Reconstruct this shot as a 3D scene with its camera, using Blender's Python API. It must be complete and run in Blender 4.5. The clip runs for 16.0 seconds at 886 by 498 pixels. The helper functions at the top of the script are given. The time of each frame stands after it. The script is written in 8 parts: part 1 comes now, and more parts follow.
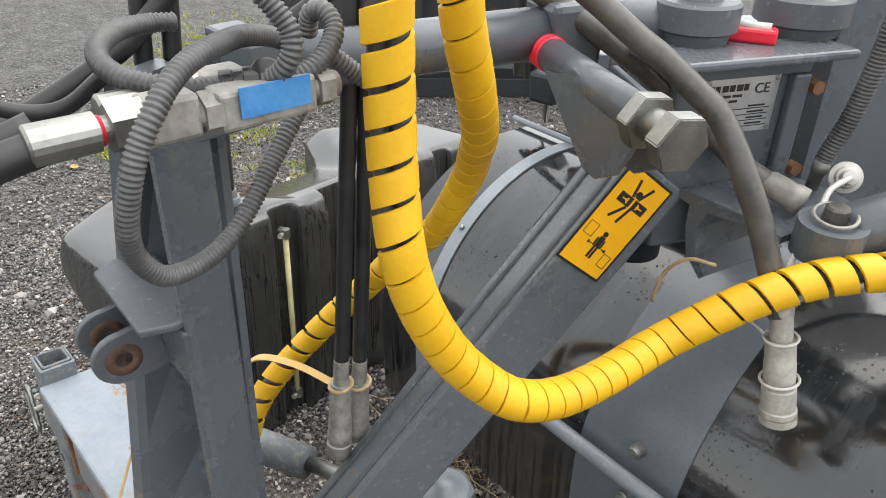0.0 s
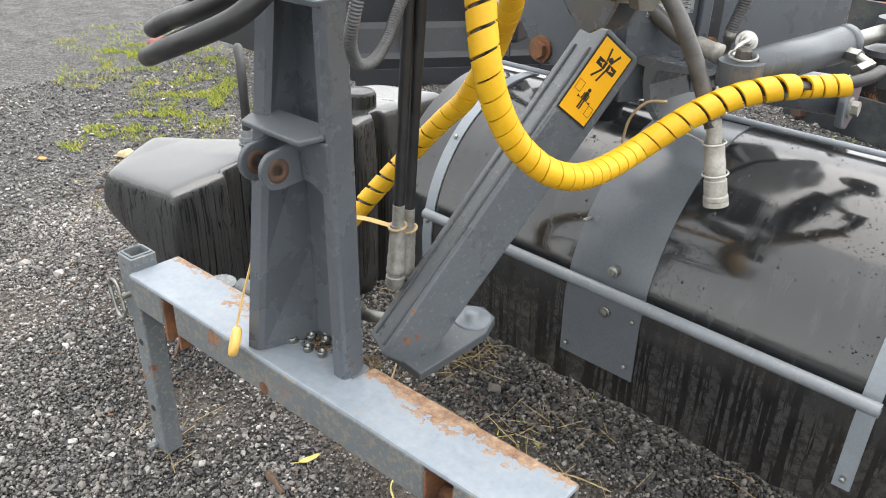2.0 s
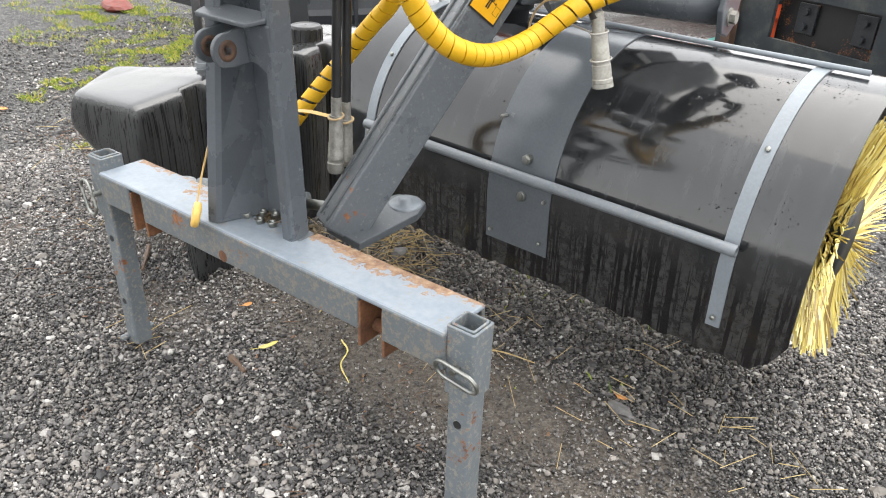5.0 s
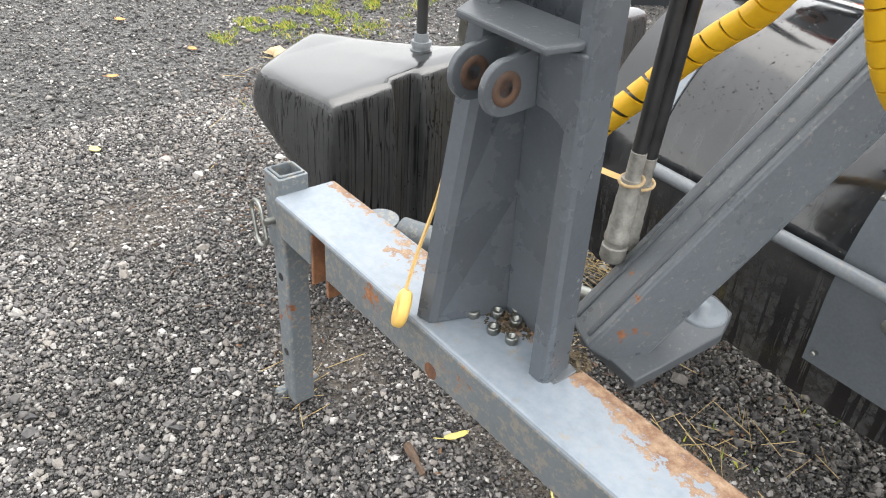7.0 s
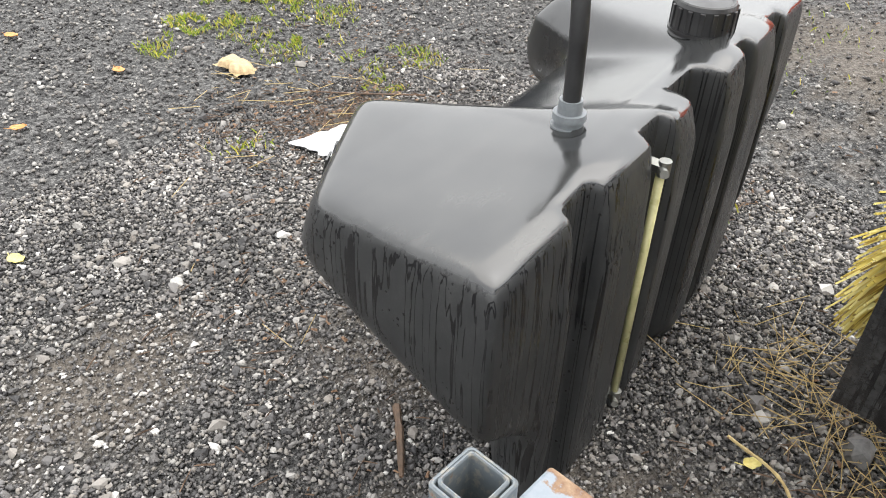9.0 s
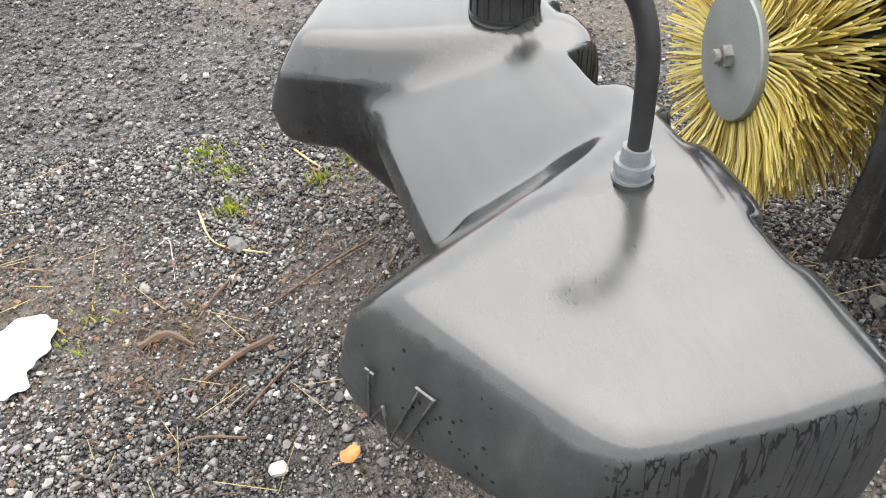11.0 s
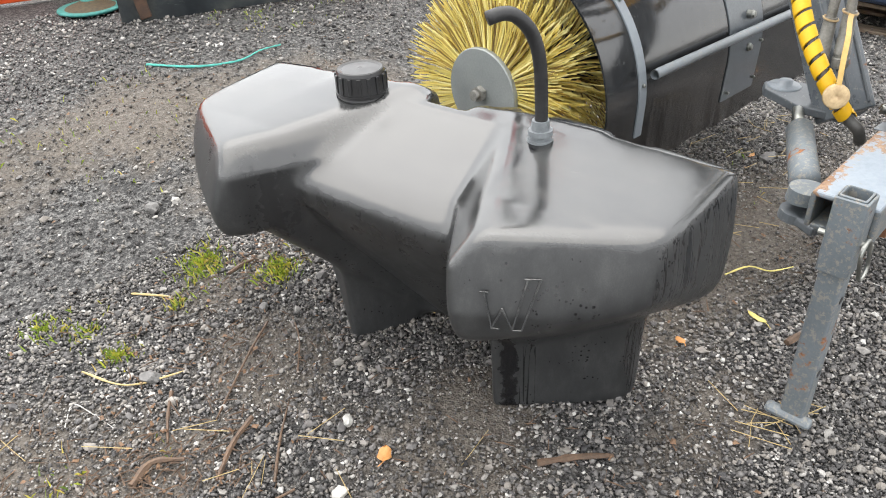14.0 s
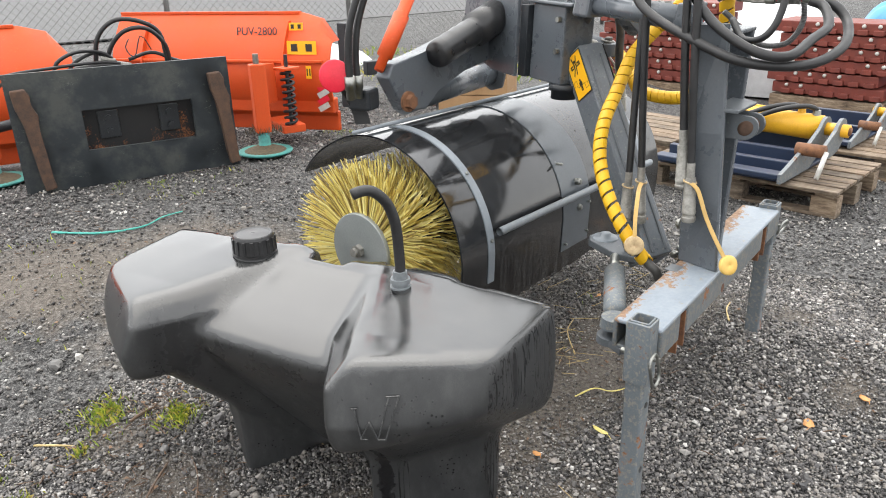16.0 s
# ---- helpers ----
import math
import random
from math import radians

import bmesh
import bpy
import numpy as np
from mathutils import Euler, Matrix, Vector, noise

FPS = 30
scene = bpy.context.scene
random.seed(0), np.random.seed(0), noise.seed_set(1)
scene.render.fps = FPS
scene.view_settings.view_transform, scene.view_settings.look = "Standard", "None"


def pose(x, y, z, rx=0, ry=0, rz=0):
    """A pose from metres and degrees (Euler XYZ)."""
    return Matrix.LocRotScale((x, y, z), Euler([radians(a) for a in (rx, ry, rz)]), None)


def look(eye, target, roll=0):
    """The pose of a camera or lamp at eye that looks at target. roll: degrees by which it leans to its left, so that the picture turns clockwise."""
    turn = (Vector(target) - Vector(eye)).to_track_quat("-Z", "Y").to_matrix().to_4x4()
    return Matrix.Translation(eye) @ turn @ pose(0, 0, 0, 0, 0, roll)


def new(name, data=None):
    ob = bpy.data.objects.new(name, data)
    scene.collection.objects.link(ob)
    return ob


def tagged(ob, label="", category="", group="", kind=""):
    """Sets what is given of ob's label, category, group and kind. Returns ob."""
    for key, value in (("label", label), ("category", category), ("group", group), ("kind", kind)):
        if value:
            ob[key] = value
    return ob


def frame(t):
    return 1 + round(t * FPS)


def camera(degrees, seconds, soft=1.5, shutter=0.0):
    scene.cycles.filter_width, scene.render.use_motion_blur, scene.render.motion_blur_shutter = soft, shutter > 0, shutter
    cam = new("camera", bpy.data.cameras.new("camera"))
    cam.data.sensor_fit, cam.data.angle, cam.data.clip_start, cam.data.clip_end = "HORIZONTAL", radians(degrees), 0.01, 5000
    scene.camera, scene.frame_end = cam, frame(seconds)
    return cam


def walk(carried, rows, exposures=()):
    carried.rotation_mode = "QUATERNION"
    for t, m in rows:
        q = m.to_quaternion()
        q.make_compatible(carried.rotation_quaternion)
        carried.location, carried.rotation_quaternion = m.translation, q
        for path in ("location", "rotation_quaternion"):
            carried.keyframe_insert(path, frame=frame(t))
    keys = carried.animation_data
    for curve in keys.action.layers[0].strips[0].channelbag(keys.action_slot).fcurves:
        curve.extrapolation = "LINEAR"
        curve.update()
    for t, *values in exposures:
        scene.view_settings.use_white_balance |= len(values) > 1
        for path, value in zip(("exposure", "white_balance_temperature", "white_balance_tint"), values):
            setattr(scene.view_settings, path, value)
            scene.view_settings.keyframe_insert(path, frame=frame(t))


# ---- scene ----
cam = camera(61.3, 16.0, 1.0)
PATH = [
    (0, (0.749, -0.243, 1.484), (-0.534, 0.961, 0.533), 2.6),
    (0.5, (0.825, -0.352, 1.464), (-0.418, 0.9, 0.523), 2.6),
    (1, (0.889, -0.442, 1.446), (-0.33, 0.841, 0.514), 2.3),
    (1.5, (0.908, -0.583, 1.42), (-0.275, 0.747, 0.507), 2.1),
    (2, (0.934, -0.722, 1.398), (-0.205, 0.653, 0.496), 1.9),
    (2.5, (1.01, -0.791, 1.39), (-0.095, 0.62, 0.503), 1.7),
    (3, (1.101, -0.858, 1.381), (0.024, 0.584, 0.51), 1.6),
    (3.2, (1.132, -0.883, 1.381), (0.063, 0.569, 0.514), 1.6),
    (5.3, (1.194, -0.917, 1.291), (0.141, 0.475, 0.313), 2.0),
    (5.5, (1.139, -0.877, 1.275), (0.068, 0.486, 0.278), 2.3),
    (6, (0.929, -0.782, 1.278), (-0.206, 0.5, 0.243), 2.9),
    (6.5, (0.773, -0.71, 1.284), (-0.443, 0.47, 0.221), 3.4),
    (7, (0.574, -0.576, 1.256), (-0.706, 0.508, 0.168), 3.9),
    (7.5, (0.377, -0.524, 1.242), (-0.934, 0.489, 0.121), 3.5),
    (8, (0.091, -0.479, 1.213), (-1.211, 0.506, 0.058), 2.1),
    (8.5, (-0.125, -0.413, 1.213), (-1.364, 0.622, 0.032), 1.1),
    (9, (-0.316, -0.33, 1.19), (-1.401, 0.832, -0.024), 1.0),
    (9.5, (-0.518, -0.251, 1.17), (-1.346, 1.064, -0.089), 0.5),
    (10, (-0.745, -0.206, 1.157), (-1.26, 1.201, -0.167), -1.5),
    (10.2, (-0.845, -0.208, 1.171), (-1.223, 1.231, -0.166), -1.8),
    (12.3, (-1.601, -0.128, 1.243), (-0.71, 1.1, -0.061), -2.1),
    (12.5, (-1.636, -0.167, 1.242), (-0.693, 1.048, -0.036), -2.2),
    (13, (-1.756, -0.264, 1.25), (-0.73, 0.94, 0.026), -2.5),
    (13.5, (-1.849, -0.31, 1.279), (-0.76, 0.897, 0.113), -2.9),
    (14, (-1.989, -0.323, 1.311), (-0.819, 0.88, 0.222), -3.0),
    (14.5, (-2.088, -0.372, 1.359), (-0.826, 0.813, 0.356), -2.9),
    (15, (-2.098, -0.458, 1.399), (-0.742, 0.701, 0.495), -2.7),
    (15.5, (-2.12, -0.522, 1.413), (-0.689, 0.613, 0.598), -2.2),
    (16, (-2.178, -0.6, 1.441), (-0.695, 0.523, 0.706), -1.4),
]
walk(cam, [(t, look(eye, target, roll)) for t, eye, target, roll in PATH], [(0.0, 1.14), (1.0, 1.30), (2.5, 1.40), (5.5, 1.44), (6.5, 1.60), (8.0, 1.38), (9.0, 1.36), (10.0, 1.54), (12.5, 1.54), (14.0, 1.48), (16.0, 1.28)])

# ---- world and light ----
world = bpy.data.worlds.new("overcast_sky")
scene.world = world
world.use_nodes = True
wn, wl = world.node_tree.nodes, world.node_tree.links
sky = wn.new("ShaderNodeTexSky")
sky.sky_type = "NISHITA"
sky.sun_disc = False
sky.sun_elevation = radians(66)
sky.sun_rotation = radians(20)
sky.air_density, sky.dust_density, sky.ozone_density = 1.6, 0.4, 1.0
greyed = wn.new("ShaderNodeHueSaturation")
greyed.inputs["Saturation"].default_value = 0.05
wl.new(sky.outputs[0], greyed.inputs["Color"])
# an overcast sky: brighter overhead than at the horizon
way = wn.new("ShaderNodeTexCoord")
split = wn.new("ShaderNodeSeparateXYZ")
wl.new(way.outputs["Generated"], split.inputs[0])
lift = wn.new("ShaderNodeMapRange")
lift.inputs["To Min"].default_value, lift.inputs["To Max"].default_value = 0.55, 1.30
wl.new(split.outputs["Z"], lift.inputs["Value"])
cloud = wn.new("ShaderNodeMix")
cloud.data_type, cloud.blend_type = "RGBA", "MULTIPLY"
cloud.inputs["Factor"].default_value = 1.0
wl.new(greyed.outputs[0], cloud.inputs["A"])
wl.new(lift.outputs["Result"], cloud.inputs["B"])
wl.new(cloud.outputs["Result"], wn["Background"].inputs["Color"])
wn["Background"].inputs["Strength"].default_value = 0.22

sun_data = bpy.data.lights.new("sun", "SUN")
sun_data.energy, sun_data.angle, sun_data.color = 0.75, radians(75), (1.0, 0.92, 0.80)
sun = new("sun", sun_data)
sun.matrix_world = look((0, 0, 0), (-0.08, -0.24, -1.0))


# ---- materials ----
def material(name):
    m = bpy.data.materials.new(name)
    m.use_nodes = True
    t = m.node_tree
    return m, t.nodes, t.links, t.nodes["Principled BSDF"]


def ramp(nodes, links, src, stops):
    r = nodes.new("ShaderNodeValToRGB")
    e = r.color_ramp.elements
    while len(e) < len(stops):
        e.new(0.5)
    for el, (p, c) in zip(e, stops):
        el.position = p
        el.color = (*c, 1) if len(c) == 3 else c
    links.new(src, r.inputs[0])
    return r.outputs[0]


def noise_tex(nodes, links, scale, detail=4, rough=0.55, stretch=None, vec="Object"):
    tc = nodes.new("ShaderNodeTexCoord")
    n = nodes.new("ShaderNodeTexNoise")
    n.inputs["Scale"].default_value, n.inputs["Detail"].default_value, n.inputs["Roughness"].default_value = scale, detail, rough
    if stretch:
        mp = nodes.new("ShaderNodeMapping")
        mp.inputs["Scale"].default_value = stretch
        links.new(tc.outputs[vec], mp.inputs[0])
        links.new(mp.outputs[0], n.inputs["Vector"])
    else:
        links.new(tc.outputs[vec], n.inputs["Vector"])
    return n.outputs["Fac"]


def mix(nodes, links, fac, a, b, mode="MIX"):
    m = nodes.new("ShaderNodeMix")
    m.data_type, m.blend_type = "RGBA", mode
    for sock, v in ((m.inputs["Factor"], fac), (m.inputs["A"], a), (m.inputs["B"], b)):
        if isinstance(v, (float, int)):
            sock.default_value = v
        elif isinstance(v, tuple):
            sock.default_value = (*v, 1)
        else:
            links.new(v, sock)
    return m.outputs["Result"]


def bump(nodes, links, bsdf, src, strength=0.2, distance=0.002):
    b = nodes.new("ShaderNodeBump")
    b.inputs["Strength"].default_value, b.inputs["Distance"].default_value = strength, distance
    links.new(src, b.inputs["Height"])
    links.new(b.outputs[0], bsdf.inputs["Normal"])


def plain(name, dark, light, scale=20, rough=(0.4, 0.6), metal=0.0, relief=0.15, dist=0.001, grain=180):
    """A surface with stains at one scale and grain at another."""
    m, n, l, b = material(name)
    big = noise_tex(n, l, scale)
    fine = noise_tex(n, l, grain, 2)
    both = mix(n, l, 0.3, big, fine)
    l.new(ramp(n, l, both, [(0.3, dark), (0.7, light)]), b.inputs["Base Color"])
    l.new(ramp(n, l, big, [(0.3, (rough[0],) * 3), (0.7, (rough[1],) * 3)]), b.inputs["Roughness"])
    b.inputs["Metallic"].default_value = metal
    bump(n, l, b, both, relief, dist)
    return m


def painted(name, paint, worn, rust_at=0.66, wear_at=0.6, rough=(0.3, 0.5), rust_scale=6.0):
    """Sprayed paint with scuffs to a paler tone and patches of rust."""
    m, n, l, b = material(name)
    broad = noise_tex(n, l, rust_scale, 6, 0.65)
    scuff = noise_tex(n, l, 85, 5, 0.7)
    specks = noise_tex(n, l, 160, 2, 0.5)
    tone = mix(n, l, 0.35, broad, specks)
    coat = ramp(n, l, tone, [(0.3, tuple(c * 0.82 for c in paint)), (0.7, tuple(min(1, c * 1.15) for c in paint))])
    wear = ramp(n, l, scuff, [(wear_at, (0, 0, 0)), (wear_at + 0.08, (0.7, 0.7, 0.7))])
    coat = mix(n, l, wear, coat, worn)
    rusty = ramp(n, l, noise_tex(n, l, 55, 4), [(0.3, (0.09, 0.035, 0.018)), (0.6, (0.26, 0.10, 0.035)), (0.8, (0.36, 0.22, 0.12))])
    where = ramp(n, l, mix(n, l, 0.3, broad, scuff), [(rust_at, (0, 0, 0)), (rust_at + 0.05, (1, 1, 1))])
    l.new(mix(n, l, where, coat, rusty), b.inputs["Base Color"])
    l.new(mix(n, l, where, ramp(n, l, broad, [(0.3, (rough[0],) * 3), (0.7, (rough[1],) * 3)]), (0.85, 0.85, 0.85)), b.inputs["Roughness"])
    bump(n, l, b, mix(n, l, 0.5, scuff, specks), 0.18, 0.0008)
    return m


GREY = painted("dark grey machine paint", (0.088, 0.099, 0.112), (0.165, 0.175, 0.185), 0.76, 0.655, (0.18, 0.40))
GREY_WORN = painted("worn grey machine paint", (0.085, 0.095, 0.105), (0.22, 0.22, 0.21), 0.70, 0.60, (0.35, 0.55), 9.0)
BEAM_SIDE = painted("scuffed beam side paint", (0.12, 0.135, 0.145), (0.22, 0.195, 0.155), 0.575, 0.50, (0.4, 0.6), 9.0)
LEG = painted("scuffed leg paint", (0.13, 0.15, 0.165), (0.26, 0.24, 0.20), 0.585, 0.52, (0.35, 0.6), 14.0)
HOOD_STEEL = painted("wet grey hood plate", (0.10, 0.112, 0.125), (0.16, 0.17, 0.18), 0.80, 0.68, (0.12, 0.3))
BOOM = painted("scraped boom paint", (0.112, 0.126, 0.140), (0.21, 0.21, 0.20), 0.59, 0.57, (0.22, 0.42), 7.0)
BAR = painted("scraped guard bar paint", (0.16, 0.178, 0.195), (0.24, 0.22, 0.19), 0.62, 0.58, (0.3, 0.5), 9.0)
BAND = painted("pale grey band paint", (0.20, 0.225, 0.25), (0.29, 0.28, 0.26), 0.70, 0.62, (0.3, 0.45), 8.0)
ORANGE = painted("orange plough paint", (0.57, 0.064, 0.004), (0.54, 0.115, 0.022), 0.70, 0.60, (0.5, 0.7), 3.0)
BLACK_STEEL = painted("scratched black steel", (0.014, 0.017, 0.021), (0.05, 0.05, 0.05), 0.62, 0.58, (0.4, 0.6), 5.0)
RUSTY_BLACK = painted("black steel rusting through", (0.007, 0.007, 0.008), (0.022, 0.018, 0.016), 0.565, 0.60, (0.5, 0.7), 3.4)
NAVY = painted("dark blue implement paint", (0.015, 0.026, 0.055), (0.06, 0.07, 0.09), 0.72, 0.66, (0.35, 0.5), 5.0)
YELLOW_PAINT = painted("yellow cylinder paint", (0.72, 0.38, 0.02), (0.5, 0.28, 0.05), 0.76, 0.7, (0.3, 0.45), 6.0)
DARK_RUST = plain("old brown rusted steel", (0.035, 0.022, 0.016), (0.12, 0.065, 0.04), 18, (0.7, 0.9), 0.0, 0.5, 0.002)
RUSTY = plain("bare rusted steel", (0.07, 0.03, 0.018), (0.26, 0.12, 0.055), 30, (0.7, 0.9), 0.0, 0.4, 0.001)
ZINC = plain("zinc plated steel", (0.21, 0.22, 0.205), (0.38, 0.38, 0.355), 25, (0.34, 0.52), 1.0, 0.08, 0.0005)
PIN_STEEL = plain("greasy dark steel", (0.045, 0.042, 0.038), (0.14, 0.13, 0.115), 40, (0.35, 0.6), 0.5, 0.3, 0.001)
STEEL = plain("dull steel fitting", (0.16, 0.155, 0.14), (0.36, 0.35, 0.32), 60, (0.45, 0.7), 0.35, 0.15, 0.0006)
HOSE = plain("black hydraulic hose rubber", (0.008, 0.008, 0.009), (0.024, 0.024, 0.025), 22, (0.35, 0.6), 0.0, 0.25, 0.0008)
# lighter copy of the hose rubber, with the wet sheen put into its colour
HOSE_SHEEN = plain("grey hose rubber with painted sheen", (0.040, 0.038, 0.036), (0.095, 0.092, 0.087), 30, (0.28, 0.5), 0.0, 0.3, 0.0010)
PALE_STEEL = plain("soiled pale coupler steel", (0.25, 0.24, 0.21), (0.42, 0.41, 0.37), 45, (0.4, 0.6), 0.2, 0.2, 0.0008)
CONDUIT = plain("grey corrugated conduit", (0.022, 0.023, 0.025), (0.12, 0.12, 0.12), 12, (0.3, 0.5), 0.0, 0.15)
YELLOW = plain("yellow spiral wrap plastic", (0.57, 0.31, 0.003), (0.68, 0.40, 0.006), 14, (0.42, 0.6), 0.0, 0.06)
DUST_CAP = plain("yellow rubber dust cap", (0.62, 0.38, 0.08), (0.74, 0.50, 0.15), 18, (0.45, 0.6), 0.0, 0.1)
STRAP_TAN = plain("soiled yellow rubber strap", (0.46, 0.29, 0.09), (0.60, 0.40, 0.14), 40, (0.5, 0.7), 0.0, 0.2)
DIRTY_CAP = plain("soiled tan dust cap", (0.30, 0.20, 0.10), (0.55, 0.42, 0.24), 60, (0.5, 0.7), 0.0, 0.2)
BLACK_PLASTIC = plain("moulded black plastic", (0.012, 0.012, 0.013), (0.026, 0.026, 0.027), 24, (0.25, 0.45), 0.0, 0.15)
GREY_PLASTIC = plain("grey plastic fitting", (0.12, 0.13, 0.14), (0.20, 0.22, 0.23), 30, (0.35, 0.5), 0.0, 0.1)
RED = plain("red plastic", (0.60, 0.01, 0.03), (0.75, 0.02, 0.05), 20, (0.3, 0.45), 0.0, 0.1)
WHITE_PLASTIC = plain("greyed white plastic", (0.38, 0.37, 0.34), (0.54, 0.53, 0.50), 30, (0.4, 0.55), 0.0, 0.1)
BLUE = plain("blue valve label", (0.02, 0.13, 0.38), (0.08, 0.27, 0.52), 30, (0.35, 0.6), 0.0, 0.1)
PLATE_ALU = plain("brushed aluminium plate", (0.50, 0.51, 0.52), (0.66, 0.67, 0.68), 40, (0.3, 0.45), 0.85, 0.05)
SIGN_YELLOW = plain("warning sign yellow", (0.80, 0.40, 0.005), (0.86, 0.45, 0.01), 10, (0.4, 0.5), 0.0, 0.02)
PRINT = plain("black print", (0.012, 0.012, 0.012), (0.02, 0.02, 0.02), 30, (0.4, 0.5), 0.0, 0.02)
GAUGE = plain("yellowed clear level tube", (0.36, 0.34, 0.16), (0.55, 0.52, 0.28), 30, (0.25, 0.4), 0.0, 0.05)
DISC = plain("galvanised brush disc", (0.22, 0.24, 0.24), (0.33, 0.35, 0.34), 9, (0.45, 0.65), 0.4, 0.1)
TRACK_RED = plain("red brown track pads", (0.10, 0.018, 0.012), (0.20, 0.04, 0.025), 14, (0.5, 0.75), 0.0, 0.3)
TARP_BLUE = plain("blue tarpaulin", (0.015, 0.15, 0.36), (0.04, 0.28, 0.55), 6, (0.35, 0.55), 0.0, 0.3)
WHITE_SHEET = plain("white plastic sheet", (0.40, 0.41, 0.42), (0.62, 0.63, 0.64), 6, (0.35, 0.55), 0.0, 0.3)
TEAL_DISH = plain("chipped teal dish paint", (0.018, 0.12, 0.11), (0.06, 0.30, 0.27), 30, (0.5, 0.7), 0.0, 0.3)
GREEN_STRAP = plain("teal green strap", (0.03, 0.28, 0.24), (0.10, 0.45, 0.38), 20, (0.4, 0.6), 0.0, 0.2)
BOX_CARD = plain("brown wooden crate", (0.25, 0.14, 0.06), (0.36, 0.22, 0.11), 10, (0.6, 0.8), 0.0, 0.2)
DIRT = plain("packed grass and dirt", (0.035, 0.028, 0.02), (0.12, 0.09, 0.05), 60, (0.8, 0.95), 0.0, 0.6, 0.004)
BARK = plain("wet brown stick", (0.05, 0.033, 0.023), (0.16, 0.10, 0.063), 40, (0.6, 0.8), 0.0, 0.4)
STRAW = plain("dead straw", (0.34, 0.24, 0.10), (0.55, 0.44, 0.22), 30, (0.6, 0.8), 0.0, 0.2)
LEAF_BROWN = plain("rotting brown leaf", (0.10, 0.056, 0.032), (0.23, 0.135, 0.075), 50, (0.5, 0.7), 0.0, 0.3)
LEAF_ORANGE = plain("fallen orange leaf", (0.42, 0.17, 0.04), (0.62, 0.32, 0.12), 50, (0.5, 0.7), 0.0, 0.3)
LEAF_YELLOW = plain("fallen yellow leaf", (0.55, 0.45, 0.08), (0.72, 0.64, 0.28), 40, (0.5, 0.7), 0.0, 0.2)
WIRE = plain("galvanised fence wire", (0.10, 0.10, 0.10), (0.18, 0.18, 0.17), 30, (0.5, 0.7), 0.3, 0.1)
WATER = plain("standing rain drops", (0.004, 0.004, 0.005), (0.008, 0.008, 0.009), 30, (0.02, 0.04), 0.0, 0.0)
GREY_STONE = plain("wet grey stone", (0.07, 0.068, 0.066), (0.17, 0.165, 0.16), 40, (0.4, 0.65), 0.0, 0.4)
PALE_STONE = plain("pale wet stone", (0.28, 0.275, 0.26), (0.50, 0.49, 0.46), 40, (0.5, 0.7), 0.0, 0.4)


def coords(n, l):
    tc = n.new("ShaderNodeTexCoord")
    s = n.new("ShaderNodeSeparateXYZ")
    l.new(tc.outputs["Object"], s.inputs[0])
    return s.outputs


def calc(n, l, how, a, b):
    m = n.new("ShaderNodeMath")
    m.operation = how
    for sock, v in ((m.inputs[0], a), (m.inputs[1], b)):
        if isinstance(v, (float, int)):
            sock.default_value = v
        else:
            l.new(v, sock)
    return m.outputs[0]


def grey(v):
    return (v, v, v)


def along_axis(n, l, start, axis):
    """How far a place lies from the start, along an axis."""
    tc = n.new("ShaderNodeTexCoord")
    d = n.new("ShaderNodeVectorMath")
    d.operation = "SUBTRACT"
    l.new(tc.outputs["Object"], d.inputs[0])
    d.inputs[1].default_value = start
    dot = n.new("ShaderNodeVectorMath")
    dot.operation = "DOT_PRODUCT"
    l.new(d.outputs[0], dot.inputs[0])
    dot.inputs[1].default_value = axis
    return dot.outputs["Value"]


def spots(n, l, scale, small, gate):
    """Round drops, thrown where the gate lets them."""
    cell = n.new("ShaderNodeTexVoronoi")
    cell.inputs["Scale"].default_value = scale
    tc = n.new("ShaderNodeTexCoord")
    l.new(tc.outputs["Object"], cell.inputs["Vector"])
    dots = ramp(n, l, cell.outputs["Distance"], [(small * 0.7, grey(1)), (small, grey(0))])
    return mix(n, l, gate, grey(0), dots)


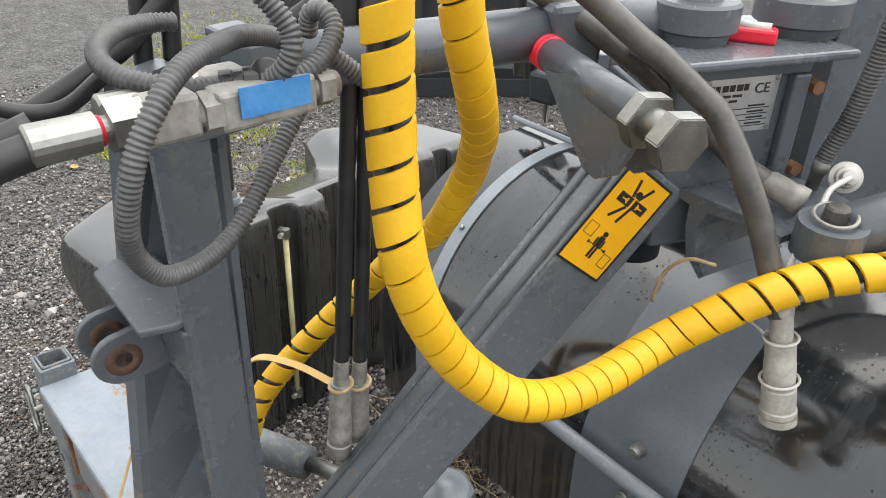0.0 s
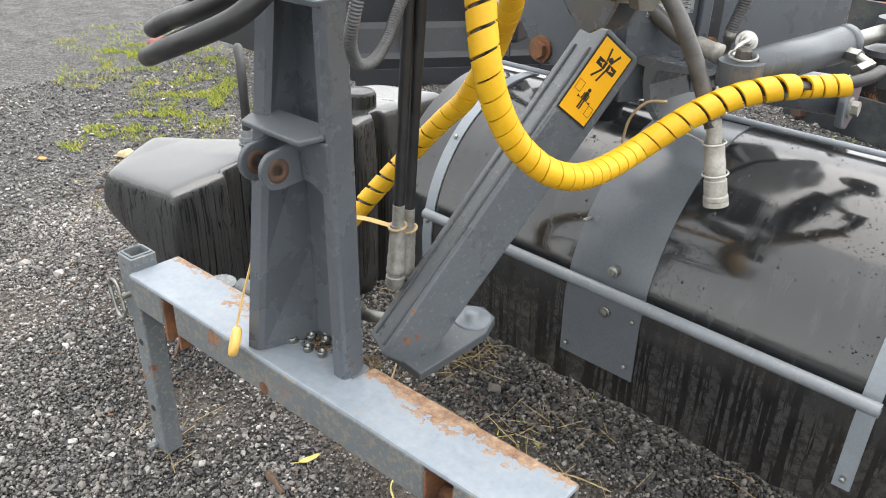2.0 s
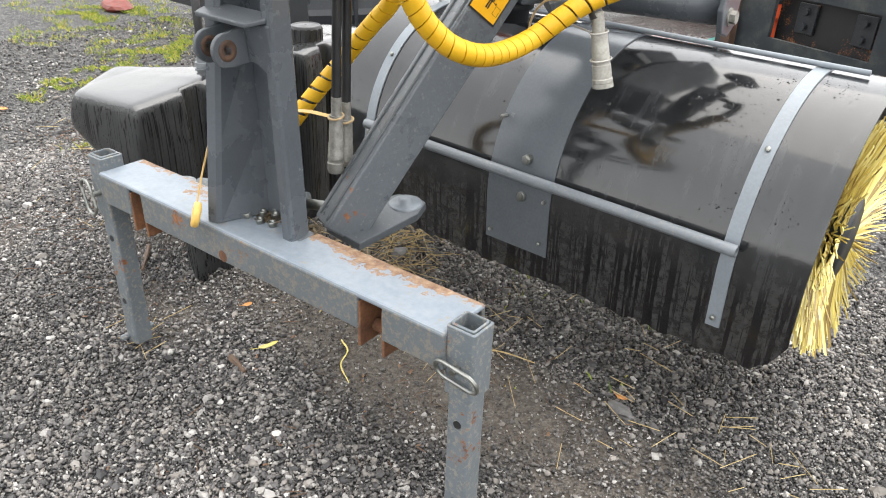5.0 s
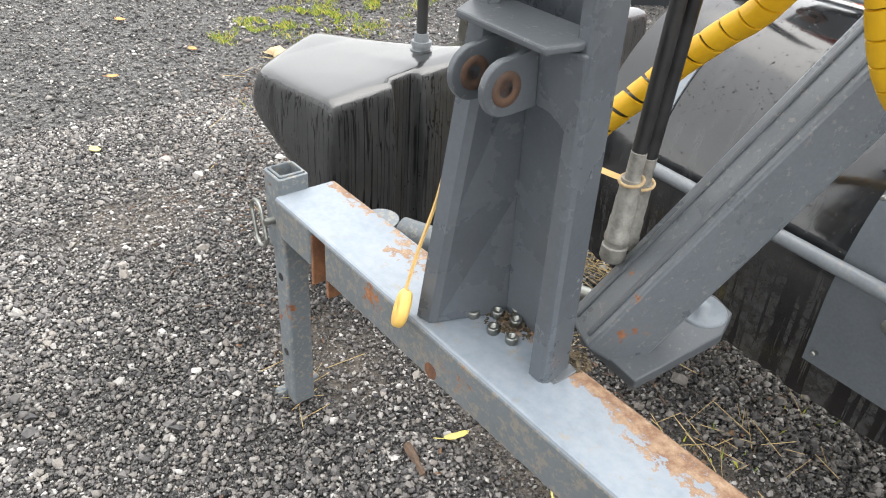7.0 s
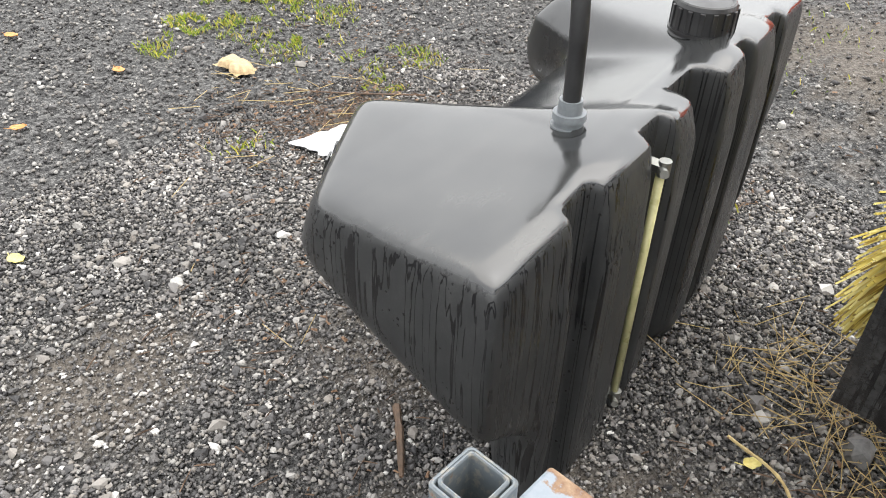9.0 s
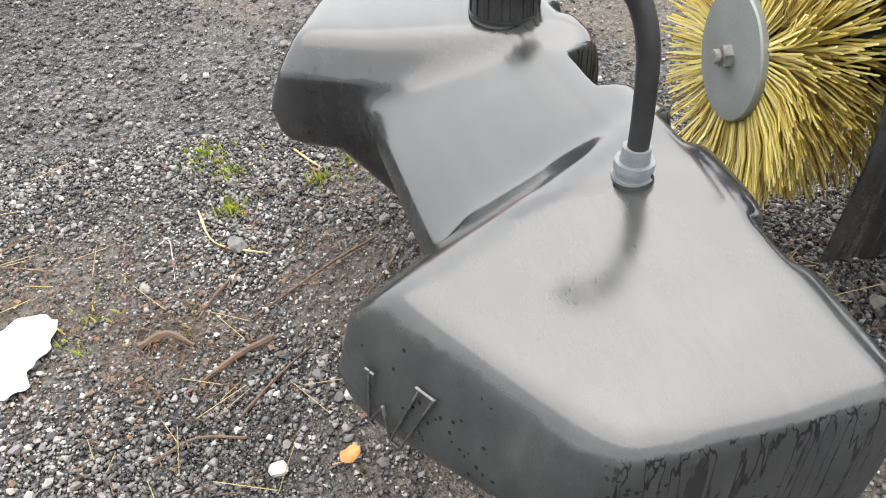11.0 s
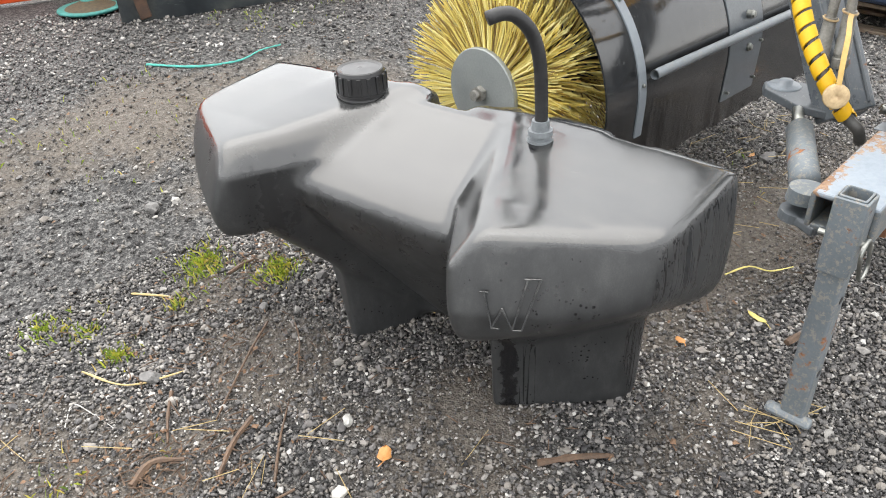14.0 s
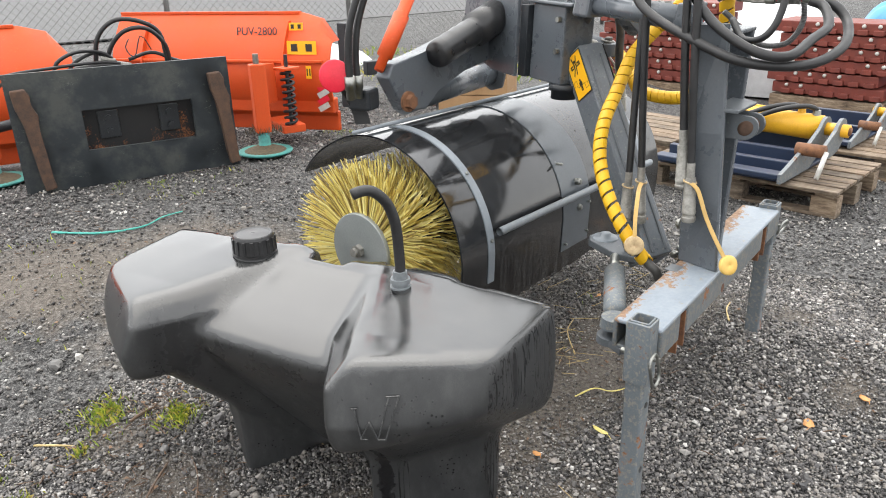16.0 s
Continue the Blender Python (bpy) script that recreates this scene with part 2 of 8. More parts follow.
def tank_material():
    m, n, l, b = material("wet black tank plastic")
    haze = noise_tex(n, l, 2.6, 5, 0.6)
    grain = noise_tex(n, l, 420, 2)
    blotch = noise_tex(n, l, 17, 5, 0.7)
    ragged = noise_tex(n, l, 30, 4, 0.65)
    geo = n.new("ShaderNodeNewGeometry")
    sep = n.new("ShaderNodeSeparateXYZ")
    l.new(geo.outputs["Normal"], sep.inputs[0])
    slope = calc(n, l, "ADD", sep.outputs["Z"], calc(n, l, "MULTIPLY", calc(n, l, "SUBTRACT", ragged, 0.5), 0.5))
    side = ramp(n, l, slope, [(0.52, grey(1)), (0.66, grey(0))])
    scratch = noise_tex(n, l, 34, 6, 0.75, (1.0, 0.25, 1.0))
    base = ramp(n, l, mix(n, l, 0.35, haze, scratch), [(0.36, (0.013, 0.014, 0.016)), (0.50, (0.027, 0.028, 0.028)), (0.64, (0.044, 0.044, 0.043))])
    # dried film on the sides: blotches, pale where the dust stays
    film_n = noise_tex(n, l, 26, 6, 0.75, (1.0, 1.0, 0.45))
    dusty = ramp(n, l, mix(n, l, 0.25, film_n, grain), [(0.36, (0.021, 0.022, 0.023)), (0.52, (0.031, 0.032, 0.033)), (0.68, (0.050, 0.051, 0.051))])
    base = mix(n, l, side, base, dusty)
    # many thin dark runs down the sides
    lines = noise_tex(n, l, 15, 2, 0.5, (5.5, 5.5, 0.05))
    wide = noise_tex(n, l, 15, 3, 0.6, (2.4, 2.4, 0.12))
    thin = ramp(n, l, calc(n, l, "ABSOLUTE", calc(n, l, "SUBTRACT", lines, 0.5), 0.0), [(0.016, grey(1)), (0.034, grey(0))])
    broad = ramp(n, l, wide, [(0.63, grey(0)), (0.67, grey(0.8))])
    where = ramp(n, l, noise_tex(n, l, 4.5, 3, 0.6), [(0.36, grey(0.15)), (0.56, grey(1.0))])
    # the slanting front faces stay nearly free of runs
    ahead = calc(n, l, "ADD", calc(n, l, "MULTIPLY", sep.outputs["X"], -math.cos(radians(7.5))), calc(n, l, "MULTIPLY", sep.outputs["Y"], -math.sin(radians(7.5))))
    smooth_face = ramp(n, l, ahead, [(0.35, grey(0)), (0.60, grey(1))])
    few_runs = ramp(n, l, noise_tex(n, l, 9, 2, 0.5, (1.0, 1.0, 0.1)), [(0.60, grey(0)), (0.66, grey(0.9))])
    where = mix(n, l, smooth_face, where, few_runs)
    wet = mix(n, l, side, grey(0), mix(n, l, where, grey(0), mix(n, l, 1.0, thin, broad, "LIGHTEN")))
    gate = ramp(n, l, noise_tex(n, l, 9, 5, 0.75), [(0.56, grey(0)), (0.60, grey(1))])
    drops = mix(n, l, side, grey(0), spots(n, l, 95, 0.30, gate))
    turn = radians(7.5)
    # dark streak in front of the collar: the hose's reflection painted into the colour
    dw = along_axis(n, l, (-0.867, 0.530, 0.65), (-math.cos(turn), -math.sin(turn), 0))
    dv = along_axis(n, l, (-0.867, 0.530, 0.65), (-math.sin(turn), math.cos(turn), 0))
    wander = calc(n, l, "MULTIPLY", calc(n, l, "SUBTRACT", ragged, 0.5), 0.060)
    narrow = ramp(n, l, calc(n, l, "ABSOLUTE", calc(n, l, "ADD", dv, wander), 0.0), [(0.009, grey(1)), (0.019, grey(0))])
    reach = ramp(n, l, dw, [(0.0, grey(0)), (0.02, grey(1)), (0.16, grey(1)), (0.24, grey(0))])
    wet = mix(n, l, mix(n, l, narrow, grey(0), reach), wet, grey(1))
    wet = mix(n, l, 1.0, wet, drops, "LIGHTEN")
    # a wet film, with the weak reflection there put into its dark tone, on the sloping middle and in the valley beside
    # the far shoulder
    front = along_axis(n, l, (-0.7645, 0.700, 0.0), (-math.cos(turn), -math.sin(turn), 0))
    across = calc(n, l, "ABSOLUTE", along_axis(n, l, (-0.778, 0.804, 0.0), (-math.sin(turn), math.cos(turn), 0)), 0.0)
    film = ramp(n, l, calc(n, l, "ADD", front, calc(n, l, "MULTIPLY", blotch, 0.30)), [(0.42, grey(0)), (0.56, grey(0.55))])
    film = mix(n, l, ramp(n, l, calc(n, l, "ADD", across, calc(n, l, "MULTIPLY", ragged, 0.1)), [(0.31, grey(1)), (0.36, grey(0))]), grey(0), film)
    wet = mix(n, l, 1.0, wet, film, "LIGHTEN")
    # pale scuffs along the convex edges
    edge = ramp(n, l, geo.outputs["Pointiness"], [(0.535, grey(0)), (0.58, grey(1))])
    scuffed = mix(n, l, edge, grey(0), ramp(n, l, mix(n, l, 0.5, ragged, noise_tex(n, l, 11, 4, 0.7)), [(0.50, grey(0)), (0.58, grey(0.8))]))
    tone = mix(n, l, scuffed, base, (0.14, 0.14, 0.135))
    l.new(mix(n, l, wet, tone, (0.009, 0.009, 0.010)), b.inputs["Base Color"])
    dry = ramp(n, l, mix(n, l, 0.5, haze, mix(n, l, 0.5, scratch, blotch)), [(0.38, grey(0.06)), (0.62, grey(0.26))])
    l.new(mix(n, l, wet, mix(n, l, side, dry, grey(0.42)), grey(0.10)), b.inputs["Roughness"])
    l.new(mix(n, l, side, grey(0.85), grey(0.42)), b.inputs["Specular IOR Level"])
    bump(n, l, b, mix(n, l, 0.3, mix(n, l, 0.4, grain, blotch), wet), 0.22, 0.0008)
    return m


def hood_material():
    m, n, l, b = material("wet black hood sheet")
    haze = noise_tex(n, l, 4, 5, 0.6)
    runs = noise_tex(n, l, 14, 5, 0.65, (5.0, 0.6, 0.16))
    cell = n.new("ShaderNodeTexVoronoi")
    cell.inputs["Scale"].default_value = 85
    tc = n.new("ShaderNodeTexCoord")
    l.new(tc.outputs["Object"], cell.inputs["Vector"])
    bead = ramp(n, l, cell.outputs["Distance"], [(0.10, grey(1)), (0.22, grey(0))])
    few = ramp(n, l, noise_tex(n, l, 6, 4, 0.7), [(0.44, grey(0)), (0.54, grey(1))])
    bead = mix(n, l, few, grey(0), bead)
    z = coords(n, l)[2]
    low = ramp(n, l, calc(n, l, "ADD", z, calc(n, l, "MULTIPLY", haze, 0.25)), [(0.58, grey(1)), (0.72, grey(0))])
    base = ramp(n, l, haze, [(0.3, (0.007, 0.0075, 0.0085)), (0.7, (0.019, 0.020, 0.021))])
    dust = ramp(n, l, noise_tex(n, l, 45, 5, 0.7), [(0.35, (0.012, 0.0122, 0.0125)), (0.65, (0.044, 0.0445, 0.045))])
    base = mix(n, l, low, base, dust)
    wet = mix(n, l, low, grey(0), ramp(n, l, runs, [(0.495, grey(0)), (0.510, grey(1))]))
    film = mix(n, l, low, ramp(n, l, noise_tex(n, l, 9, 5, 0.6, (3.2, 1.0, 0.5)), [(0.50, grey(0)), (0.66, grey(0.55))]), grey(0))
    base = mix(n, l, film, base, (0.040, 0.042, 0.046))
    l.new(mix(n, l, wet, base, (0.005, 0.005, 0.006)), b.inputs["Base Color"])
    dry = mix(n, l, low, ramp(n, l, haze, [(0.3, grey(0.05)), (0.7, grey(0.13))]), grey(0.22))
    dry = mix(n, l, film, dry, grey(0.26))
    l.new(mix(n, l, wet, dry, grey(0.10)), b.inputs["Roughness"])
    b.inputs["Specular IOR Level"].default_value = 0.7
    b.inputs["Coat Weight"].default_value, b.inputs["Coat Roughness"].default_value, b.inputs["Coat IOR"].default_value = 0.22, 0.16, 1.5
    bump(n, l, b, mix(n, l, 0.35, mix(n, l, 0.5, haze, noise_tex(n, l, 30, 5, 0.7)), bead), 0.35, 0.0016)
    return m


def beam_material():
    """Pale worn paint, rusted through along the rear of the top and in flakes at the edges."""
    m, n, l, b = material("pale beam paint rusting through")
    x, y, z = coords(n, l)
    broad = noise_tex(n, l, 8, 6, 0.7, (0.6, 1.0, 1.0))
    fine = noise_tex(n, l, 60, 5, 0.7)
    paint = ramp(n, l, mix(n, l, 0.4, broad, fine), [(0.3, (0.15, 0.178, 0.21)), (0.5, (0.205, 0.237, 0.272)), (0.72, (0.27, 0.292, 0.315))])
    bare = ramp(n, l, noise_tex(n, l, 26, 6, 0.75), [(0.58, grey(0)), (0.66, grey(0.8))])
    paint = mix(n, l, bare, paint, (0.23, 0.205, 0.165))
    along = ramp(n, l, calc(n, l, "ABSOLUTE", x, 0.0), [(0.40, grey(0)), (0.50, grey(0.09))])
    reach = calc(n, l, "ADD", calc(n, l, "MULTIPLY", y, 4.4), calc(n, l, "ADD", calc(n, l, "MULTIPLY", broad, 0.85), calc(n, l, "MULTIPLY", fine, 0.50)))
    reach = calc(n, l, "SUBTRACT", reach, along)
    reach = calc(n, l, "SUBTRACT", reach, ramp(n, l, calc(n, l, "ADD", x, 0.5), [(0.50, grey(0.07)), (0.62, grey(0))]))
    where = ramp(n, l, reach, [(0.855, grey(0)), (0.90, grey(1))])
    rust = ramp(n, l, mix(n, l, 0.4, fine, noise_tex(n, l, 24, 5, 0.75)), [(0.32, (0.085, 0.046, 0.028)), (0.46, (0.175, 0.098, 0.058)), (0.58, (0.27, 0.185, 0.12)), (0.70, (0.38, 0.32, 0.25))])
    l.new(mix(n, l, where, paint, rust), b.inputs["Base Color"])
    l.new(mix(n, l, where, grey(0.48), grey(0.85)), b.inputs["Roughness"])
    bump(n, l, b, mix(n, l, 0.6, fine, where), 0.3, 0.0012)
    return m


def coupler_material():
    """Old black paint, scratched pale and rusting through in brown streaks."""
    m, n, l, b = material("battered black coupler paint")
    broad = noise_tex(n, l, 3.0, 6, 0.7)
    streak = noise_tex(n, l, 7, 6, 0.75, (1.0, 1.0, 0.22))
    lines = noise_tex(n, l, 10, 3, 0.5, (1.0, 1.0, 3.0))
    tone = ramp(n, l, broad, [(0.35, (0.006, 0.009, 0.012)), (0.50, (0.014, 0.019, 0.023)), (0.64, (0.050, 0.054, 0.050))])
    scratch = ramp(n, l, calc(n, l, "ABSOLUTE", calc(n, l, "SUBTRACT", lines, 0.5), 0.0), [(0.0015, grey(1)), (0.004, grey(0))])
    few = ramp(n, l, noise_tex(n, l, 4.5, 3, 0.6), [(0.56, grey(0)), (0.62, grey(0.8))])
    tone = mix(n, l, mix(n, l, few, grey(0), scratch), tone, (0.17, 0.18, 0.15))
    rust = ramp(n, l, noise_tex(n, l, 45, 4, 0.7), [(0.3, (0.035, 0.018, 0.012)), (0.7, (0.16, 0.07, 0.03))])
    l.new(mix(n, l, ramp(n, l, streak, [(0.67, grey(0)), (0.74, grey(0.8))]), tone, rust), b.inputs["Base Color"])
    l.new(ramp(n, l, broad, [(0.35, grey(0.32)), (0.65, grey(0.7))]), b.inputs["Roughness"])
    bump(n, l, b, mix(n, l, 0.5, streak, scratch), 0.3, 0.001)
    return m


def wood_material():
    m, n, l, b = material("weathered pallet wood")
    grainy = noise_tex(n, l, 16, 6, 0.7, (3.4, 0.30, 3.4))
    stain = noise_tex(n, l, 5, 5, 0.7)
    tone = ramp(n, l, mix(n, l, 0.35, grainy, stain), [(0.36, (0.045, 0.033, 0.024)), (0.50, (0.17, 0.13, 0.092)), (0.64, (0.34, 0.285, 0.22))])
    info = n.new("ShaderNodeObjectInfo")
    shade = ramp(n, l, info.outputs["Random"], [(0.0, grey(0.6)), (1.0, (1.15, 1.05, 0.95))])
    l.new(mix(n, l, 1.0, tone, shade, "MULTIPLY"), b.inputs["Base Color"])
    b.inputs["Roughness"].default_value = 0.8
    bump(n, l, b, grainy, 0.5, 0.002)
    return m


def gravel_ground():
    m, n, l, b = material("wet crushed gravel")
    tc = n.new("ShaderNodeTexCoord")
    cells = []
    for scale in (75, 190):
        v = n.new("ShaderNodeTexVoronoi")
        v.inputs["Scale"].default_value = scale
        l.new(tc.outputs["Object"], v.inputs["Vector"])
        cells.append(v)
    # stone tones kept low: shade in the gaps between chips is put into them
    tone = ramp(n, l, mix(n, l, 0.5, cells[0].outputs["Color"], cells[1].outputs["Color"]), [(0.2, (0.018, 0.018, 0.019)), (0.5, (0.062, 0.061, 0.060)), (0.8, (0.19, 0.186, 0.18))])
    at = n.new("ShaderNodeAttribute")
    at.attribute_name = "soil"
    edge = calc(n, l, "ADD", at.outputs["Fac"], calc(n, l, "MULTIPLY", noise_tex(n, l, 9, 6, 0.7), 0.8))
    soil = ramp(n, l, edge, [(0.62, grey(0)), (0.85, grey(1))])
    earth = ramp(n, l, noise_tex(n, l, 60, 6, 0.7), [(0.3, (0.056, 0.045, 0.036)), (0.5, (0.128, 0.110, 0.092)), (0.72, (0.23, 0.205, 0.175))])
    l.new(mix(n, l, soil, tone, mix(n, l, 0.75, tone, earth)), b.inputs["Base Color"])
    l.new(ramp(n, l, noise_tex(n, l, 5.0, 5), [(0.35, grey(0.6)), (0.65, grey(0.9))]), b.inputs["Roughness"])
    b.inputs["Specular IOR Level"].default_value = 0.25
    h = mix(n, l, 0.4, cells[0].outputs["Distance"], cells[1].outputs["Distance"])
    bump(n, l, b, h, 0.9, 0.012)
    return m


def stone_material():
    m, n, l, b = material("crushed stone chips")
    geo = n.new("ShaderNodeNewGeometry")
    tone = ramp(n, l, geo.outputs["Random Per Island"], [(0.0, (0.040, 0.039, 0.040)), (0.30, (0.092, 0.088, 0.087)), (0.58, (0.160, 0.152, 0.147)), (0.78, (0.228, 0.208, 0.186)), (0.90, (0.296, 0.284, 0.268)), (0.975, (0.39, 0.375, 0.355)), (1.0, (0.60, 0.585, 0.56))])
    damp = ramp(n, l, noise_tex(n, l, 1.6, 5, 0.65), [(0.38, grey(0.72)), (0.62, grey(1.36))])
    l.new(mix(n, l, 1.0, mix(n, l, 0.2, tone, noise_tex(n, l, 220, 3), "MULTIPLY"), damp, "MULTIPLY"), b.inputs["Base Color"])
    l.new(ramp(n, l, geo.outputs["Random Per Island"], [(0.0, grey(0.22)), (1.0, grey(0.65))]), b.inputs["Roughness"])
    b.inputs["Specular IOR Level"].default_value = 0.25
    bump(n, l, b, noise_tex(n, l, 300, 3), 0.4, 0.001)
    return m


def bristle_material():
    m, n, l, b = material("yellow brush bristles")
    geo = n.new("ShaderNodeNewGeometry")
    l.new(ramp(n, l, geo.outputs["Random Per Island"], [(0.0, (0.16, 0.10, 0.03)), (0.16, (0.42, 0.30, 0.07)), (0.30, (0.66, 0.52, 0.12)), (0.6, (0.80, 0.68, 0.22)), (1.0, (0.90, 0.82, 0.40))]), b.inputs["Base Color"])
    b.inputs["Roughness"].default_value = 0.45
    return m


def blade_material():
    m, n, l, b = material("moss and grass")
    geo = n.new("ShaderNodeNewGeometry")
    l.new(ramp(n, l, geo.outputs["Random Per Island"], [(0.0, (0.10, 0.17, 0.02)), (0.45, (0.25, 0.34, 0.035)), (0.8, (0.46, 0.44, 0.05)), (1.0, (0.50, 0.38, 0.12))]), b.inputs["Base Color"])
    b.inputs["Roughness"].default_value = 0.6
    return m


BEAM = beam_material()
COUPLER, WOOD = coupler_material(), wood_material()
TANK, HOOD, GRAVEL, STONES, BRISTLES, BLADES = tank_material(), hood_material(), gravel_ground(), stone_material(), bristle_material(), blade_material()


# ---- building helpers ----
def link_mesh(name, mesh, mat, parent=None, label="", smooth=False):
    mesh.materials.append(mat)
    if smooth:
        mesh.polygons.foreach_set("use_smooth", [True] * len(mesh.polygons))
    ob = new(name, mesh)
    if parent is not None:
        ob.parent = parent
        ob.matrix_parent_inverse = base_of(parent).inverted()
    return tagged(ob, label)


def base_of(ob):
    m = ob.matrix_basis.copy()
    if ob.parent is not None:
        m = base_of(ob.parent) @ ob.matrix_parent_inverse @ m
    return m


def thing(name, at, label, category, group="", kind=""):
    ob = new(name)
    ob.empty_display_size = 0.05
    ob.location = at
    return tagged(ob, label, category, group, kind)


def part(name, bm, mat, parent=None, label="", smooth=False):
    """Links a bmesh, in world coordinates, as one mesh object."""
    mesh = bpy.data.meshes.new(name)
    bmesh.ops.recalc_face_normals(bm, faces=bm.faces)
    bm.to_mesh(mesh)
    bm.free()
    return link_mesh(name, mesh, mat, parent, label, smooth)


def part_data(name, verts, faces, mat, parent=None, label="", smooth=False):
    mesh = bpy.data.meshes.new(name)
    mesh.from_pydata([tuple(v) for v in verts], [], faces)
    mesh.update()
    return link_mesh(name, mesh, mat, parent, label, smooth)


def frame_of(x, y=None, z=None, at=(0, 0, 0)):
    """A pose whose x axis runs along x, and whose z axis lies nearest to z."""
    x = Vector(x).normalized()
    z = Vector(z if z is not None else (0, 0, 1))
    y = z.cross(x).normalized()
    z = x.cross(y)
    m = Matrix((x, y, z)).transposed().to_4x4()
    m.translation = at
    return m


def box(bm, size, m, bevel=0.0, segments=2):
    made = bmesh.ops.create_cube(bm, size=1.0, matrix=m @ Matrix.Diagonal((*size, 1)))
    if bevel:
        edges = list({e for v in made["verts"] for e in v.link_edges})
        bmesh.ops.bevel(bm, geom=edges, offset=bevel, segments=segments, affect="EDGES", profile=0.5)
    return bm


def boxes(*rows, bevel=0.004):
    """A bmesh of boxes, each given by its two corners."""
    bm = bmesh.new()
    for a, b in rows:
        a, b = Vector(a), Vector(b)
        box(bm, b - a, Matrix.Translation((a + b) / 2), bevel)
    return bm


def rod(bm, a, b, r, r2=None, sides=16, caps=True):
    a, b = Vector(a), Vector(b)
    turn = (b - a).to_track_quat("Z", "Y").to_matrix().to_4x4()
    turn.translation = (a + b) / 2
    bmesh.ops.create_cone(bm, cap_ends=caps, segments=sides, radius1=r, radius2=r if r2 is None else r2, depth=(b - a).length, matrix=turn)
    return bm


def turned(bm, a, axis, profile, sides=24):
    """A turned body: profile rows of (along, radius) from the point a along the axis."""
    a, axis = Vector(a), Vector(axis).normalized()
    u = axis.orthogonal().normalized()
    v = axis.cross(u)
    rings = []
    for s, r in profile:
        rings.append([bm.verts.new(a + axis * s + (u * math.cos(t) + v * math.sin(t)) * max(r, 1e-4)) for t in (2 * math.pi * k / sides for k in range(sides))])
    for p, q in zip(rings, rings[1:]):
        for k in range(sides):
            bm.faces.new((p[k], p[(k + 1) % sides], q[(k + 1) % sides], q[k]))
    bm.faces.new(rings[0][::-1])
    bm.faces.new(rings[-1])
    return bm


def spline(points, step=0.01):
    """Points at even steps along a smooth curve through the given ones, with their tangents."""
    p = [Vector(q) for q in points]
    p = [2 * p[0] - p[1]] + p + [2 * p[-1] - p[-2]]
    fine = []
    for i in range(1, len(p) - 2):
        for k in range(24):
            t = k / 24
            a, b, c, d = p[i - 1], p[i], p[i + 1], p[i + 2]
            fine.append(0.5 * (2 * b + (c - a) * t + (2 * a - 5 * b + 4 * c - d) * t * t + (3 * b - a - 3 * c + d) * t**3))
    fine.append(p[-2])
    lengths = [0.0]
    for a, b in zip(fine, fine[1:]):
        lengths.append(lengths[-1] + (b - a).length)
    count = max(3, int(lengths[-1] / step) + 1)
    s = np.linspace(0, lengths[-1], count)
    xyz = np.stack([np.interp(s, lengths, [q[k] for q in fine]) for k in range(3)], 1)
    tang = np.gradient(xyz, axis=0)
    return xyz, tang / np.linalg.norm(tang, axis=1)[:, None], s


def frames_along(tang):
    """Normals that turn as little as they can along the tangents."""
    n0 = np.cross(tang[0], (0, 0, 1.0))
    if np.linalg.norm(n0) < 0.1:
        n0 = np.cross(tang[0], (1.0, 0, 0))
    out = [n0 / np.linalg.norm(n0)]
    for t in tang[1:]:
        n = out[-1] - t * (out[-1] @ t)
        out.append(n / np.linalg.norm(n))
    u = np.array(out)
    return u, np.cross(tang, u)


def hose(name, points, r, mat, parent=None, label="", sides=12, step=0.01, ribs=0.0, rib=0.006):
    """A hose along a smooth curve; ribs: the depth of its corrugation."""
    xyz, tang, s = spline(points, min(step, rib / 4) if ribs else step)
    u, v = frames_along(tang)
    rad = r - (ribs * (0.5 + 0.5 * np.cos(2 * np.pi * s / rib)) if ribs else 0 * s)
    ang = 2 * np.pi * np.arange(sides) / sides
    ring = xyz[:, None] + rad[:, None, None] * (np.cos(ang)[None, :, None] * u[:, None] + np.sin(ang)[None, :, None] * v[:, None])
    n = len(xyz)
    faces = [(i * sides + k, i * sides + (k + 1) % sides, (i + 1) * sides + (k + 1) % sides, (i + 1) * sides + k) for i in range(n - 1) for k in range(sides)]
    faces += [tuple(range(sides))[::-1], tuple(range((n - 1) * sides, n * sides))]
    return part_data(name, ring.reshape(-1, 3), faces, mat, parent, label, True)


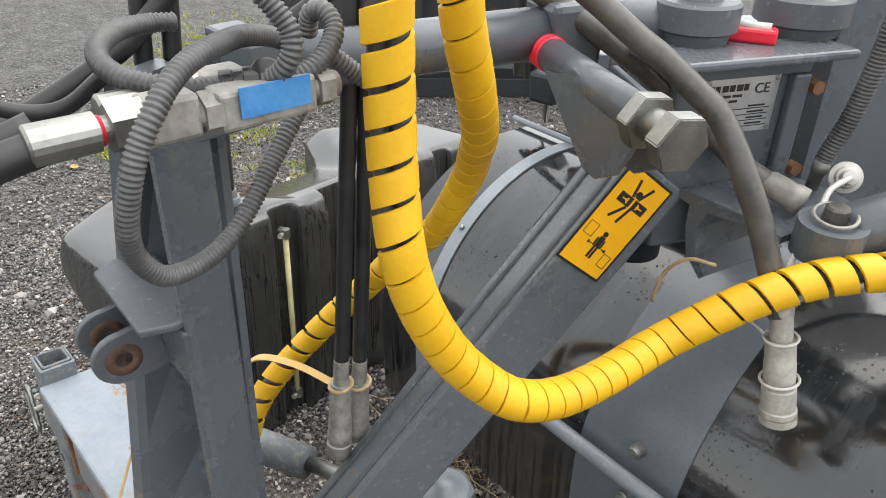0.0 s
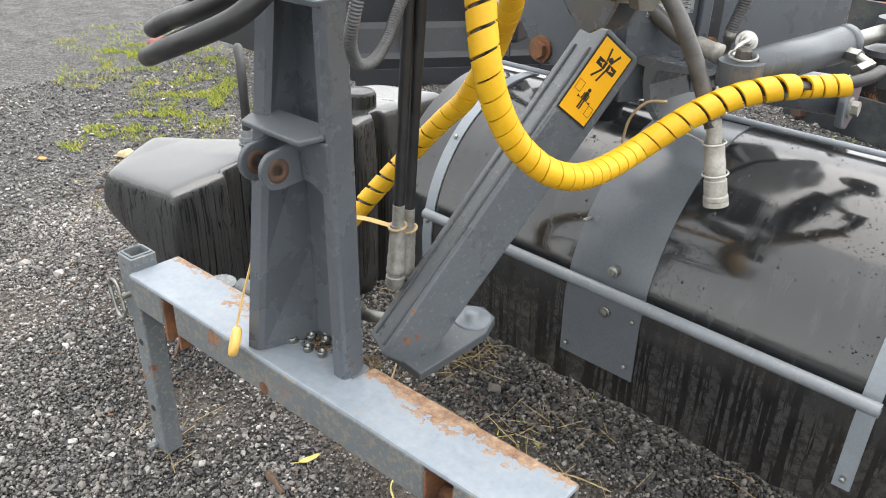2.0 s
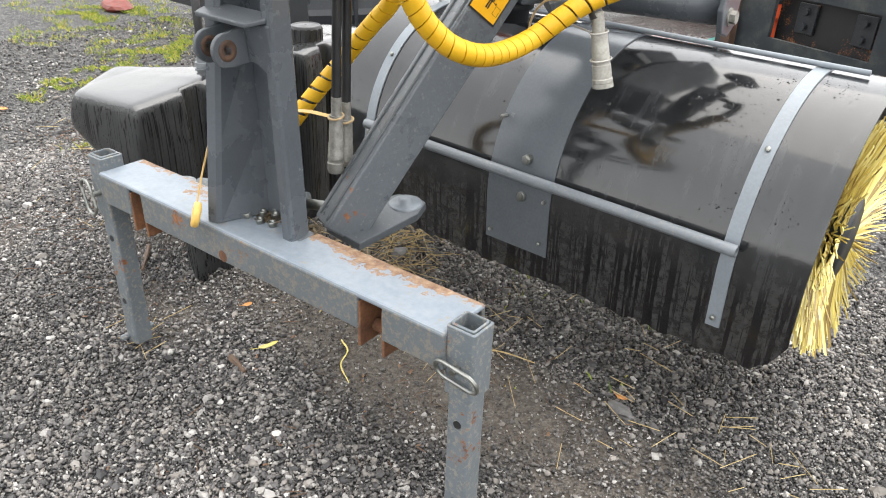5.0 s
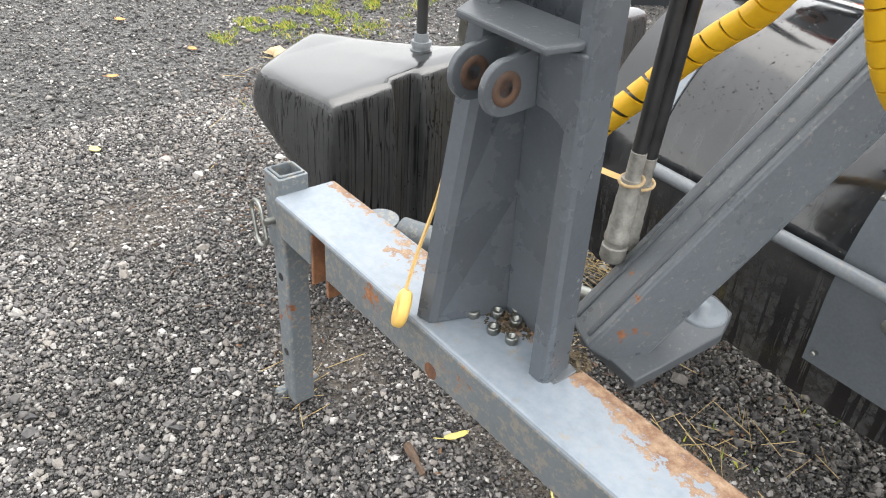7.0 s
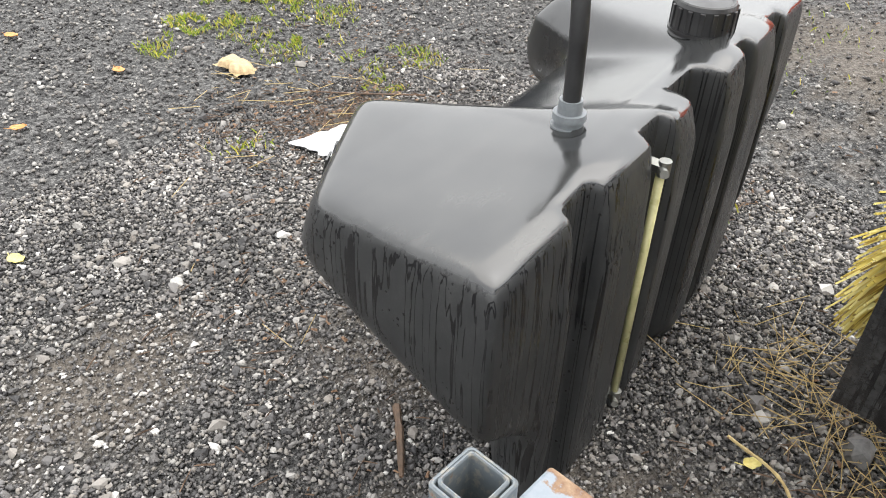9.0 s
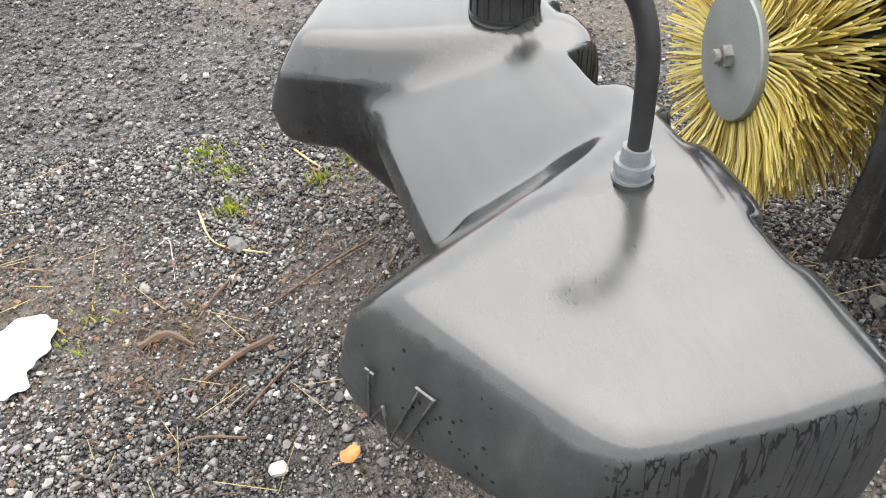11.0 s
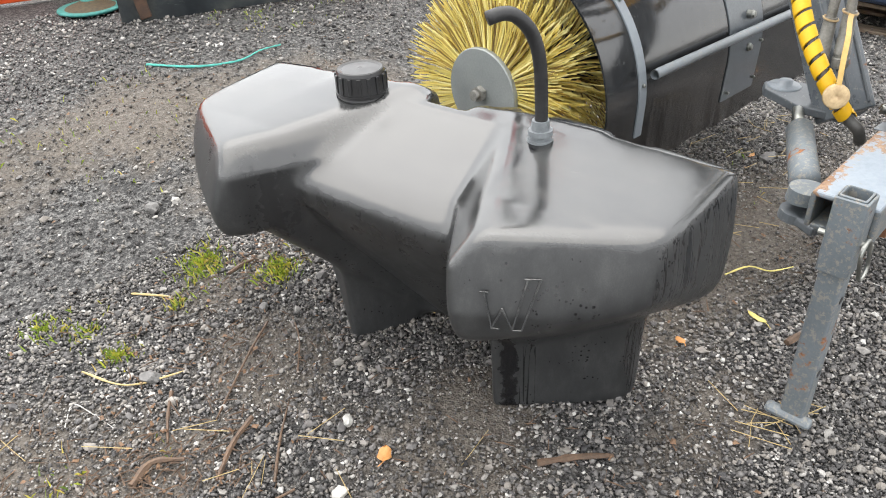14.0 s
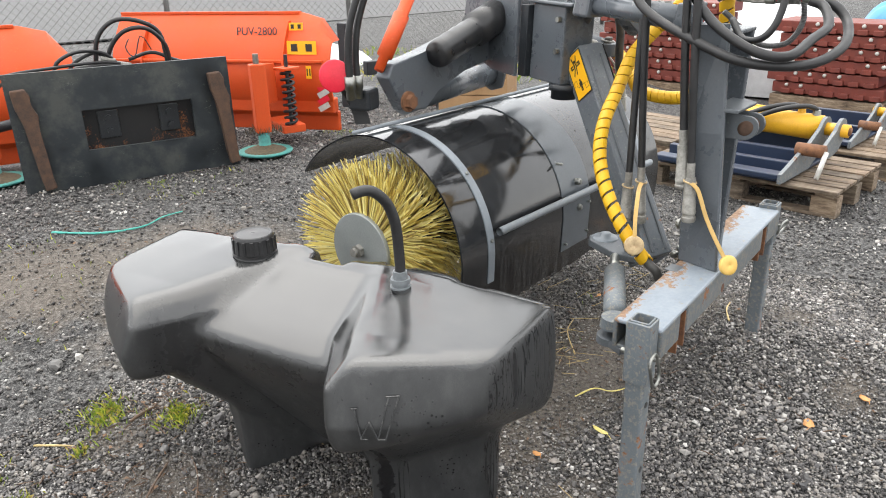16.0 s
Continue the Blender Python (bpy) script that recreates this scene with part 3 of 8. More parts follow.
def spiral_wrap(name, points, r, parent, pitches, strip=0.031, thick=0.004, label="", mat=None):
    """A plastic strip wound round a curve; pitches: rows of (share of the length, pitch)."""
    xyz, tang, s = spline(points, 0.004)
    u, v = frames_along(tang)
    per = 20
    at, turn, rows = 0.0, 0.0, []
    while at < s[-1]:
        pitch = float(np.interp(at / s[-1], [p[0] for p in pitches], [p[1] for p in pitches]))
        rows.append((at, turn, min(strip, pitch * 0.965)))
        at += pitch / per
        turn += 2 * math.pi / per
    verts, faces = [], []
    across = np.array([0.0, 0.03, 0.5, 0.97, 1.0])
    lift = np.array([0.0, thick, thick * 1.08, thick, 0.0])
    cols = len(across)
    for mid, a, wide in rows:
        for c, h in zip(across, lift):
            q = min(max(mid + (c - 0.5) * wide, 0), s[-1])
            p = [np.interp(q, s, xyz[:, k]) for k in range(3)]
            i = int(np.clip(np.searchsorted(s, q), 0, len(s) - 1))
            verts.append(np.array(p) + (r + h) * (math.cos(a) * u[i] + math.sin(a) * v[i]))
    for i in range(len(rows) - 1):
        for k in range(cols - 1):
            faces.append((i * cols + k, i * cols + k + 1, (i + 1) * cols + k + 1, (i + 1) * cols + k))
    return smooth_by_angle(part_data(name, verts, faces, mat or YELLOW, parent, label, True), 50)


def prism(bm, outline, a, b, bevel=0.0):
    """A closed outline of world points, swept by the vector from a to b."""
    shift = Vector(b) - Vector(a)
    low = [bm.verts.new(Vector(p)) for p in outline]
    high = [bm.verts.new(Vector(p) + shift) for p in outline]
    n = len(outline)
    made = [bm.faces.new(low[::-1]), bm.faces.new(high)]
    made += [bm.faces.new((low[k], low[(k + 1) % n], high[(k + 1) % n], high[k])) for k in range(n)]
    if bevel:
        bmesh.ops.bevel(bm, geom=list({e for f in made for e in f.edges}), offset=bevel, segments=2, affect="EDGES", profile=0.5)
    return bm


def loft(bm, sections):
    """A closed skin through outlines with the same number of points."""
    rings = [[bm.verts.new(Vector(p)) for p in ring] for ring in sections]
    n = len(rings[0])
    for p, q in zip(rings, rings[1:]):
        for k in range(n):
            bm.faces.new((p[k], p[(k + 1) % n], q[(k + 1) % n], q[k]))
    bm.faces.new(rings[0][::-1])
    bm.faces.new(rings[-1])
    return bm


def torus(bm, m, big, small, sides=24, tube=10, stretch=0.0):
    """A ring in the xy plane of m, drawn out along its x by stretch."""
    rings = []
    for i in range(sides):
        a = 2 * math.pi * i / sides
        c = Vector((math.cos(a), math.sin(a), 0))
        mid = c * big + Vector((stretch * (1 if c.x > 0 else -1), 0, 0))
        rings.append([bm.verts.new(m @ (mid + (c * math.cos(b) + Vector((0, 0, 1)) * math.sin(b)) * small)) for b in (2 * math.pi * k / tube for k in range(tube))])
    for i in range(sides):
        p, q = rings[i], rings[(i + 1) % sides]
        for k in range(tube):
            bm.faces.new((p[k], p[(k + 1) % tube], q[(k + 1) % tube], q[k]))
    return bm


def hexagon(bm, a, b, r):
    return rod(bm, a, b, r, sides=6)


def surface_nets(f, lo, hi, h):
    """A mesh of the surface where f, negative inside, crosses zero."""
    axes = [np.arange(a, b + h, h) for a, b in zip(lo, hi)]
    g = f(*np.meshgrid(*axes, indexing="ij"))
    inside = g < 0
    shape = np.array(g.shape) - 1
    total, count = np.zeros((*shape, 3)), np.zeros(shape)
    corners = [(i, j, k) for i in (0, 1) for j in (0, 1) for k in (0, 1)]

    def cut(c, a):
        return a[c[0]:c[0] + shape[0], c[1]:c[1] + shape[1], c[2]:c[2] + shape[2]]

    for c in corners:
        for ax in range(3):
            if c[ax]:
                continue
            d = tuple(1 if n == ax else c[n] for n in range(3))
            g0, g1 = cut(c, g), cut(d, g)
            hit = (g0 < 0) != (g1 < 0)
            t = np.where(hit, g0 / np.where(hit, g0 - g1, 1), 0)
            for n in range(3):
                total[..., n] += np.where(hit, c[n] + (t if n == ax else 0), 0)
            count += hit
    live = count > 0
    index = -np.ones(shape, int)
    index[live] = np.arange(live.sum())
    cell = np.argwhere(live)
    verts = np.array(lo) + (cell + total[live] / count[live][:, None]) * h
    faces = []
    for ax in range(3):
        o1, o2 = (ax + 1) % 3, (ax + 2) % 3
        a, b = np.moveaxis(inside, (ax, o1, o2), (0, 1, 2)), np.moveaxis(index, (ax, o1, o2), (0, 1, 2))
        flip = a[:-1, 1:-1, 1:-1] != a[1:, 1:-1, 1:-1]
        for i, j, k in np.argwhere(flip):
            q = (b[i, j, k], b[i, j + 1, k], b[i, j + 1, k + 1], b[i, j, k + 1])
            if min(q) >= 0:
                faces.append(q if a[i, j + 1, k + 1] else q[::-1])
    return verts, [tuple(int(v) for v in q) for q in faces]


def smax(a, b, k=0.02):
    return 0.5 * (a + b + np.sqrt((a - b) ** 2 + k * k))


def smin(a, b, k=0.02):
    return -smax(-a, -b, k)


# ---- ground ----
def rise(x, y):
    """The height of the ground: level with small dips, its low mound and bank fitted to the camera's view."""
    mound = 0.07 * np.exp(-((x - 0.62) ** 2 + (y + 0.15) ** 2) / 0.16)
    def ease(t):
        t = np.clip(t, 0, 1)
        return t * t * (3 - 2 * t)
    mound = mound + 0.183 * ease((y - 1.6) / 1.4) * ease((x + 2.0) / 1.2)
    away = np.clip((np.hypot(x, y) - 1.5) / 3, 0, 1)
    return mound + 0.006 * np.sin(3.1 * x + 1.3 * y) * np.cos(2.3 * y - x) + away * 0.02 * np.sin(0.9 * x) * np.sin(0.8 * y + 1)


def soil(x, y):
    """How far bare brown earth shows between the stones, from 0 to 1."""
    out = 0.0 * x
    for cx, cy, sx, sy, k in ((-1.15, 0.45, 0.35, 0.40, 0.45), (0.20, 0.44, 0.85, 0.24, 0.95), (-0.75, 0.15, 0.35, 0.15, 0.6), (-1.9, 1.2, 0.5, 0.4, 0.5), (0.75, 0.3, 0.3, 0.25, 0.6), (-0.3, 2.3, 0.9, 0.5, 0.5), (-1.6, 0.0, 0.25, 0.3, 0.5), (-0.9, 2.6, 1.2, 0.5, 0.5), (0.5, -0.35, 0.25, 0.18, 0.45), (-1.28, 1.13, 0.22, 0.22, 0.75), (-1.04, 0.56, 0.14, 0.16, 0.95), (-1.2, 1.5, 0.2, 0.15, 0.6), (-1.65, 1.0, 0.22, 0.2, 0.6), (0.81, -0.10, 0.13, 0.10, 0.9), (0.36, -0.40, 0.14, 0.10, 0.9), (-2.05, 1.10, 0.16, 0.2, 0.8)):
        out = np.maximum(out, k * np.exp(-((x - cx) / sx) ** 2 - ((y - cy) / sy) ** 2))
    return np.clip(out + 0.12 * np.sin(5 * x + 2 * y) * np.sin(4 * y - 3 * x + 1), 0, 1)


def make_ground():
    near = np.linspace(-5.2, 6.8, 201)
    far = np.array([12.0, 25.0, 60.0, 150.0, 400.0])
    xs = np.concatenate([-far[::-1], near, far])
    ys = np.concatenate([-far[::-1], near + 0.5, far])
    gx, gy = np.meshgrid(xs, ys, indexing="ij")
    gz = rise(np.clip(gx, -9, 9), np.clip(gy, -9, 9)) - 0.004
    n, m = gx.shape
    faces = [(i * m + j, (i + 1) * m + j, (i + 1) * m + j + 1, i * m + j + 1) for i in range(n - 1) for j in range(m - 1)]
    near_soil = soil(gx, gy).reshape(-1)
    ob = part_data("ground", np.stack([gx, gy, gz], -1).reshape(-1, 3), faces, GRAVEL, None, "", True)
    layer = ob.data.attributes.new("soil", "FLOAT", "POINT")
    layer.data.foreach_set("value", near_soil)
    tagged(ob, "wet dark crushed gravel yard with brown muddy patches", "ground", "", "structure")


make_ground()


def make_gravel():
    """Loose chips, thickest where the camera passes nearest."""
    rng = np.random.default_rng(4)
    fields = [(-2.4, 1.4, -0.95, 1.8, 255000, 0.0045), (-4.5, 3.4, -1.2, 4.4, 82000, 0.0064), (-2.3, 1.3, -0.9, 1.7, 15000, 0.0066), (-4.5, 3.4, -1.2, 4.4, 5000, 0.0085)]
    # each chip is an uneven eight-sided splinter
    corner = np.array([(1, 0, 0), (0, 1, 0), (-1, 0, 0), (0, -1, 0), (0, 0, 1), (0, 0, -1)], float)
    tri = np.array([(0, 1, 4), (1, 2, 4), (2, 3, 4), (3, 0, 4), (1, 0, 5), (2, 1, 5), (3, 2, 5), (0, 3, 5)])
    ball = bmesh.new()
    bmesh.ops.create_icosphere(ball, subdivisions=1, radius=1.0)
    ball.verts.index_update()
    round_corner = np.array([v.co for v in ball.verts])
    round_tri = np.array([[v.index for v in f.verts] for f in ball.faces])
    ball.free()
    verts, faces, soft, base = [], [], [], 0
    for x0, x1, y0, y1, count, size in fields:
        x, y = rng.uniform(x0, x1, count), rng.uniform(y0, y1, count)
        s = size * rng.lognormal(0, 0.34, count)
        bare = soil(x, y)
        keep = rng.random(count) > 0.88 * bare
        if count == 82000:
            keep &= ~((x > -2.2) & (x < 1.3) & (y > -0.95) & (y < 1.5) & (rng.random(count) < 0.75))
        x, y, s = x[keep], y[keep], s[keep] * (1 - 0.45 * bare[keep])
        count = len(x)
        # the larger stones have more sides
        many = size in (0.0066, 0.0085)
        form, sides, rough = (round_corner, round_tri, 0.26) if many else (corner, tri, 0.34)
        k = len(form)
        shape = (form[None] * rng.uniform(0.75, 1.15, (count, k, 1)) + rng.uniform(-rough, rough, (count, k, 3))) * rng.uniform((0.85, 0.75, 0.55), (1.3, 1.05, 0.9), (count, 1, 3)) * s[:, None, None]
        a, b = rng.uniform(0, 2 * np.pi, count), rng.normal(0, 0.55, count)
        ca, sa, cb, sb = np.cos(a), np.sin(a), np.cos(b), np.sin(b)
        px, py, pz = shape[..., 0], shape[..., 1], shape[..., 2]
        py, pz = py * cb[:, None] - pz * sb[:, None], py * sb[:, None] + pz * cb[:, None]
        px, py = px * ca[:, None] - py * sa[:, None], px * sa[:, None] + py * ca[:, None]
        at = np.stack([px + x[:, None], py + y[:, None], pz + (rise(x, y) + s * 0.25)[:, None]], -1)
        verts.append(at.reshape(-1, 3))
        faces.append((sides[None] + (base + k * np.arange(count))[:, None, None]).reshape(-1, 3))
        soft.append(np.full(len(sides) * count, not many))
        base += k * count
    v, f = np.concatenate(verts), np.concatenate(faces)
    mesh = bpy.data.meshes.new("gravel")
    mesh.vertices.add(len(v))
    mesh.vertices.foreach_set("co", v.ravel())
    mesh.loops.add(3 * len(f))
    mesh.loops.foreach_set("vertex_index", f.ravel())
    mesh.polygons.add(len(f))
    mesh.polygons.foreach_set("loop_start", np.arange(0, 3 * len(f), 3))
    mesh.polygons.foreach_set("use_smooth", np.concatenate(soft))
    mesh.update(calc_edges=True)
    tagged(link_mesh("gravel", mesh, STONES), "loose wet grey gravel chips", "gravel", "", "stuff")


make_gravel()


# ---- water tank ----
def smooth_by_angle(ob, degrees=35):
    mesh = ob.data
    bm = bmesh.new()
    bm.from_mesh(mesh)
    bmesh.ops.recalc_face_normals(bm, faces=bm.faces)
    for f in bm.faces:
        f.smooth = True
    for e in bm.edges:
        e.smooth = len(e.link_faces) == 2 and e.calc_face_angle(0) < radians(degrees)
    bm.to_mesh(mesh)
    bm.free()
    return ob


TANK_AT, TANK_TURN = Vector((-0.7645, 0.700, 0.0)), 7.5
EV = Vector((-math.sin(radians(TANK_TURN)), math.cos(radians(TANK_TURN)), 0))
EW = Vector((-math.cos(radians(TANK_TURN)), -math.sin(radians(TANK_TURN)), 0))
TANK_MID = 0.105


def tank_point(v, w, z):
    """A place from its way along the tank, out from its flat face, and up."""
    return TANK_AT + EV * v + EW * w + Vector((0, 0, z))


def tank_field(v, w, z):
    u = np.abs(v - TANK_MID)
    u = np.sqrt(u * u + 0.004**2)
    # the top is crowned towards the middle of the flat face, with a narrow sloping strip behind
    crown = 0.026 * np.clip(1 - w / 0.34, 0, 1) * np.clip(1 - 0.55 * (u / 0.60) ** 2, 0, 1)
    top = 0.643 + crown - 0.16 * np.clip(0.042 - w, 0, 0.05)
    # faces lean outwards to a belly below the top edge
    belly = np.clip(0.635 - z, 0, 0.13)
    pod = smax(u + 0.04 * w - 0.642 - 0.06 * belly, -w, 0.014)
    pod = smax(pod, 0.472 * u + 0.882 * w - 0.582 - 0.42 * belly, 0.030)
    pod = smax(pod, (-0.898 * u + 0.441 * w + 0.060 + 0.85 * np.clip(z - 0.61, -0.03, 0.06)) * 0.9, 0.022)
    pod = smax(pod, z - top, 0.021)
    pod = smax(pod, (0.74 * u + 0.52 * w - 0.135 - z) * 0.74, 0.035)
    pod = smax(pod, (0.405 - 1.1 * np.clip(0.42 - w, 0, 0.5) - z) * 0.75, 0.035)
    dip = 0.24 * np.clip(w - 0.09, 0, 0.5) + 0.010 * np.clip(w / 0.1, 0, 1)
    mid = smax(u - np.minimum(0.36, 0.02 + 0.51 * z), -w, 0.03)
    mid = smax(mid, (z - (top - dip)) * 0.95, 0.022)
    mid = smax(mid, 0.848 * w - 0.530 * z - 0.080, 0.07)
    mid = smax(mid, w + 0.25 * u * u - 0.415, 0.035)
    mid = smax(mid, 0.045 - z, 0.03)
    leg = smax(0.622 * u + 0.783 * w - 0.348, -0.848 * u + 0.530 * w + 0.052, 0.016)
    leg = smax(leg, -w, 0.02)
    leg = smax(leg, 0.125 - u, 0.02)
    leg = smax(leg, u - 0.488, 0.03)
    leg = smax(smax(leg, -z, 0.004), z - 0.5, 0.02)
    web = smax(smax(w - 0.085, -w, 0.02), smax(u - 0.46, 0.05 - z, 0.02), 0.02)
    web = smax(web, z - 0.6, 0.02)
    f = smin(smin(pod, mid, 0.022), smin(leg, web, 0.03), 0.022)
    for a, b, deep in ((-0.352, -0.268, 0.026), (-0.125, -0.040, 0.026), (0.060, 0.195, 0.060), (0.292, 0.346, 0.024), (0.500, 0.572, 0.028)):
        cut = smax(np.abs(v - (a + b) / 2) - (b - a) / 2 + 0.25 * w, w - deep, 0.004)
        f = smax(f, -cut, 0.006)
    return f


tank = thing("water_tank", tank_point(0, 0.2, 0), "black moulded plastic water tank, wet, standing on gravel", "water tank")


def make_tank():
    verts, faces = surface_nets(tank_field, (-0.57, -0.06, -0.03), (0.78, 0.55, 0.71), 0.0062)
    part_data("body", [tank_point(*p) for p in verts], faces, TANK, tank, "glossy black plastic shell with dried water runs", True)
    # filler neck and ribbed screw cap
    c = tank_point(0.345, 0.108, 0.655)
    bm = bmesh.new()
    turned(bm, c, (0, 0, 1), [(-0.04, 0.064), (0.004, 0.061), (0.008, 0.055), (0.026, 0.055)], 32)
    part("filler_neck", bm, BLACK_PLASTIC, tank, "", True)
    bm = bmesh.new()
    rings = [(0.006, 0.058), (0.006, 0.0635), (0.012, 0.0635), (0.013, 0.060), (0.056, 0.058), (0.063, 0.055), (0.065, 0.052), (0.062, 0.046), (0.064, 0.006), (0.063, 0.003), (0.063, 0.0)]
    turned(bm, c, (0, 0, 1), rings, 48)
    for k in range(16):
        a = 2 * math.pi * k / 16
        at = c + Vector((math.cos(a) * 0.0595, math.sin(a) * 0.0595, 0.034))
        box(bm, (0.005, 0.010, 0.042), Matrix.Translation(at) @ Matrix.Rotation(a, 4, "Z"), 0.001, 1)
    part("screw_cap", bm, BLACK_PLASTIC, tank, "ribbed black screw cap")
    # suction pipe with its collar
    p = tank_point(-0.155, 0.124, 0.653)
    bm = bmesh.new()
    turned(bm, p, (0, 0, 1), [(-0.005, 0.027), (0.010, 0.027), (0.0101, 0.0225), (0.020, 0.0225), (0.0201, 0.026), (0.030, 0.025), (0.0301, 0.019), (0.050, 0.0175), (0.050, 0.012)], 24)
    smooth_by_angle(part("collar", bm, GREY_PLASTIC, tank, "stepped grey plastic hose collar"))
    way = [tank_point(*d) for d in ((-0.156, 0.123, 0.686), (-0.155, 0.124, 0.752), (-0.151, 0.129, 0.831), (-0.139, 0.143, 0.884), (-0.120, 0.168, 0.917), (-0.103, 0.188, 0.923), (-0.086, 0.209, 0.917))]
    hose("overflow_hose", way, 0.0135, HOSE, tank, "short black rubber hose bent over at its end", 14)
    # level gauge
    a, b = tank_point(-0.094, -0.010, 0.606), tank_point(-0.088, -0.012, 0.096)
    bm = bmesh.new()
    rod(bm, a, b, 0.0075, sides=12)
    gauge = part("level_gauge", bm, GAUGE, tank, "yellowed clear sight tube", True)
    for q in (a, b):
        bm = bmesh.new()
        hexagon(bm, q + Vector((-0.02, 0, 0)), q + Vector((0.008, 0, 0)), 0.012)
        rod(bm, q + Vector((0.004, 0, -0.012)), q + Vector((0.004, 0, 0.014)), 0.010, sides=12)
        turned(bm, q + Vector((0.0, -0.004, 0.0)), (0.6, -0.7, 0.2), [(0, 0.006), (0.02, 0.006), (0.02, 0.008), (0.028, 0.007)], 10)
        part("gauge_fitting", bm, ZINC, gauge, "zinc plated hollow bolt")
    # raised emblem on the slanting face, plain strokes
    bm = bmesh.new()
    along = (EV * 0.882 + EW * 0.472).normalized()
    out = EW * 0.882 - EV * 0.472
    face = tank_point(-0.290, (0.580 - 0.472 * 0.395) / 0.882, 0.0) + out * 0.0005
    strokes = ((0.044, 0.545, 0.030, 0.468), (0.030, 0.468, 0.012, 0.512), (0.012, 0.512, -0.006, 0.464), (-0.006, 0.464, -0.030, 0.573), (0.050, 0.545, 0.038, 0.545), (-0.026, 0.574, -0.052, 0.575), (-0.052, 0.575, -0.022, 0.464), (-0.006, 0.464, -0.022, 0.464), (0.030, 0.468, 0.018, 0.466))
    for d0, z0, d1, z1 in strokes:
        a, b = (face + along * d + out * 0.42 * min(0.13, 0.635 - z) + Vector((0, 0, z)) for d, z in ((d0, 0.575 - 0.8 * (0.575 - z0)), (d1, 0.575 - 0.8 * (0.575 - z1))))
        m = frame_of(b - a, None, out, (a + b) / 2)
        box(bm, ((b - a).length + 0.004, 0.0030, 0.0042), m, 0.0010)
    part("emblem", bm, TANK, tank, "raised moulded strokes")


make_tank()


# ---- road sweeper attachment ----
sweeper = thing("road_sweeper", (0.0, 0.0, 0.0), "dark grey sweeper attachment with yellow brush on support legs", "road sweeper")
BOOM_D = Vector((0.22, 0.62, 0.753)).normalized()
BOOM_N = Vector((0.894, -0.437, 0.098))
BOOM_N = (BOOM_N - BOOM_D * BOOM_N.dot(BOOM_D)).normalized()
BOOM_U = BOOM_D.cross(BOOM_N) * -1
if BOOM_U.z < 0:
    BOOM_U = -BOOM_U
SIGN_BL = Vector((0.211, 0.521, 0.996))


def on_boom(along, up, out=0.0):
    """A place by its way up the boom, across its flank, and out from it."""
    return SIGN_BL + BOOM_D * along + BOOM_U * up + BOOM_N * out


def boom_pose(along, up, out=0.0):
    m = Matrix((BOOM_D, BOOM_U, BOOM_N)).transposed().to_4x4()
    m.translation = on_boom(along, up, out)
    return m


def make_beam():
    z0, z1, y0, y1 = 0.482, 0.564, -0.040, 0.088
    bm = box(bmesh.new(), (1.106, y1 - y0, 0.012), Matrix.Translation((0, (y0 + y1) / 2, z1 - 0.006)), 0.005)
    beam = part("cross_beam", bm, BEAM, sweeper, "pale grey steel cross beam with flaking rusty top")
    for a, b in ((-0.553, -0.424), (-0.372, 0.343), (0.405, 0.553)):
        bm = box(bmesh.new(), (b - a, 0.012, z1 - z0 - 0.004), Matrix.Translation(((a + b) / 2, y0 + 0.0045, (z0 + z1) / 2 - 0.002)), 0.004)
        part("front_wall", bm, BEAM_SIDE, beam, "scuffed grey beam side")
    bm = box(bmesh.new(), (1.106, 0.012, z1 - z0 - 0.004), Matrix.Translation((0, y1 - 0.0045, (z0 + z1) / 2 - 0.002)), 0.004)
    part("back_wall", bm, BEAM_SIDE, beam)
    for a, b in ((-0.553, -0.428), (-0.368, 0.339), (0.409, 0.553)):
        bm = box(bmesh.new(), (b - a, y1 - y0 - 0.022, 0.010), Matrix.Translation(((a + b) / 2, (y0 + y1) / 2, z0 + 0.005)), 0.003)
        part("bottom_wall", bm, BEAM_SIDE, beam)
    for x in (-0.424, -0.372, 0.343, 0.405):
        m = boxes(((x - 0.004, y0 + 0.002, 0.440), (x + 0.004, 0.06, 0.545)), bevel=0.002)
        part("pin_cheek", m, RUSTY, beam, "rusted inner cheek plate")
    for x in (-0.398, 0.374):
        bm = rod(bmesh.new(), (x - 0.030, 0.01, 0.470), (x + 0.030, 0.01, 0.470), 0.014)
        part("link_pin", bm, RUSTY, beam, "rusty cross pin")
    bm = turned(bmesh.new(), (-0.067, -0.0405, 0.497), (0, -1, 0), [(0, 0.014), (0.0015, 0.014), (0.0015, 0.009), (0.002, 0.0)], 20)
    part("drain_hole", bm, RUSTY, beam, "rusted round hole")


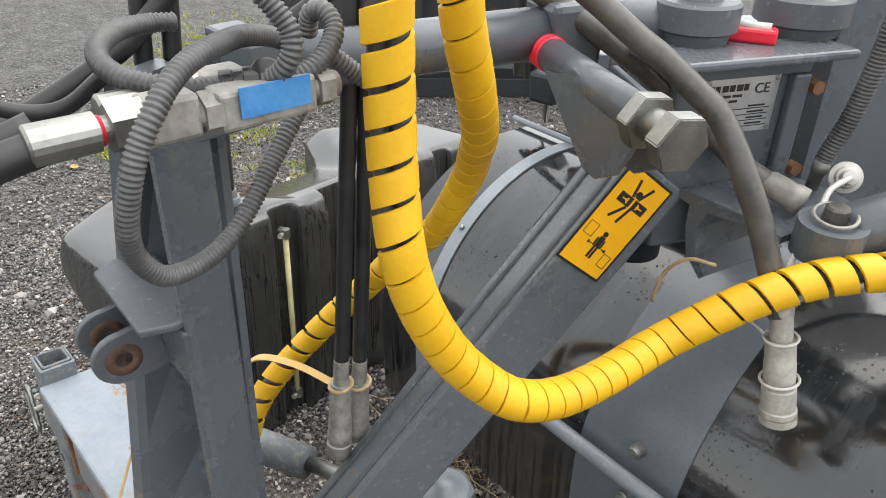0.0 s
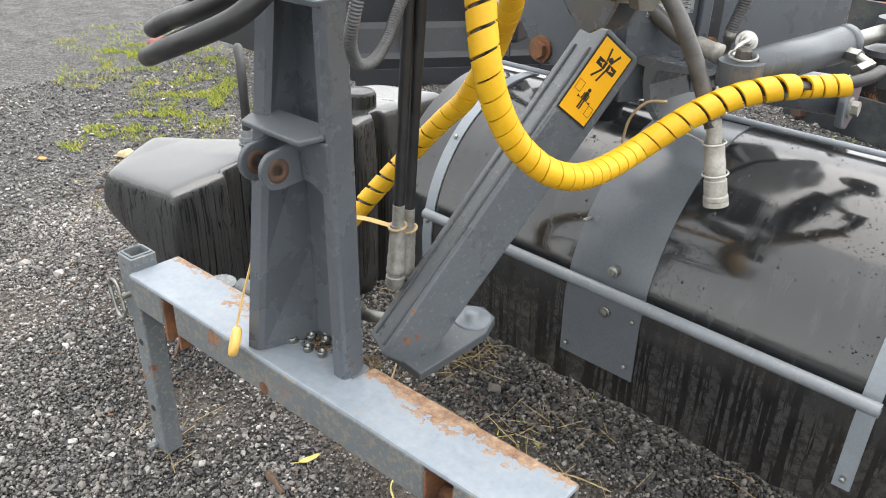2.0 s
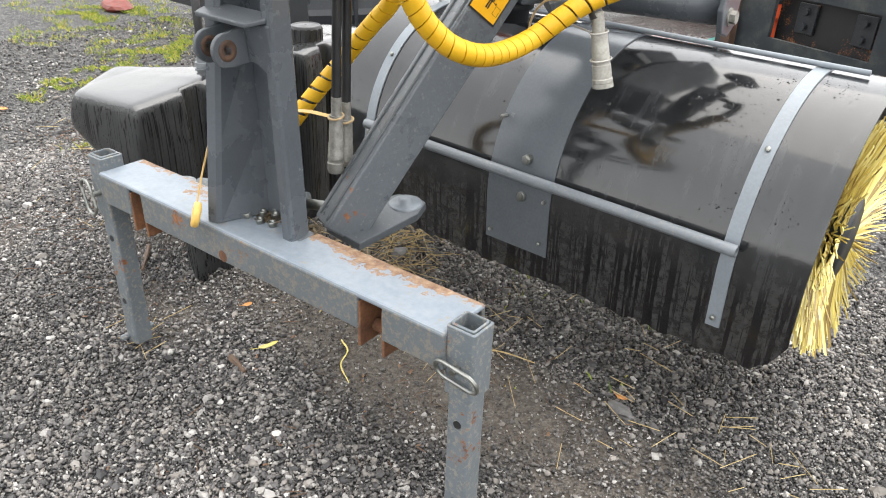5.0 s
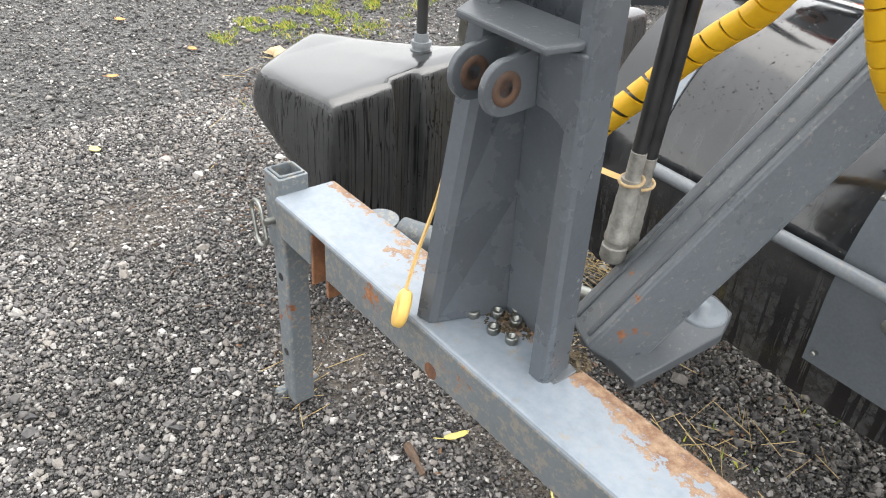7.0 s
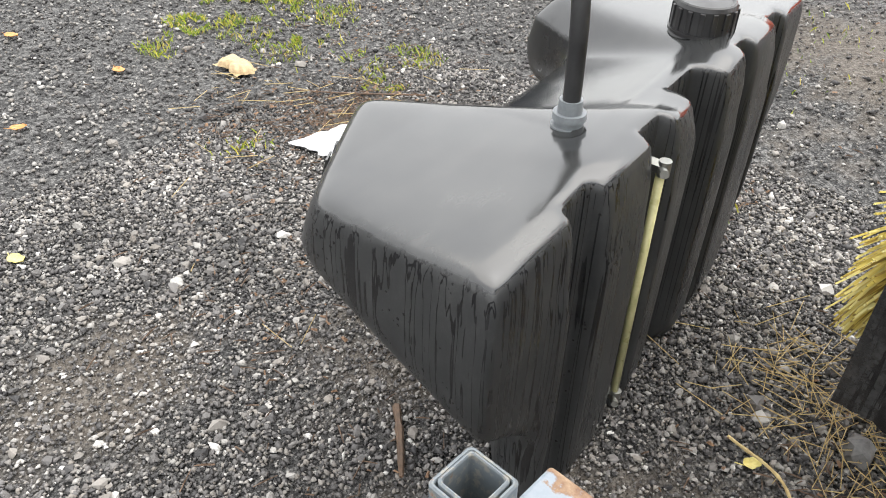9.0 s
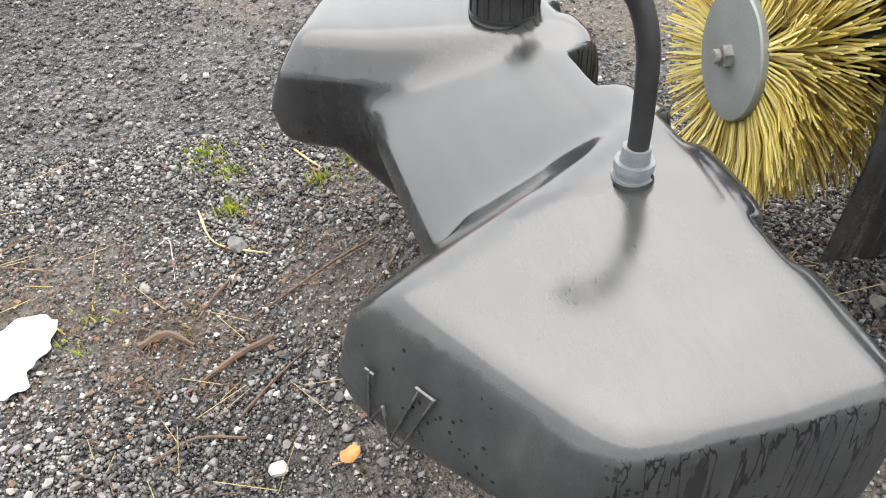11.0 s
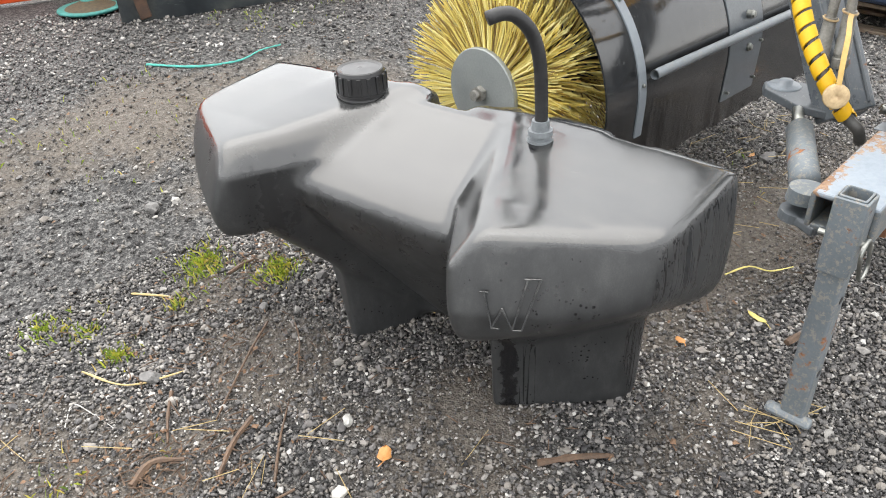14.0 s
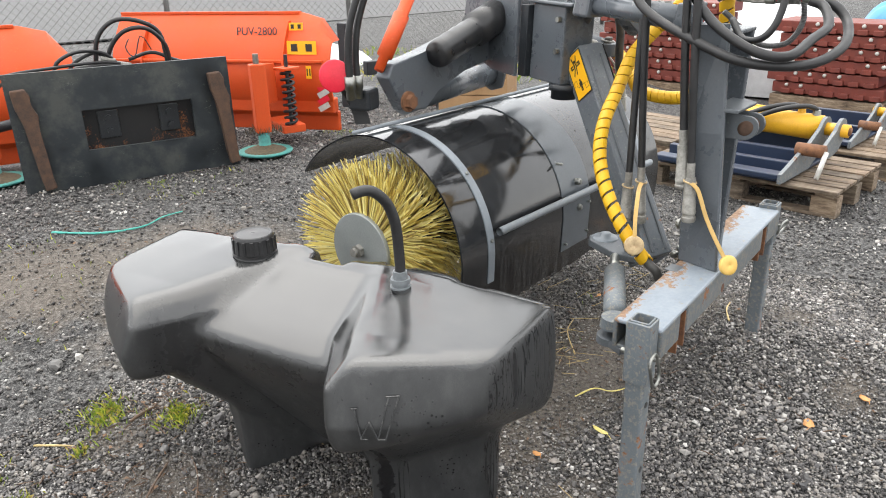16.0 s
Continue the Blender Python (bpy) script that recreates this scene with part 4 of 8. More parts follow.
def square_tube(bm, c, half, wall, z0, z1, bevel=0.006):
    """A hollow square tube with rounded corners, standing upright."""
    def ring(h, r, z):
        out = []
        for k, (sx, sy) in enumerate(((1, 1), (-1, 1), (-1, -1), (1, -1))):
            for i in range(4):
                a = math.pi / 2 * (k + i / 3)
                out.append((c[0] + sx * (h - r) + r * math.cos(a), c[1] + sy * (h - r) + r * math.sin(a), z))
        return out
    rows = [ring(half, bevel, z0), ring(half, bevel, z1 - 0.002), ring(half - 0.002, bevel, z1), ring(half - wall + 0.001, bevel * 0.7, z1), ring(half - wall, bevel * 0.7, z1 - 0.002), ring(half - wall, bevel * 0.7, z0)]
    vs = [[bm.verts.new(p) for p in r] for r in rows]
    for p, q in zip(vs, vs[1:] + vs[:1]):
        for k in range(16):
            bm.faces.new((p[k], p[(k + 1) % 16], q[(k + 1) % 16], q[k]))
    return bm


def make_leg(x, top, foot_z, foot):
    sleeve = part("leg_sleeve", square_tube(bmesh.new(), (x, 0.0), 0.0315, 0.005, 0.430, top - 0.004), LEG, sweeper, "scuffed square steel leg sleeve")
    leg = part("support_leg", square_tube(bmesh.new(), (x, 0.0), 0.0255, 0.004, foot_z, top), LEG, sleeve, "square support leg with worn paint")
    # thin black discs on the face paint the shade inside the holes
    for z in (0.36, 0.16):
        bm = turned(bmesh.new(), (x, -0.0258, z), (0, -1, 0), [(0, 0.009), (0.0008, 0.009), (0.0008, 0.0)], 16)
        part("pin_hole", bm, PRINT, sleeve, "black disc standing in for a shaded pin hole")
    if foot:
        bm = bmesh.new()
        box(bm, (0.018, 0.105, 0.030), pose(x - 0.022, 0.005, foot_z + 0.012, 0, 62, 0), 0.009)
        part("foot_plate", bm, LEG, sleeve, "worn rounded foot plate")
    bm = rod(bmesh.new(), (x, -0.052, 0.497), (x, 0.05, 0.497), 0.007, sides=12)
    m = frame_of((-0.35, 0.05, 1.0), None, (0, 1, 0.0), (x - 0.028, -0.050, 0.482)) if foot else frame_of((1.0, 0.0, -0.12), None, (0, 1, 0.3), (x + 0.008, -0.050, 0.492))
    torus(bm, m, 0.023, 0.0042, 28, 8, 0.024)
    part("linch_pin", bm, ZINC, sleeve, "zinc linch pin with an oval ring")


def lean(p):
    """Tilts and narrows a place of the mast with its height."""
    h = p[2] - 0.56
    return (-0.025 + (p[0] + 0.025) * (1 - 0.52 * h), p[1] + 0.125 * h, p[2])


def make_mast():
    mast = thing_part("mast", sweeper)
    z0, z1 = 0.560, 1.235

    def post(name, outline, label=""):
        bm = loft(bmesh.new(), [[lean((x, y, z)) for x, y in outline] for z in (z0, z0 + 0.2, z0 + 0.4, z1)])
        return part(name, bm, GREY, mast, label)

    post("post", [(0.078, 0.000), (0.082, -0.004), (0.102, -0.004), (0.108, -0.001), (0.112, 0.006), (0.107, 0.050), (0.102, 0.055), (0.080, 0.055), (0.078, 0.052)], "narrow grey post with worn edges")
    for a, b in ((-0.168, -0.115), (0.070, 0.120)):
        part("base_plate", boxes(((a, -0.010, 0.5645), (b, 0.064, 0.568)), bevel=0.002), GREY_WORN, mast, "worn weld foot")
    # socket head screws in the mud between the flanges
    for x, y in ((-0.021, 0.069), (-0.013, 0.011), (-0.058, 0.009), (-0.036, 0.040), (-0.004, 0.050), (-0.052, 0.085), (0.002, 0.090), (0.020, 0.020)):
        bm = turned(bmesh.new(), (x, y, 0.562), (0, 0, 1), [(0, 0.0098), (0.017, 0.0098), (0.0185, 0.0088), (0.0185, 0.0055), (0.011, 0.005), (0.011, 0.0)], 18)
        part("socket_screw", bm, ZINC, mast, "dull socket head screw", True)
    for name, cx, cy, r, count, label in (("caked_mud", -0.022, 0.052, 0.052, 260, "crumbs of caked wet dirt between the screws"), ("caked_mud", 0.105, 0.072, 0.022, 130, "brown dirt and straw behind the post")):
        rng = random.Random(count)
        bm = bmesh.new()
        for _ in range(count):
            a, q = rng.uniform(0, 6.283), r * math.sqrt(rng.random())
            size = rng.uniform(0.002, 0.008)
            box(bm, (size, size * rng.uniform(0.3, 1), size * 0.7), pose(cx + q * math.cos(a), cy + q * math.sin(a), 0.5645 + rng.uniform(0, 0.012) * (1 - q / r), rng.uniform(0, 90), rng.uniform(0, 90), rng.uniform(0, 180)))
        part(name, bm, DIRT, mast, label)
    bm = hexagon(bmesh.new(), (-0.02, 0.116, 0.66), (-0.02, 0.094, 0.66), 0.012)
    rod(bm, (-0.02, 0.108, 0.66), (-0.02, 0.104, 0.66), 0.018)
    part("web_bolt", bm, ZINC, mast, "zinc bolt with washer")
    # top link clevis
    clevis = thing_part("clevis", sweeper)
    bm = prism(bmesh.new(), [(-0.112, 0.040, 1.028), (-0.100, 0.012, 1.026), (0.052, 0.012, 1.026), (0.068, 0.048, 1.028), (0.068, 0.085, 1.030), (-0.112, 0.085, 1.030)], (0, 0, 0), (0, 0, 0.010), 0.003)
    part("top_plate", bm, GREY_WORN, clevis, "bent grey top plate with weld beads")
    for x in (-0.052, 0.004):
        bm = bmesh.new()
        yc, zc, r = -0.006, 0.981, 0.034
        outline = [(x, 0.095, 1.026)] + [(x, yc + r * math.cos(a), zc + r * math.sin(a)) for a in np.linspace(1.2, 4.9, 14)] + [(x, 0.095, 0.945)]
        prism(bm, outline, (0, 0, 0), (0.010, 0, 0), 0.002)
        eye = part("eye_plate", bm, GREY_WORN, clevis, "rounded eye plate with a rusty hole")
        bm = turned(bmesh.new(), (x - 0.001, yc, zc), (1, 0, 0), [(0, 0.010), (0, 0.021), (0.0125, 0.021), (0.0125, 0.013), (0.011, 0.010)], 24)
        part("bushing", bm, DARK_RUST, eye, "dark brown pin bushing", True)
    bm = prism(bmesh.new(), [(0.014, 0.040, 1.024), (0.074, 0.050, 1.026), (0.078, 0.050, 0.960), (0.066, 0.045, 0.925), (0.040, 0.042, 0.950), (0.014, 0.040, 0.948)], (0, 0, 0), (0, 0.012, 0), 0.003)
    part("side_gusset", bm, GREY, clevis, "grey gusset plate")
    # head plate on top of the mast with the folded bracket
    part("head_plate", boxes(((-0.092, 0.078, 1.228), (0.062, 0.200, 1.240)), bevel=0.003), GREY, mast)


def thing_part(name, parent):
    """An empty that gathers the pieces of one part."""
    ob = new(name)
    ob.empty_display_size = 0.03
    ob.parent = parent
    ob.matrix_parent_inverse = base_of(parent).inverted()
    return ob


def make_boom():
    bm = bmesh.new()
    box(bm, (0.80, 0.105, 0.092), boom_pose(-0.225, -0.0525, -0.046), 0.005)
    boom = part("boom", bm, BOOM, sweeper, "dark grey box boom with scraped rusty top")
    for out in (-0.020, -0.070):
        bm = box(bmesh.new(), (0.74, 0.006, 0.010), boom_pose(-0.24, 0.001, out), 0.003)
        part("weld_bead", bm, GREY_WORN, boom)
    # lower lug with the swing pin
    bm = prism(bmesh.new(), [(0.025, 0.175, 0.497), (0.150, 0.165, 0.497), (0.170, 0.365, 0.497), (0.150, 0.425, 0.497), (0.105, 0.440, 0.497), (0.060, 0.415, 0.497), (0.010, 0.300, 0.497)], (0, 0, 0), (0, 0, -0.022), 0.003)
    part("swing_lug", bm, GREY_WORN, boom, "pale worn swing lug plate")
    bm = turned(bmesh.new(), (0.112, 0.386, 0.470), (0, 0, 1), [(0, 0.045), (0.028, 0.045), (0.032, 0.041), (0.032, 0.020), (0.045, 0.018), (0.047, 0.0)], 28)
    part("swing_pin", bm, BAND, boom, "pale round pin boss", True)


def make_sign(m):
    bm = box(bmesh.new(), (0.166, 0.086, 0.0016), m @ Matrix.Translation((0, 0, 0.0012)))
    sign = part("warning_sign", bm, PRINT, sweeper, "yellow crush warning sticker with black pictograms")
    bm = box(bmesh.new(), (0.158, 0.078, 0.0014), m @ Matrix.Translation((0, 0, 0.0020)))
    part("sign_face", bm, SIGN_YELLOW, sign)
    # two blocks that meet across the sign, with arms and legs spread out from between them
    k = m @ Matrix.Translation((0.036, 0.0, 0.0030))
    for x, y, sx, sy, turn in ((0.0, 0.014, 0.015, 0.024, 0), (0.0, -0.014, 0.015, 0.024, 0), (0.021, 0.009, 0.026, 0.0042, 14), (0.021, -0.010, 0.026, 0.0042, -24), (-0.020, 0.012, 0.028, 0.0042, -32), (-0.020, -0.001, 0.028, 0.0042, -12)):
        part("crush_pictogram", box(bmesh.new(), (sx, sy, 0.0008), k @ Matrix.Translation((x, y, 0)) @ Matrix.Rotation(radians(turn), 4, "Z")), PRINT, sign)
    up = m.to_3x3() @ Vector((0, 0, 1))
    part("crush_pictogram", turned(bmesh.new(), (k @ Matrix.Translation((0.015, -0.001, -0.0003))).translation, up, [(0, 0.0055), (0.0009, 0.0055), (0.0009, 0.0)], 14), PRINT, sign)
    for y in (0.014, -0.014):
        for dx, sx, sy, turn in ((0.0, 0.0022, 0.011, 0), (0.002, 0.0022, 0.006, 45), (-0.002, 0.0022, 0.006, -45)):
            side = 0.003 if y > 0 else -0.003
            part("crush_arrow", box(bmesh.new(), (sx, sy, 0.0006), k @ Matrix.Translation((dx, y - (side if turn else 0), 0.0003)) @ Matrix.Rotation(radians(turn if y > 0 else -turn), 4, "Z")), SIGN_YELLOW, sign)
    # upright pictogram with small arrows between two outlined boxes
    k = m @ Matrix.Translation((-0.040, 0.0, 0.0030))
    bm = bmesh.new()
    for x, y, sx, sy in ((0.008, 0.0, 0.017, 0.009), (-0.010, 0.0027, 0.020, 0.0036), (-0.010, -0.0027, 0.020, 0.0036), (0.006, 0.0068, 0.014, 0.0028), (0.006, -0.0068, 0.014, 0.0028), (0.0, 0.0135, 0.0018, 0.007), (0.0, -0.0135, 0.0018, 0.007), (0.0, 0.0165, 0.0050, 0.0024), (0.0, -0.0165, 0.0050, 0.0024)):
        box(bm, (sx, sy, 0.0008), k @ Matrix.Translation((x, y, 0)))
    turned(bm, (k @ Matrix.Translation((0.021, 0, -0.0003))).translation, up, [(0, 0.0042), (0.0008, 0.0042), (0.0008, 0.0)], 12)
    part("standing_pictogram", bm, PRINT, sign)
    for x, y, high, wide in ((0.017, 0.026, 0.020, 0.016), (-0.012, -0.027, 0.020, 0.014)):
        bm = bmesh.new()
        for dx, dy, sx, sy in ((high / 2, 0, 0.0007, wide), (-high / 2, 0, 0.0007, wide), (0, wide / 2, high, 0.0007), (0, -wide / 2, high, 0.0007)):
            box(bm, (sx, sy, 0.0006), k @ Matrix.Translation((x + dx, y + dy, 0)))
        part("pictogram_frame", bm, PRINT, sign)


make_beam()
make_leg(-0.580, 0.600, 0.020, True)
make_leg(0.580, 0.582, 0.060, False)
make_mast()
make_boom()
make_sign(boom_pose(0.0815, -0.0415, 0.0))
make_sign(boom_pose(0.084, -0.045, -0.092) @ Matrix.Rotation(math.pi, 4, "X"))

# ---- brush and hood ----
AX_Y, AX_Z = 1.0, 0.495


def make_brush():
    brush = thing_part("brush", sweeper)
    bm = turned(bmesh.new(), (-0.462, AX_Y, AX_Z), (1, 0, 0), [(0, 0.0), (0, 0.105), (1.50, 0.105), (1.50, 0.0)], 32)
    part("core", bm, BLACK_STEEL, brush, "", True)
    bm = turned(bmesh.new(), (-0.478, AX_Y, AX_Z), (1, 0, 0), [(0, 0.0), (0, 0.128), (0.004, 0.131), (0.016, 0.131), (0.016, 0.0)], 48)
    disc = part("end_disc", bm, DISC, brush, "grey galvanised end disc")
    bm = hexagon(bmesh.new(), (-0.478, AX_Y, AX_Z), (-0.496, AX_Y, AX_Z), 0.024)
    rod(bm, (-0.500, AX_Y, AX_Z), (-0.512, AX_Y, AX_Z), 0.015)
    part("axle_nut", bm, STEEL, disc, "dull steel axle nut")
    rng = np.random.default_rng(7)
    verts, faces = [], []
    rows = np.concatenate([np.linspace(-0.458, -0.36, 8), np.linspace(-0.33, 0.98, 30), np.linspace(0.99, 1.035, 4)])
    for x in rows:
        count = 150 if x < -0.34 or x > 0.98 else 70
        for k in range(count):
            a = 2 * math.pi * (k + rng.uniform(-0.6, 0.6)) / count
            tip = 0.292 + rng.normal(0, 0.010)
            flare = (-0.035 if x < -0.40 else 0.0) + (0.035 if x > 0.97 else 0.0) + rng.normal(0, 0.010)
            bend = a + rng.normal(0.0, 0.05)
            r = 0.0030
            base = len(verts)
            for s, rad, ang in ((0.0, 0.10, a), (0.55, 0.205, a + 0.4 * (bend - a)), (1.0, tip, bend)):
                c, sn = math.cos(ang), math.sin(ang)
                p = np.array([x + flare * s * s, AX_Y + rad * c, AX_Z + rad * sn])
                t, q = np.array([1.0, 0, 0]), np.array([0, -sn, c])
                for e in range(3):
                    verts.append(p + r * (1 - 0.35 * s) * (t * math.cos(2.1 * e) + q * math.sin(2.1 * e)))
            for lv in (0, 3):
                for e in range(3):
                    f = (e + 1) % 3
                    faces.append((base + lv + e, base + lv + f, base + lv + 3 + f, base + lv + 3 + e))
            faces.append((base + 6, base + 7, base + 8))
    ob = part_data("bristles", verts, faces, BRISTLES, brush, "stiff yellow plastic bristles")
    tagged(ob, kind="stuff")
    brush.matrix_basis = Matrix.Translation((0.0, 0.022, -0.008)) @ SWING


def hood_line(gap=0.0, low=0.272, start=31.0):
    """The hood's section from its rear lip over the top to the front flap, in y and z."""
    out = []
    for d in np.linspace(start, 180, 40):
        r = 0.384 + gap + 0.02 * max(0, (60 - d) / 30)
        out.append((AX_Y + r * math.cos(radians(d)), AX_Z + r * math.sin(radians(d))))
    for z in np.linspace(AX_Z - 0.02, low, 8):
        out.append((AX_Y - 0.384 - gap + 0.01 * (AX_Z - z) / 0.2, z))
    return out


def sheet(line, x0, x1, thick, nx=2, ragged=0.0, seed=1, rounded=0.0):
    """A bent sheet along x with thickness; its lower front edge may be ragged."""
    rng = random.Random(seed)
    xs = np.linspace(x0, x1, nx)
    verts, faces = [], []
    n = len(line)
    for i, x in enumerate(xs):
        drop = rng.uniform(-ragged, ragged) if ragged else 0.0
        for side in (0.0, thick):
            for k, (y, z) in enumerate(line):
                dy, dz = y - AX_Y, max(z - AX_Z, 0.0)
                d = math.hypot(dy, dz) or 1.0
                zz = z + (drop if k == n - 1 else 0.0)
                if rounded and k >= n - 4:
                    edge = min(x - x0 + 1.0, x1 - x)
                    zz += max(0.0, rounded - edge) ** 2 / rounded * (k - n + 5) / 4
                verts.append((x, y - dy / d * side, zz - dz / d * side))
    w = 2 * n
    for i in range(nx - 1):
        for k in range(n - 1):
            a, b = i * w + k, (i + 1) * w + k
            faces.append((a, a + 1, b + 1, b))
            faces.append((a + n, b + n, b + n + 1, a + n + 1))
        for k in (0, n - 1):
            a, b = i * w + k, (i + 1) * w + k
            faces.append((a, b, b + n, a + n))
    for i in (0, nx - 1):
        for k in range(n - 1):
            a = i * w + k
            faces.append((a, a + n, a + n + 1, a + 1))
    return verts, faces


def make_hood():
    hood = thing_part("hood", sweeper)
    v, f = sheet(hood_line(0.0, 0.285), -0.42, 1.05, 0.006, 90, 0.007, 3, 0.09)
    smooth_by_angle(part_data("cover", v, f, HOOD, hood, "bent black sheet cover, wet and glossy, ragged lower edge"))
    v, f = sheet(hood_line(0.0035, 0.362, 80), 0.205, 0.408, 0.0045, 3)
    smooth_by_angle(part_data("saddle_plate", v, f, HOOD_STEEL, hood, "grey bent saddle plate with raindrops"))
    for x0 in (-0.280, 0.862):
        v, f = sheet(hood_line(0.004, 0.36 if x0 > 0 else 0.40, 84), x0, x0 + 0.034, 0.005, 2)
        smooth_by_angle(part_data("band", v, f, BAND, hood, "pale grey steel clamping band"))
    # raised edge strip along the front of the saddle plate
    bm = rod(bmesh.new(), (-0.250, 0.592, 0.582), (0.902, 0.592, 0.571), 0.0138, sides=18, caps=False)
    rod(bm, (-0.250, 0.592, 0.582), (0.902, 0.592, 0.571), 0.0108, sides=18, caps=False)
    part("guard_bar", bm, BAR, hood, "pale scraped tubular guard bar", True)
    bm = rod(bmesh.new(), (-0.46, 1.035, 0.890), (0.98, 0.995, 0.890), 0.007, sides=14)
    part("rear_bar", bm, BAND, hood, "thin rear tube along the cover", True)
    for x, y, z in ((0.321, 0.618, 0.614), (0.320, 0.610, 0.515)):
        bm = turned(bmesh.new(), (x, y, z), (0, -1, 0.1), [(-0.02, 0.013), (0.003, 0.013), (0.004, 0.010), (0.009, 0.009), (0.010, 0.0)], 14)
        part("carriage_bolt", bm, ZINC, hood, "zinc carriage bolt")
    for x, y, z in ((0.225, 0.612, 0.39), (0.388, 0.612, 0.40), (0.392, 0.610, 0.52), (0.220, 0.642, 0.70)):
        bm = turned(bmesh.new(), (x, y, z), (0, -1, 0.1), [(-0.02, 0.005), (0.006, 0.005), (0.008, 0.003), (0.008, 0.0)], 10)
        part("rivet", bm, ZINC, hood, "small rivet")
    for x, d in ((-0.263, 137.0), (0.879, 137.0), (0.879, 188.0), (-0.263, 172.0)):
        r = 0.391
        y, z = AX_Y + r * math.cos(radians(d)), AX_Z + r * math.sin(radians(d))
        if d > 180:
            y, z = 0.612, 0.385
        bm = turned(bmesh.new(), (x, y, z), (0, y - AX_Y, z - AX_Z if d < 180 else 0), [(-0.006, 0.006), (0.003, 0.006), (0.005, 0.003), (0.005, 0.0)], 10)
        part("rivet", bm, ZINC, hood, "small rivet")
    # rain drops standing on the cover
    rng = random.Random(17)
    verts, faces = [], []
    while len(verts) < 13 * 1800:
        x, d = rng.uniform(-0.38, 1.0), rng.uniform(84, 172)
        if 0.2 < x < 0.41:
            continue
        if noise.noise(Vector((x * 6, d * 0.06, 0))) + rng.uniform(-0.35, 0.35) < 0.1:
            continue
        a = radians(d)
        out, down = Vector((0, math.cos(a), math.sin(a))), Vector((0, math.sin(a), -math.cos(a)))
        c = Vector((x, AX_Y, AX_Z)) + out * 0.3835
        r, long, i = 0.0014 * math.exp(rng.gauss(0, 0.35)), rng.uniform(1.0, 1.5), len(verts)
        for ring, h in ((1.0, 0.0), (0.68, 0.5)):
            for k in range(6):
                t = k * math.pi / 3
                verts.append(c + (Vector((1, 0, 0)) * math.cos(t) + down * long * math.sin(t)) * r * ring + out * r * h)
        verts.append(c + out * r * 0.7)
        for k in range(6):
            faces += [(i + k, i + (k + 1) % 6, i + 6 + (k + 1) % 6, i + 6 + k), (i + 6 + k, i + 6 + (k + 1) % 6, i + 12)]
    tagged(part_data("standing_rain", verts, faces, WATER, hood, "rain drops beaded on the cover", True), kind="stuff")
    # marker disc on its rubber strap
    pts = [(-0.385, 1.060, 0.903), (-0.395, 1.068, 0.955), (-0.428, 1.080, 1.022), (-0.462, 1.092, 1.062)]
    xyz, tang, s = spline(pts, 0.01)
    bm = bmesh.new()
    side = Vector((0.75, -0.65, 0))
    rows = [[bm.verts.new(Vector(p) + side * q + Vector((0.002, 0.003, 0)) * t) for q, t in ((-0.026, 0), (0.026, 0), (0.026, 1), (-0.026, 1))] for p in xyz]
    for a, b in zip(rows, rows[1:]):
        for k in range(4):
            bm.faces.new((a[k], a[(k + 1) % 4], b[(k + 1) % 4], b[k]))
    strap = part("marker_strap", bm, HOSE, hood, "curved black rubber strap")
    bm = turned(bmesh.new(), (-0.480, 1.080, 1.072), (-0.78, -0.6, 0.1), [(-0.004, 0.0), (-0.004, 0.050), (0.0, 0.052), (0.006, 0.052), (0.008, 0.048), (0.008, 0.0)], 36)
    part("marker_disc", bm, RED, strap, "round red reflector disc", True)
    hood.matrix_basis = SWING


SWING = Matrix.Translation((0.0131, AX_Y + 0.0229, 0.0135)) @ Matrix.Rotation(radians(-3.0), 4, "Z") @ Matrix.Translation((0, -AX_Y, 0)) @ Matrix.Diagonal((0.965, 1, 1, 1))
make_brush()
make_hood()


# ---- swivel head, links and hydraulics of the sweeper ----
def lug(bm, a, axis, r, thick, hole=0.0):
    return turned(bm, Vector(a) - Vector(axis).normalized() * thick / 2, axis, [(0, 0.0), (0, r), (thick, r), (thick, 0.0)], 28)


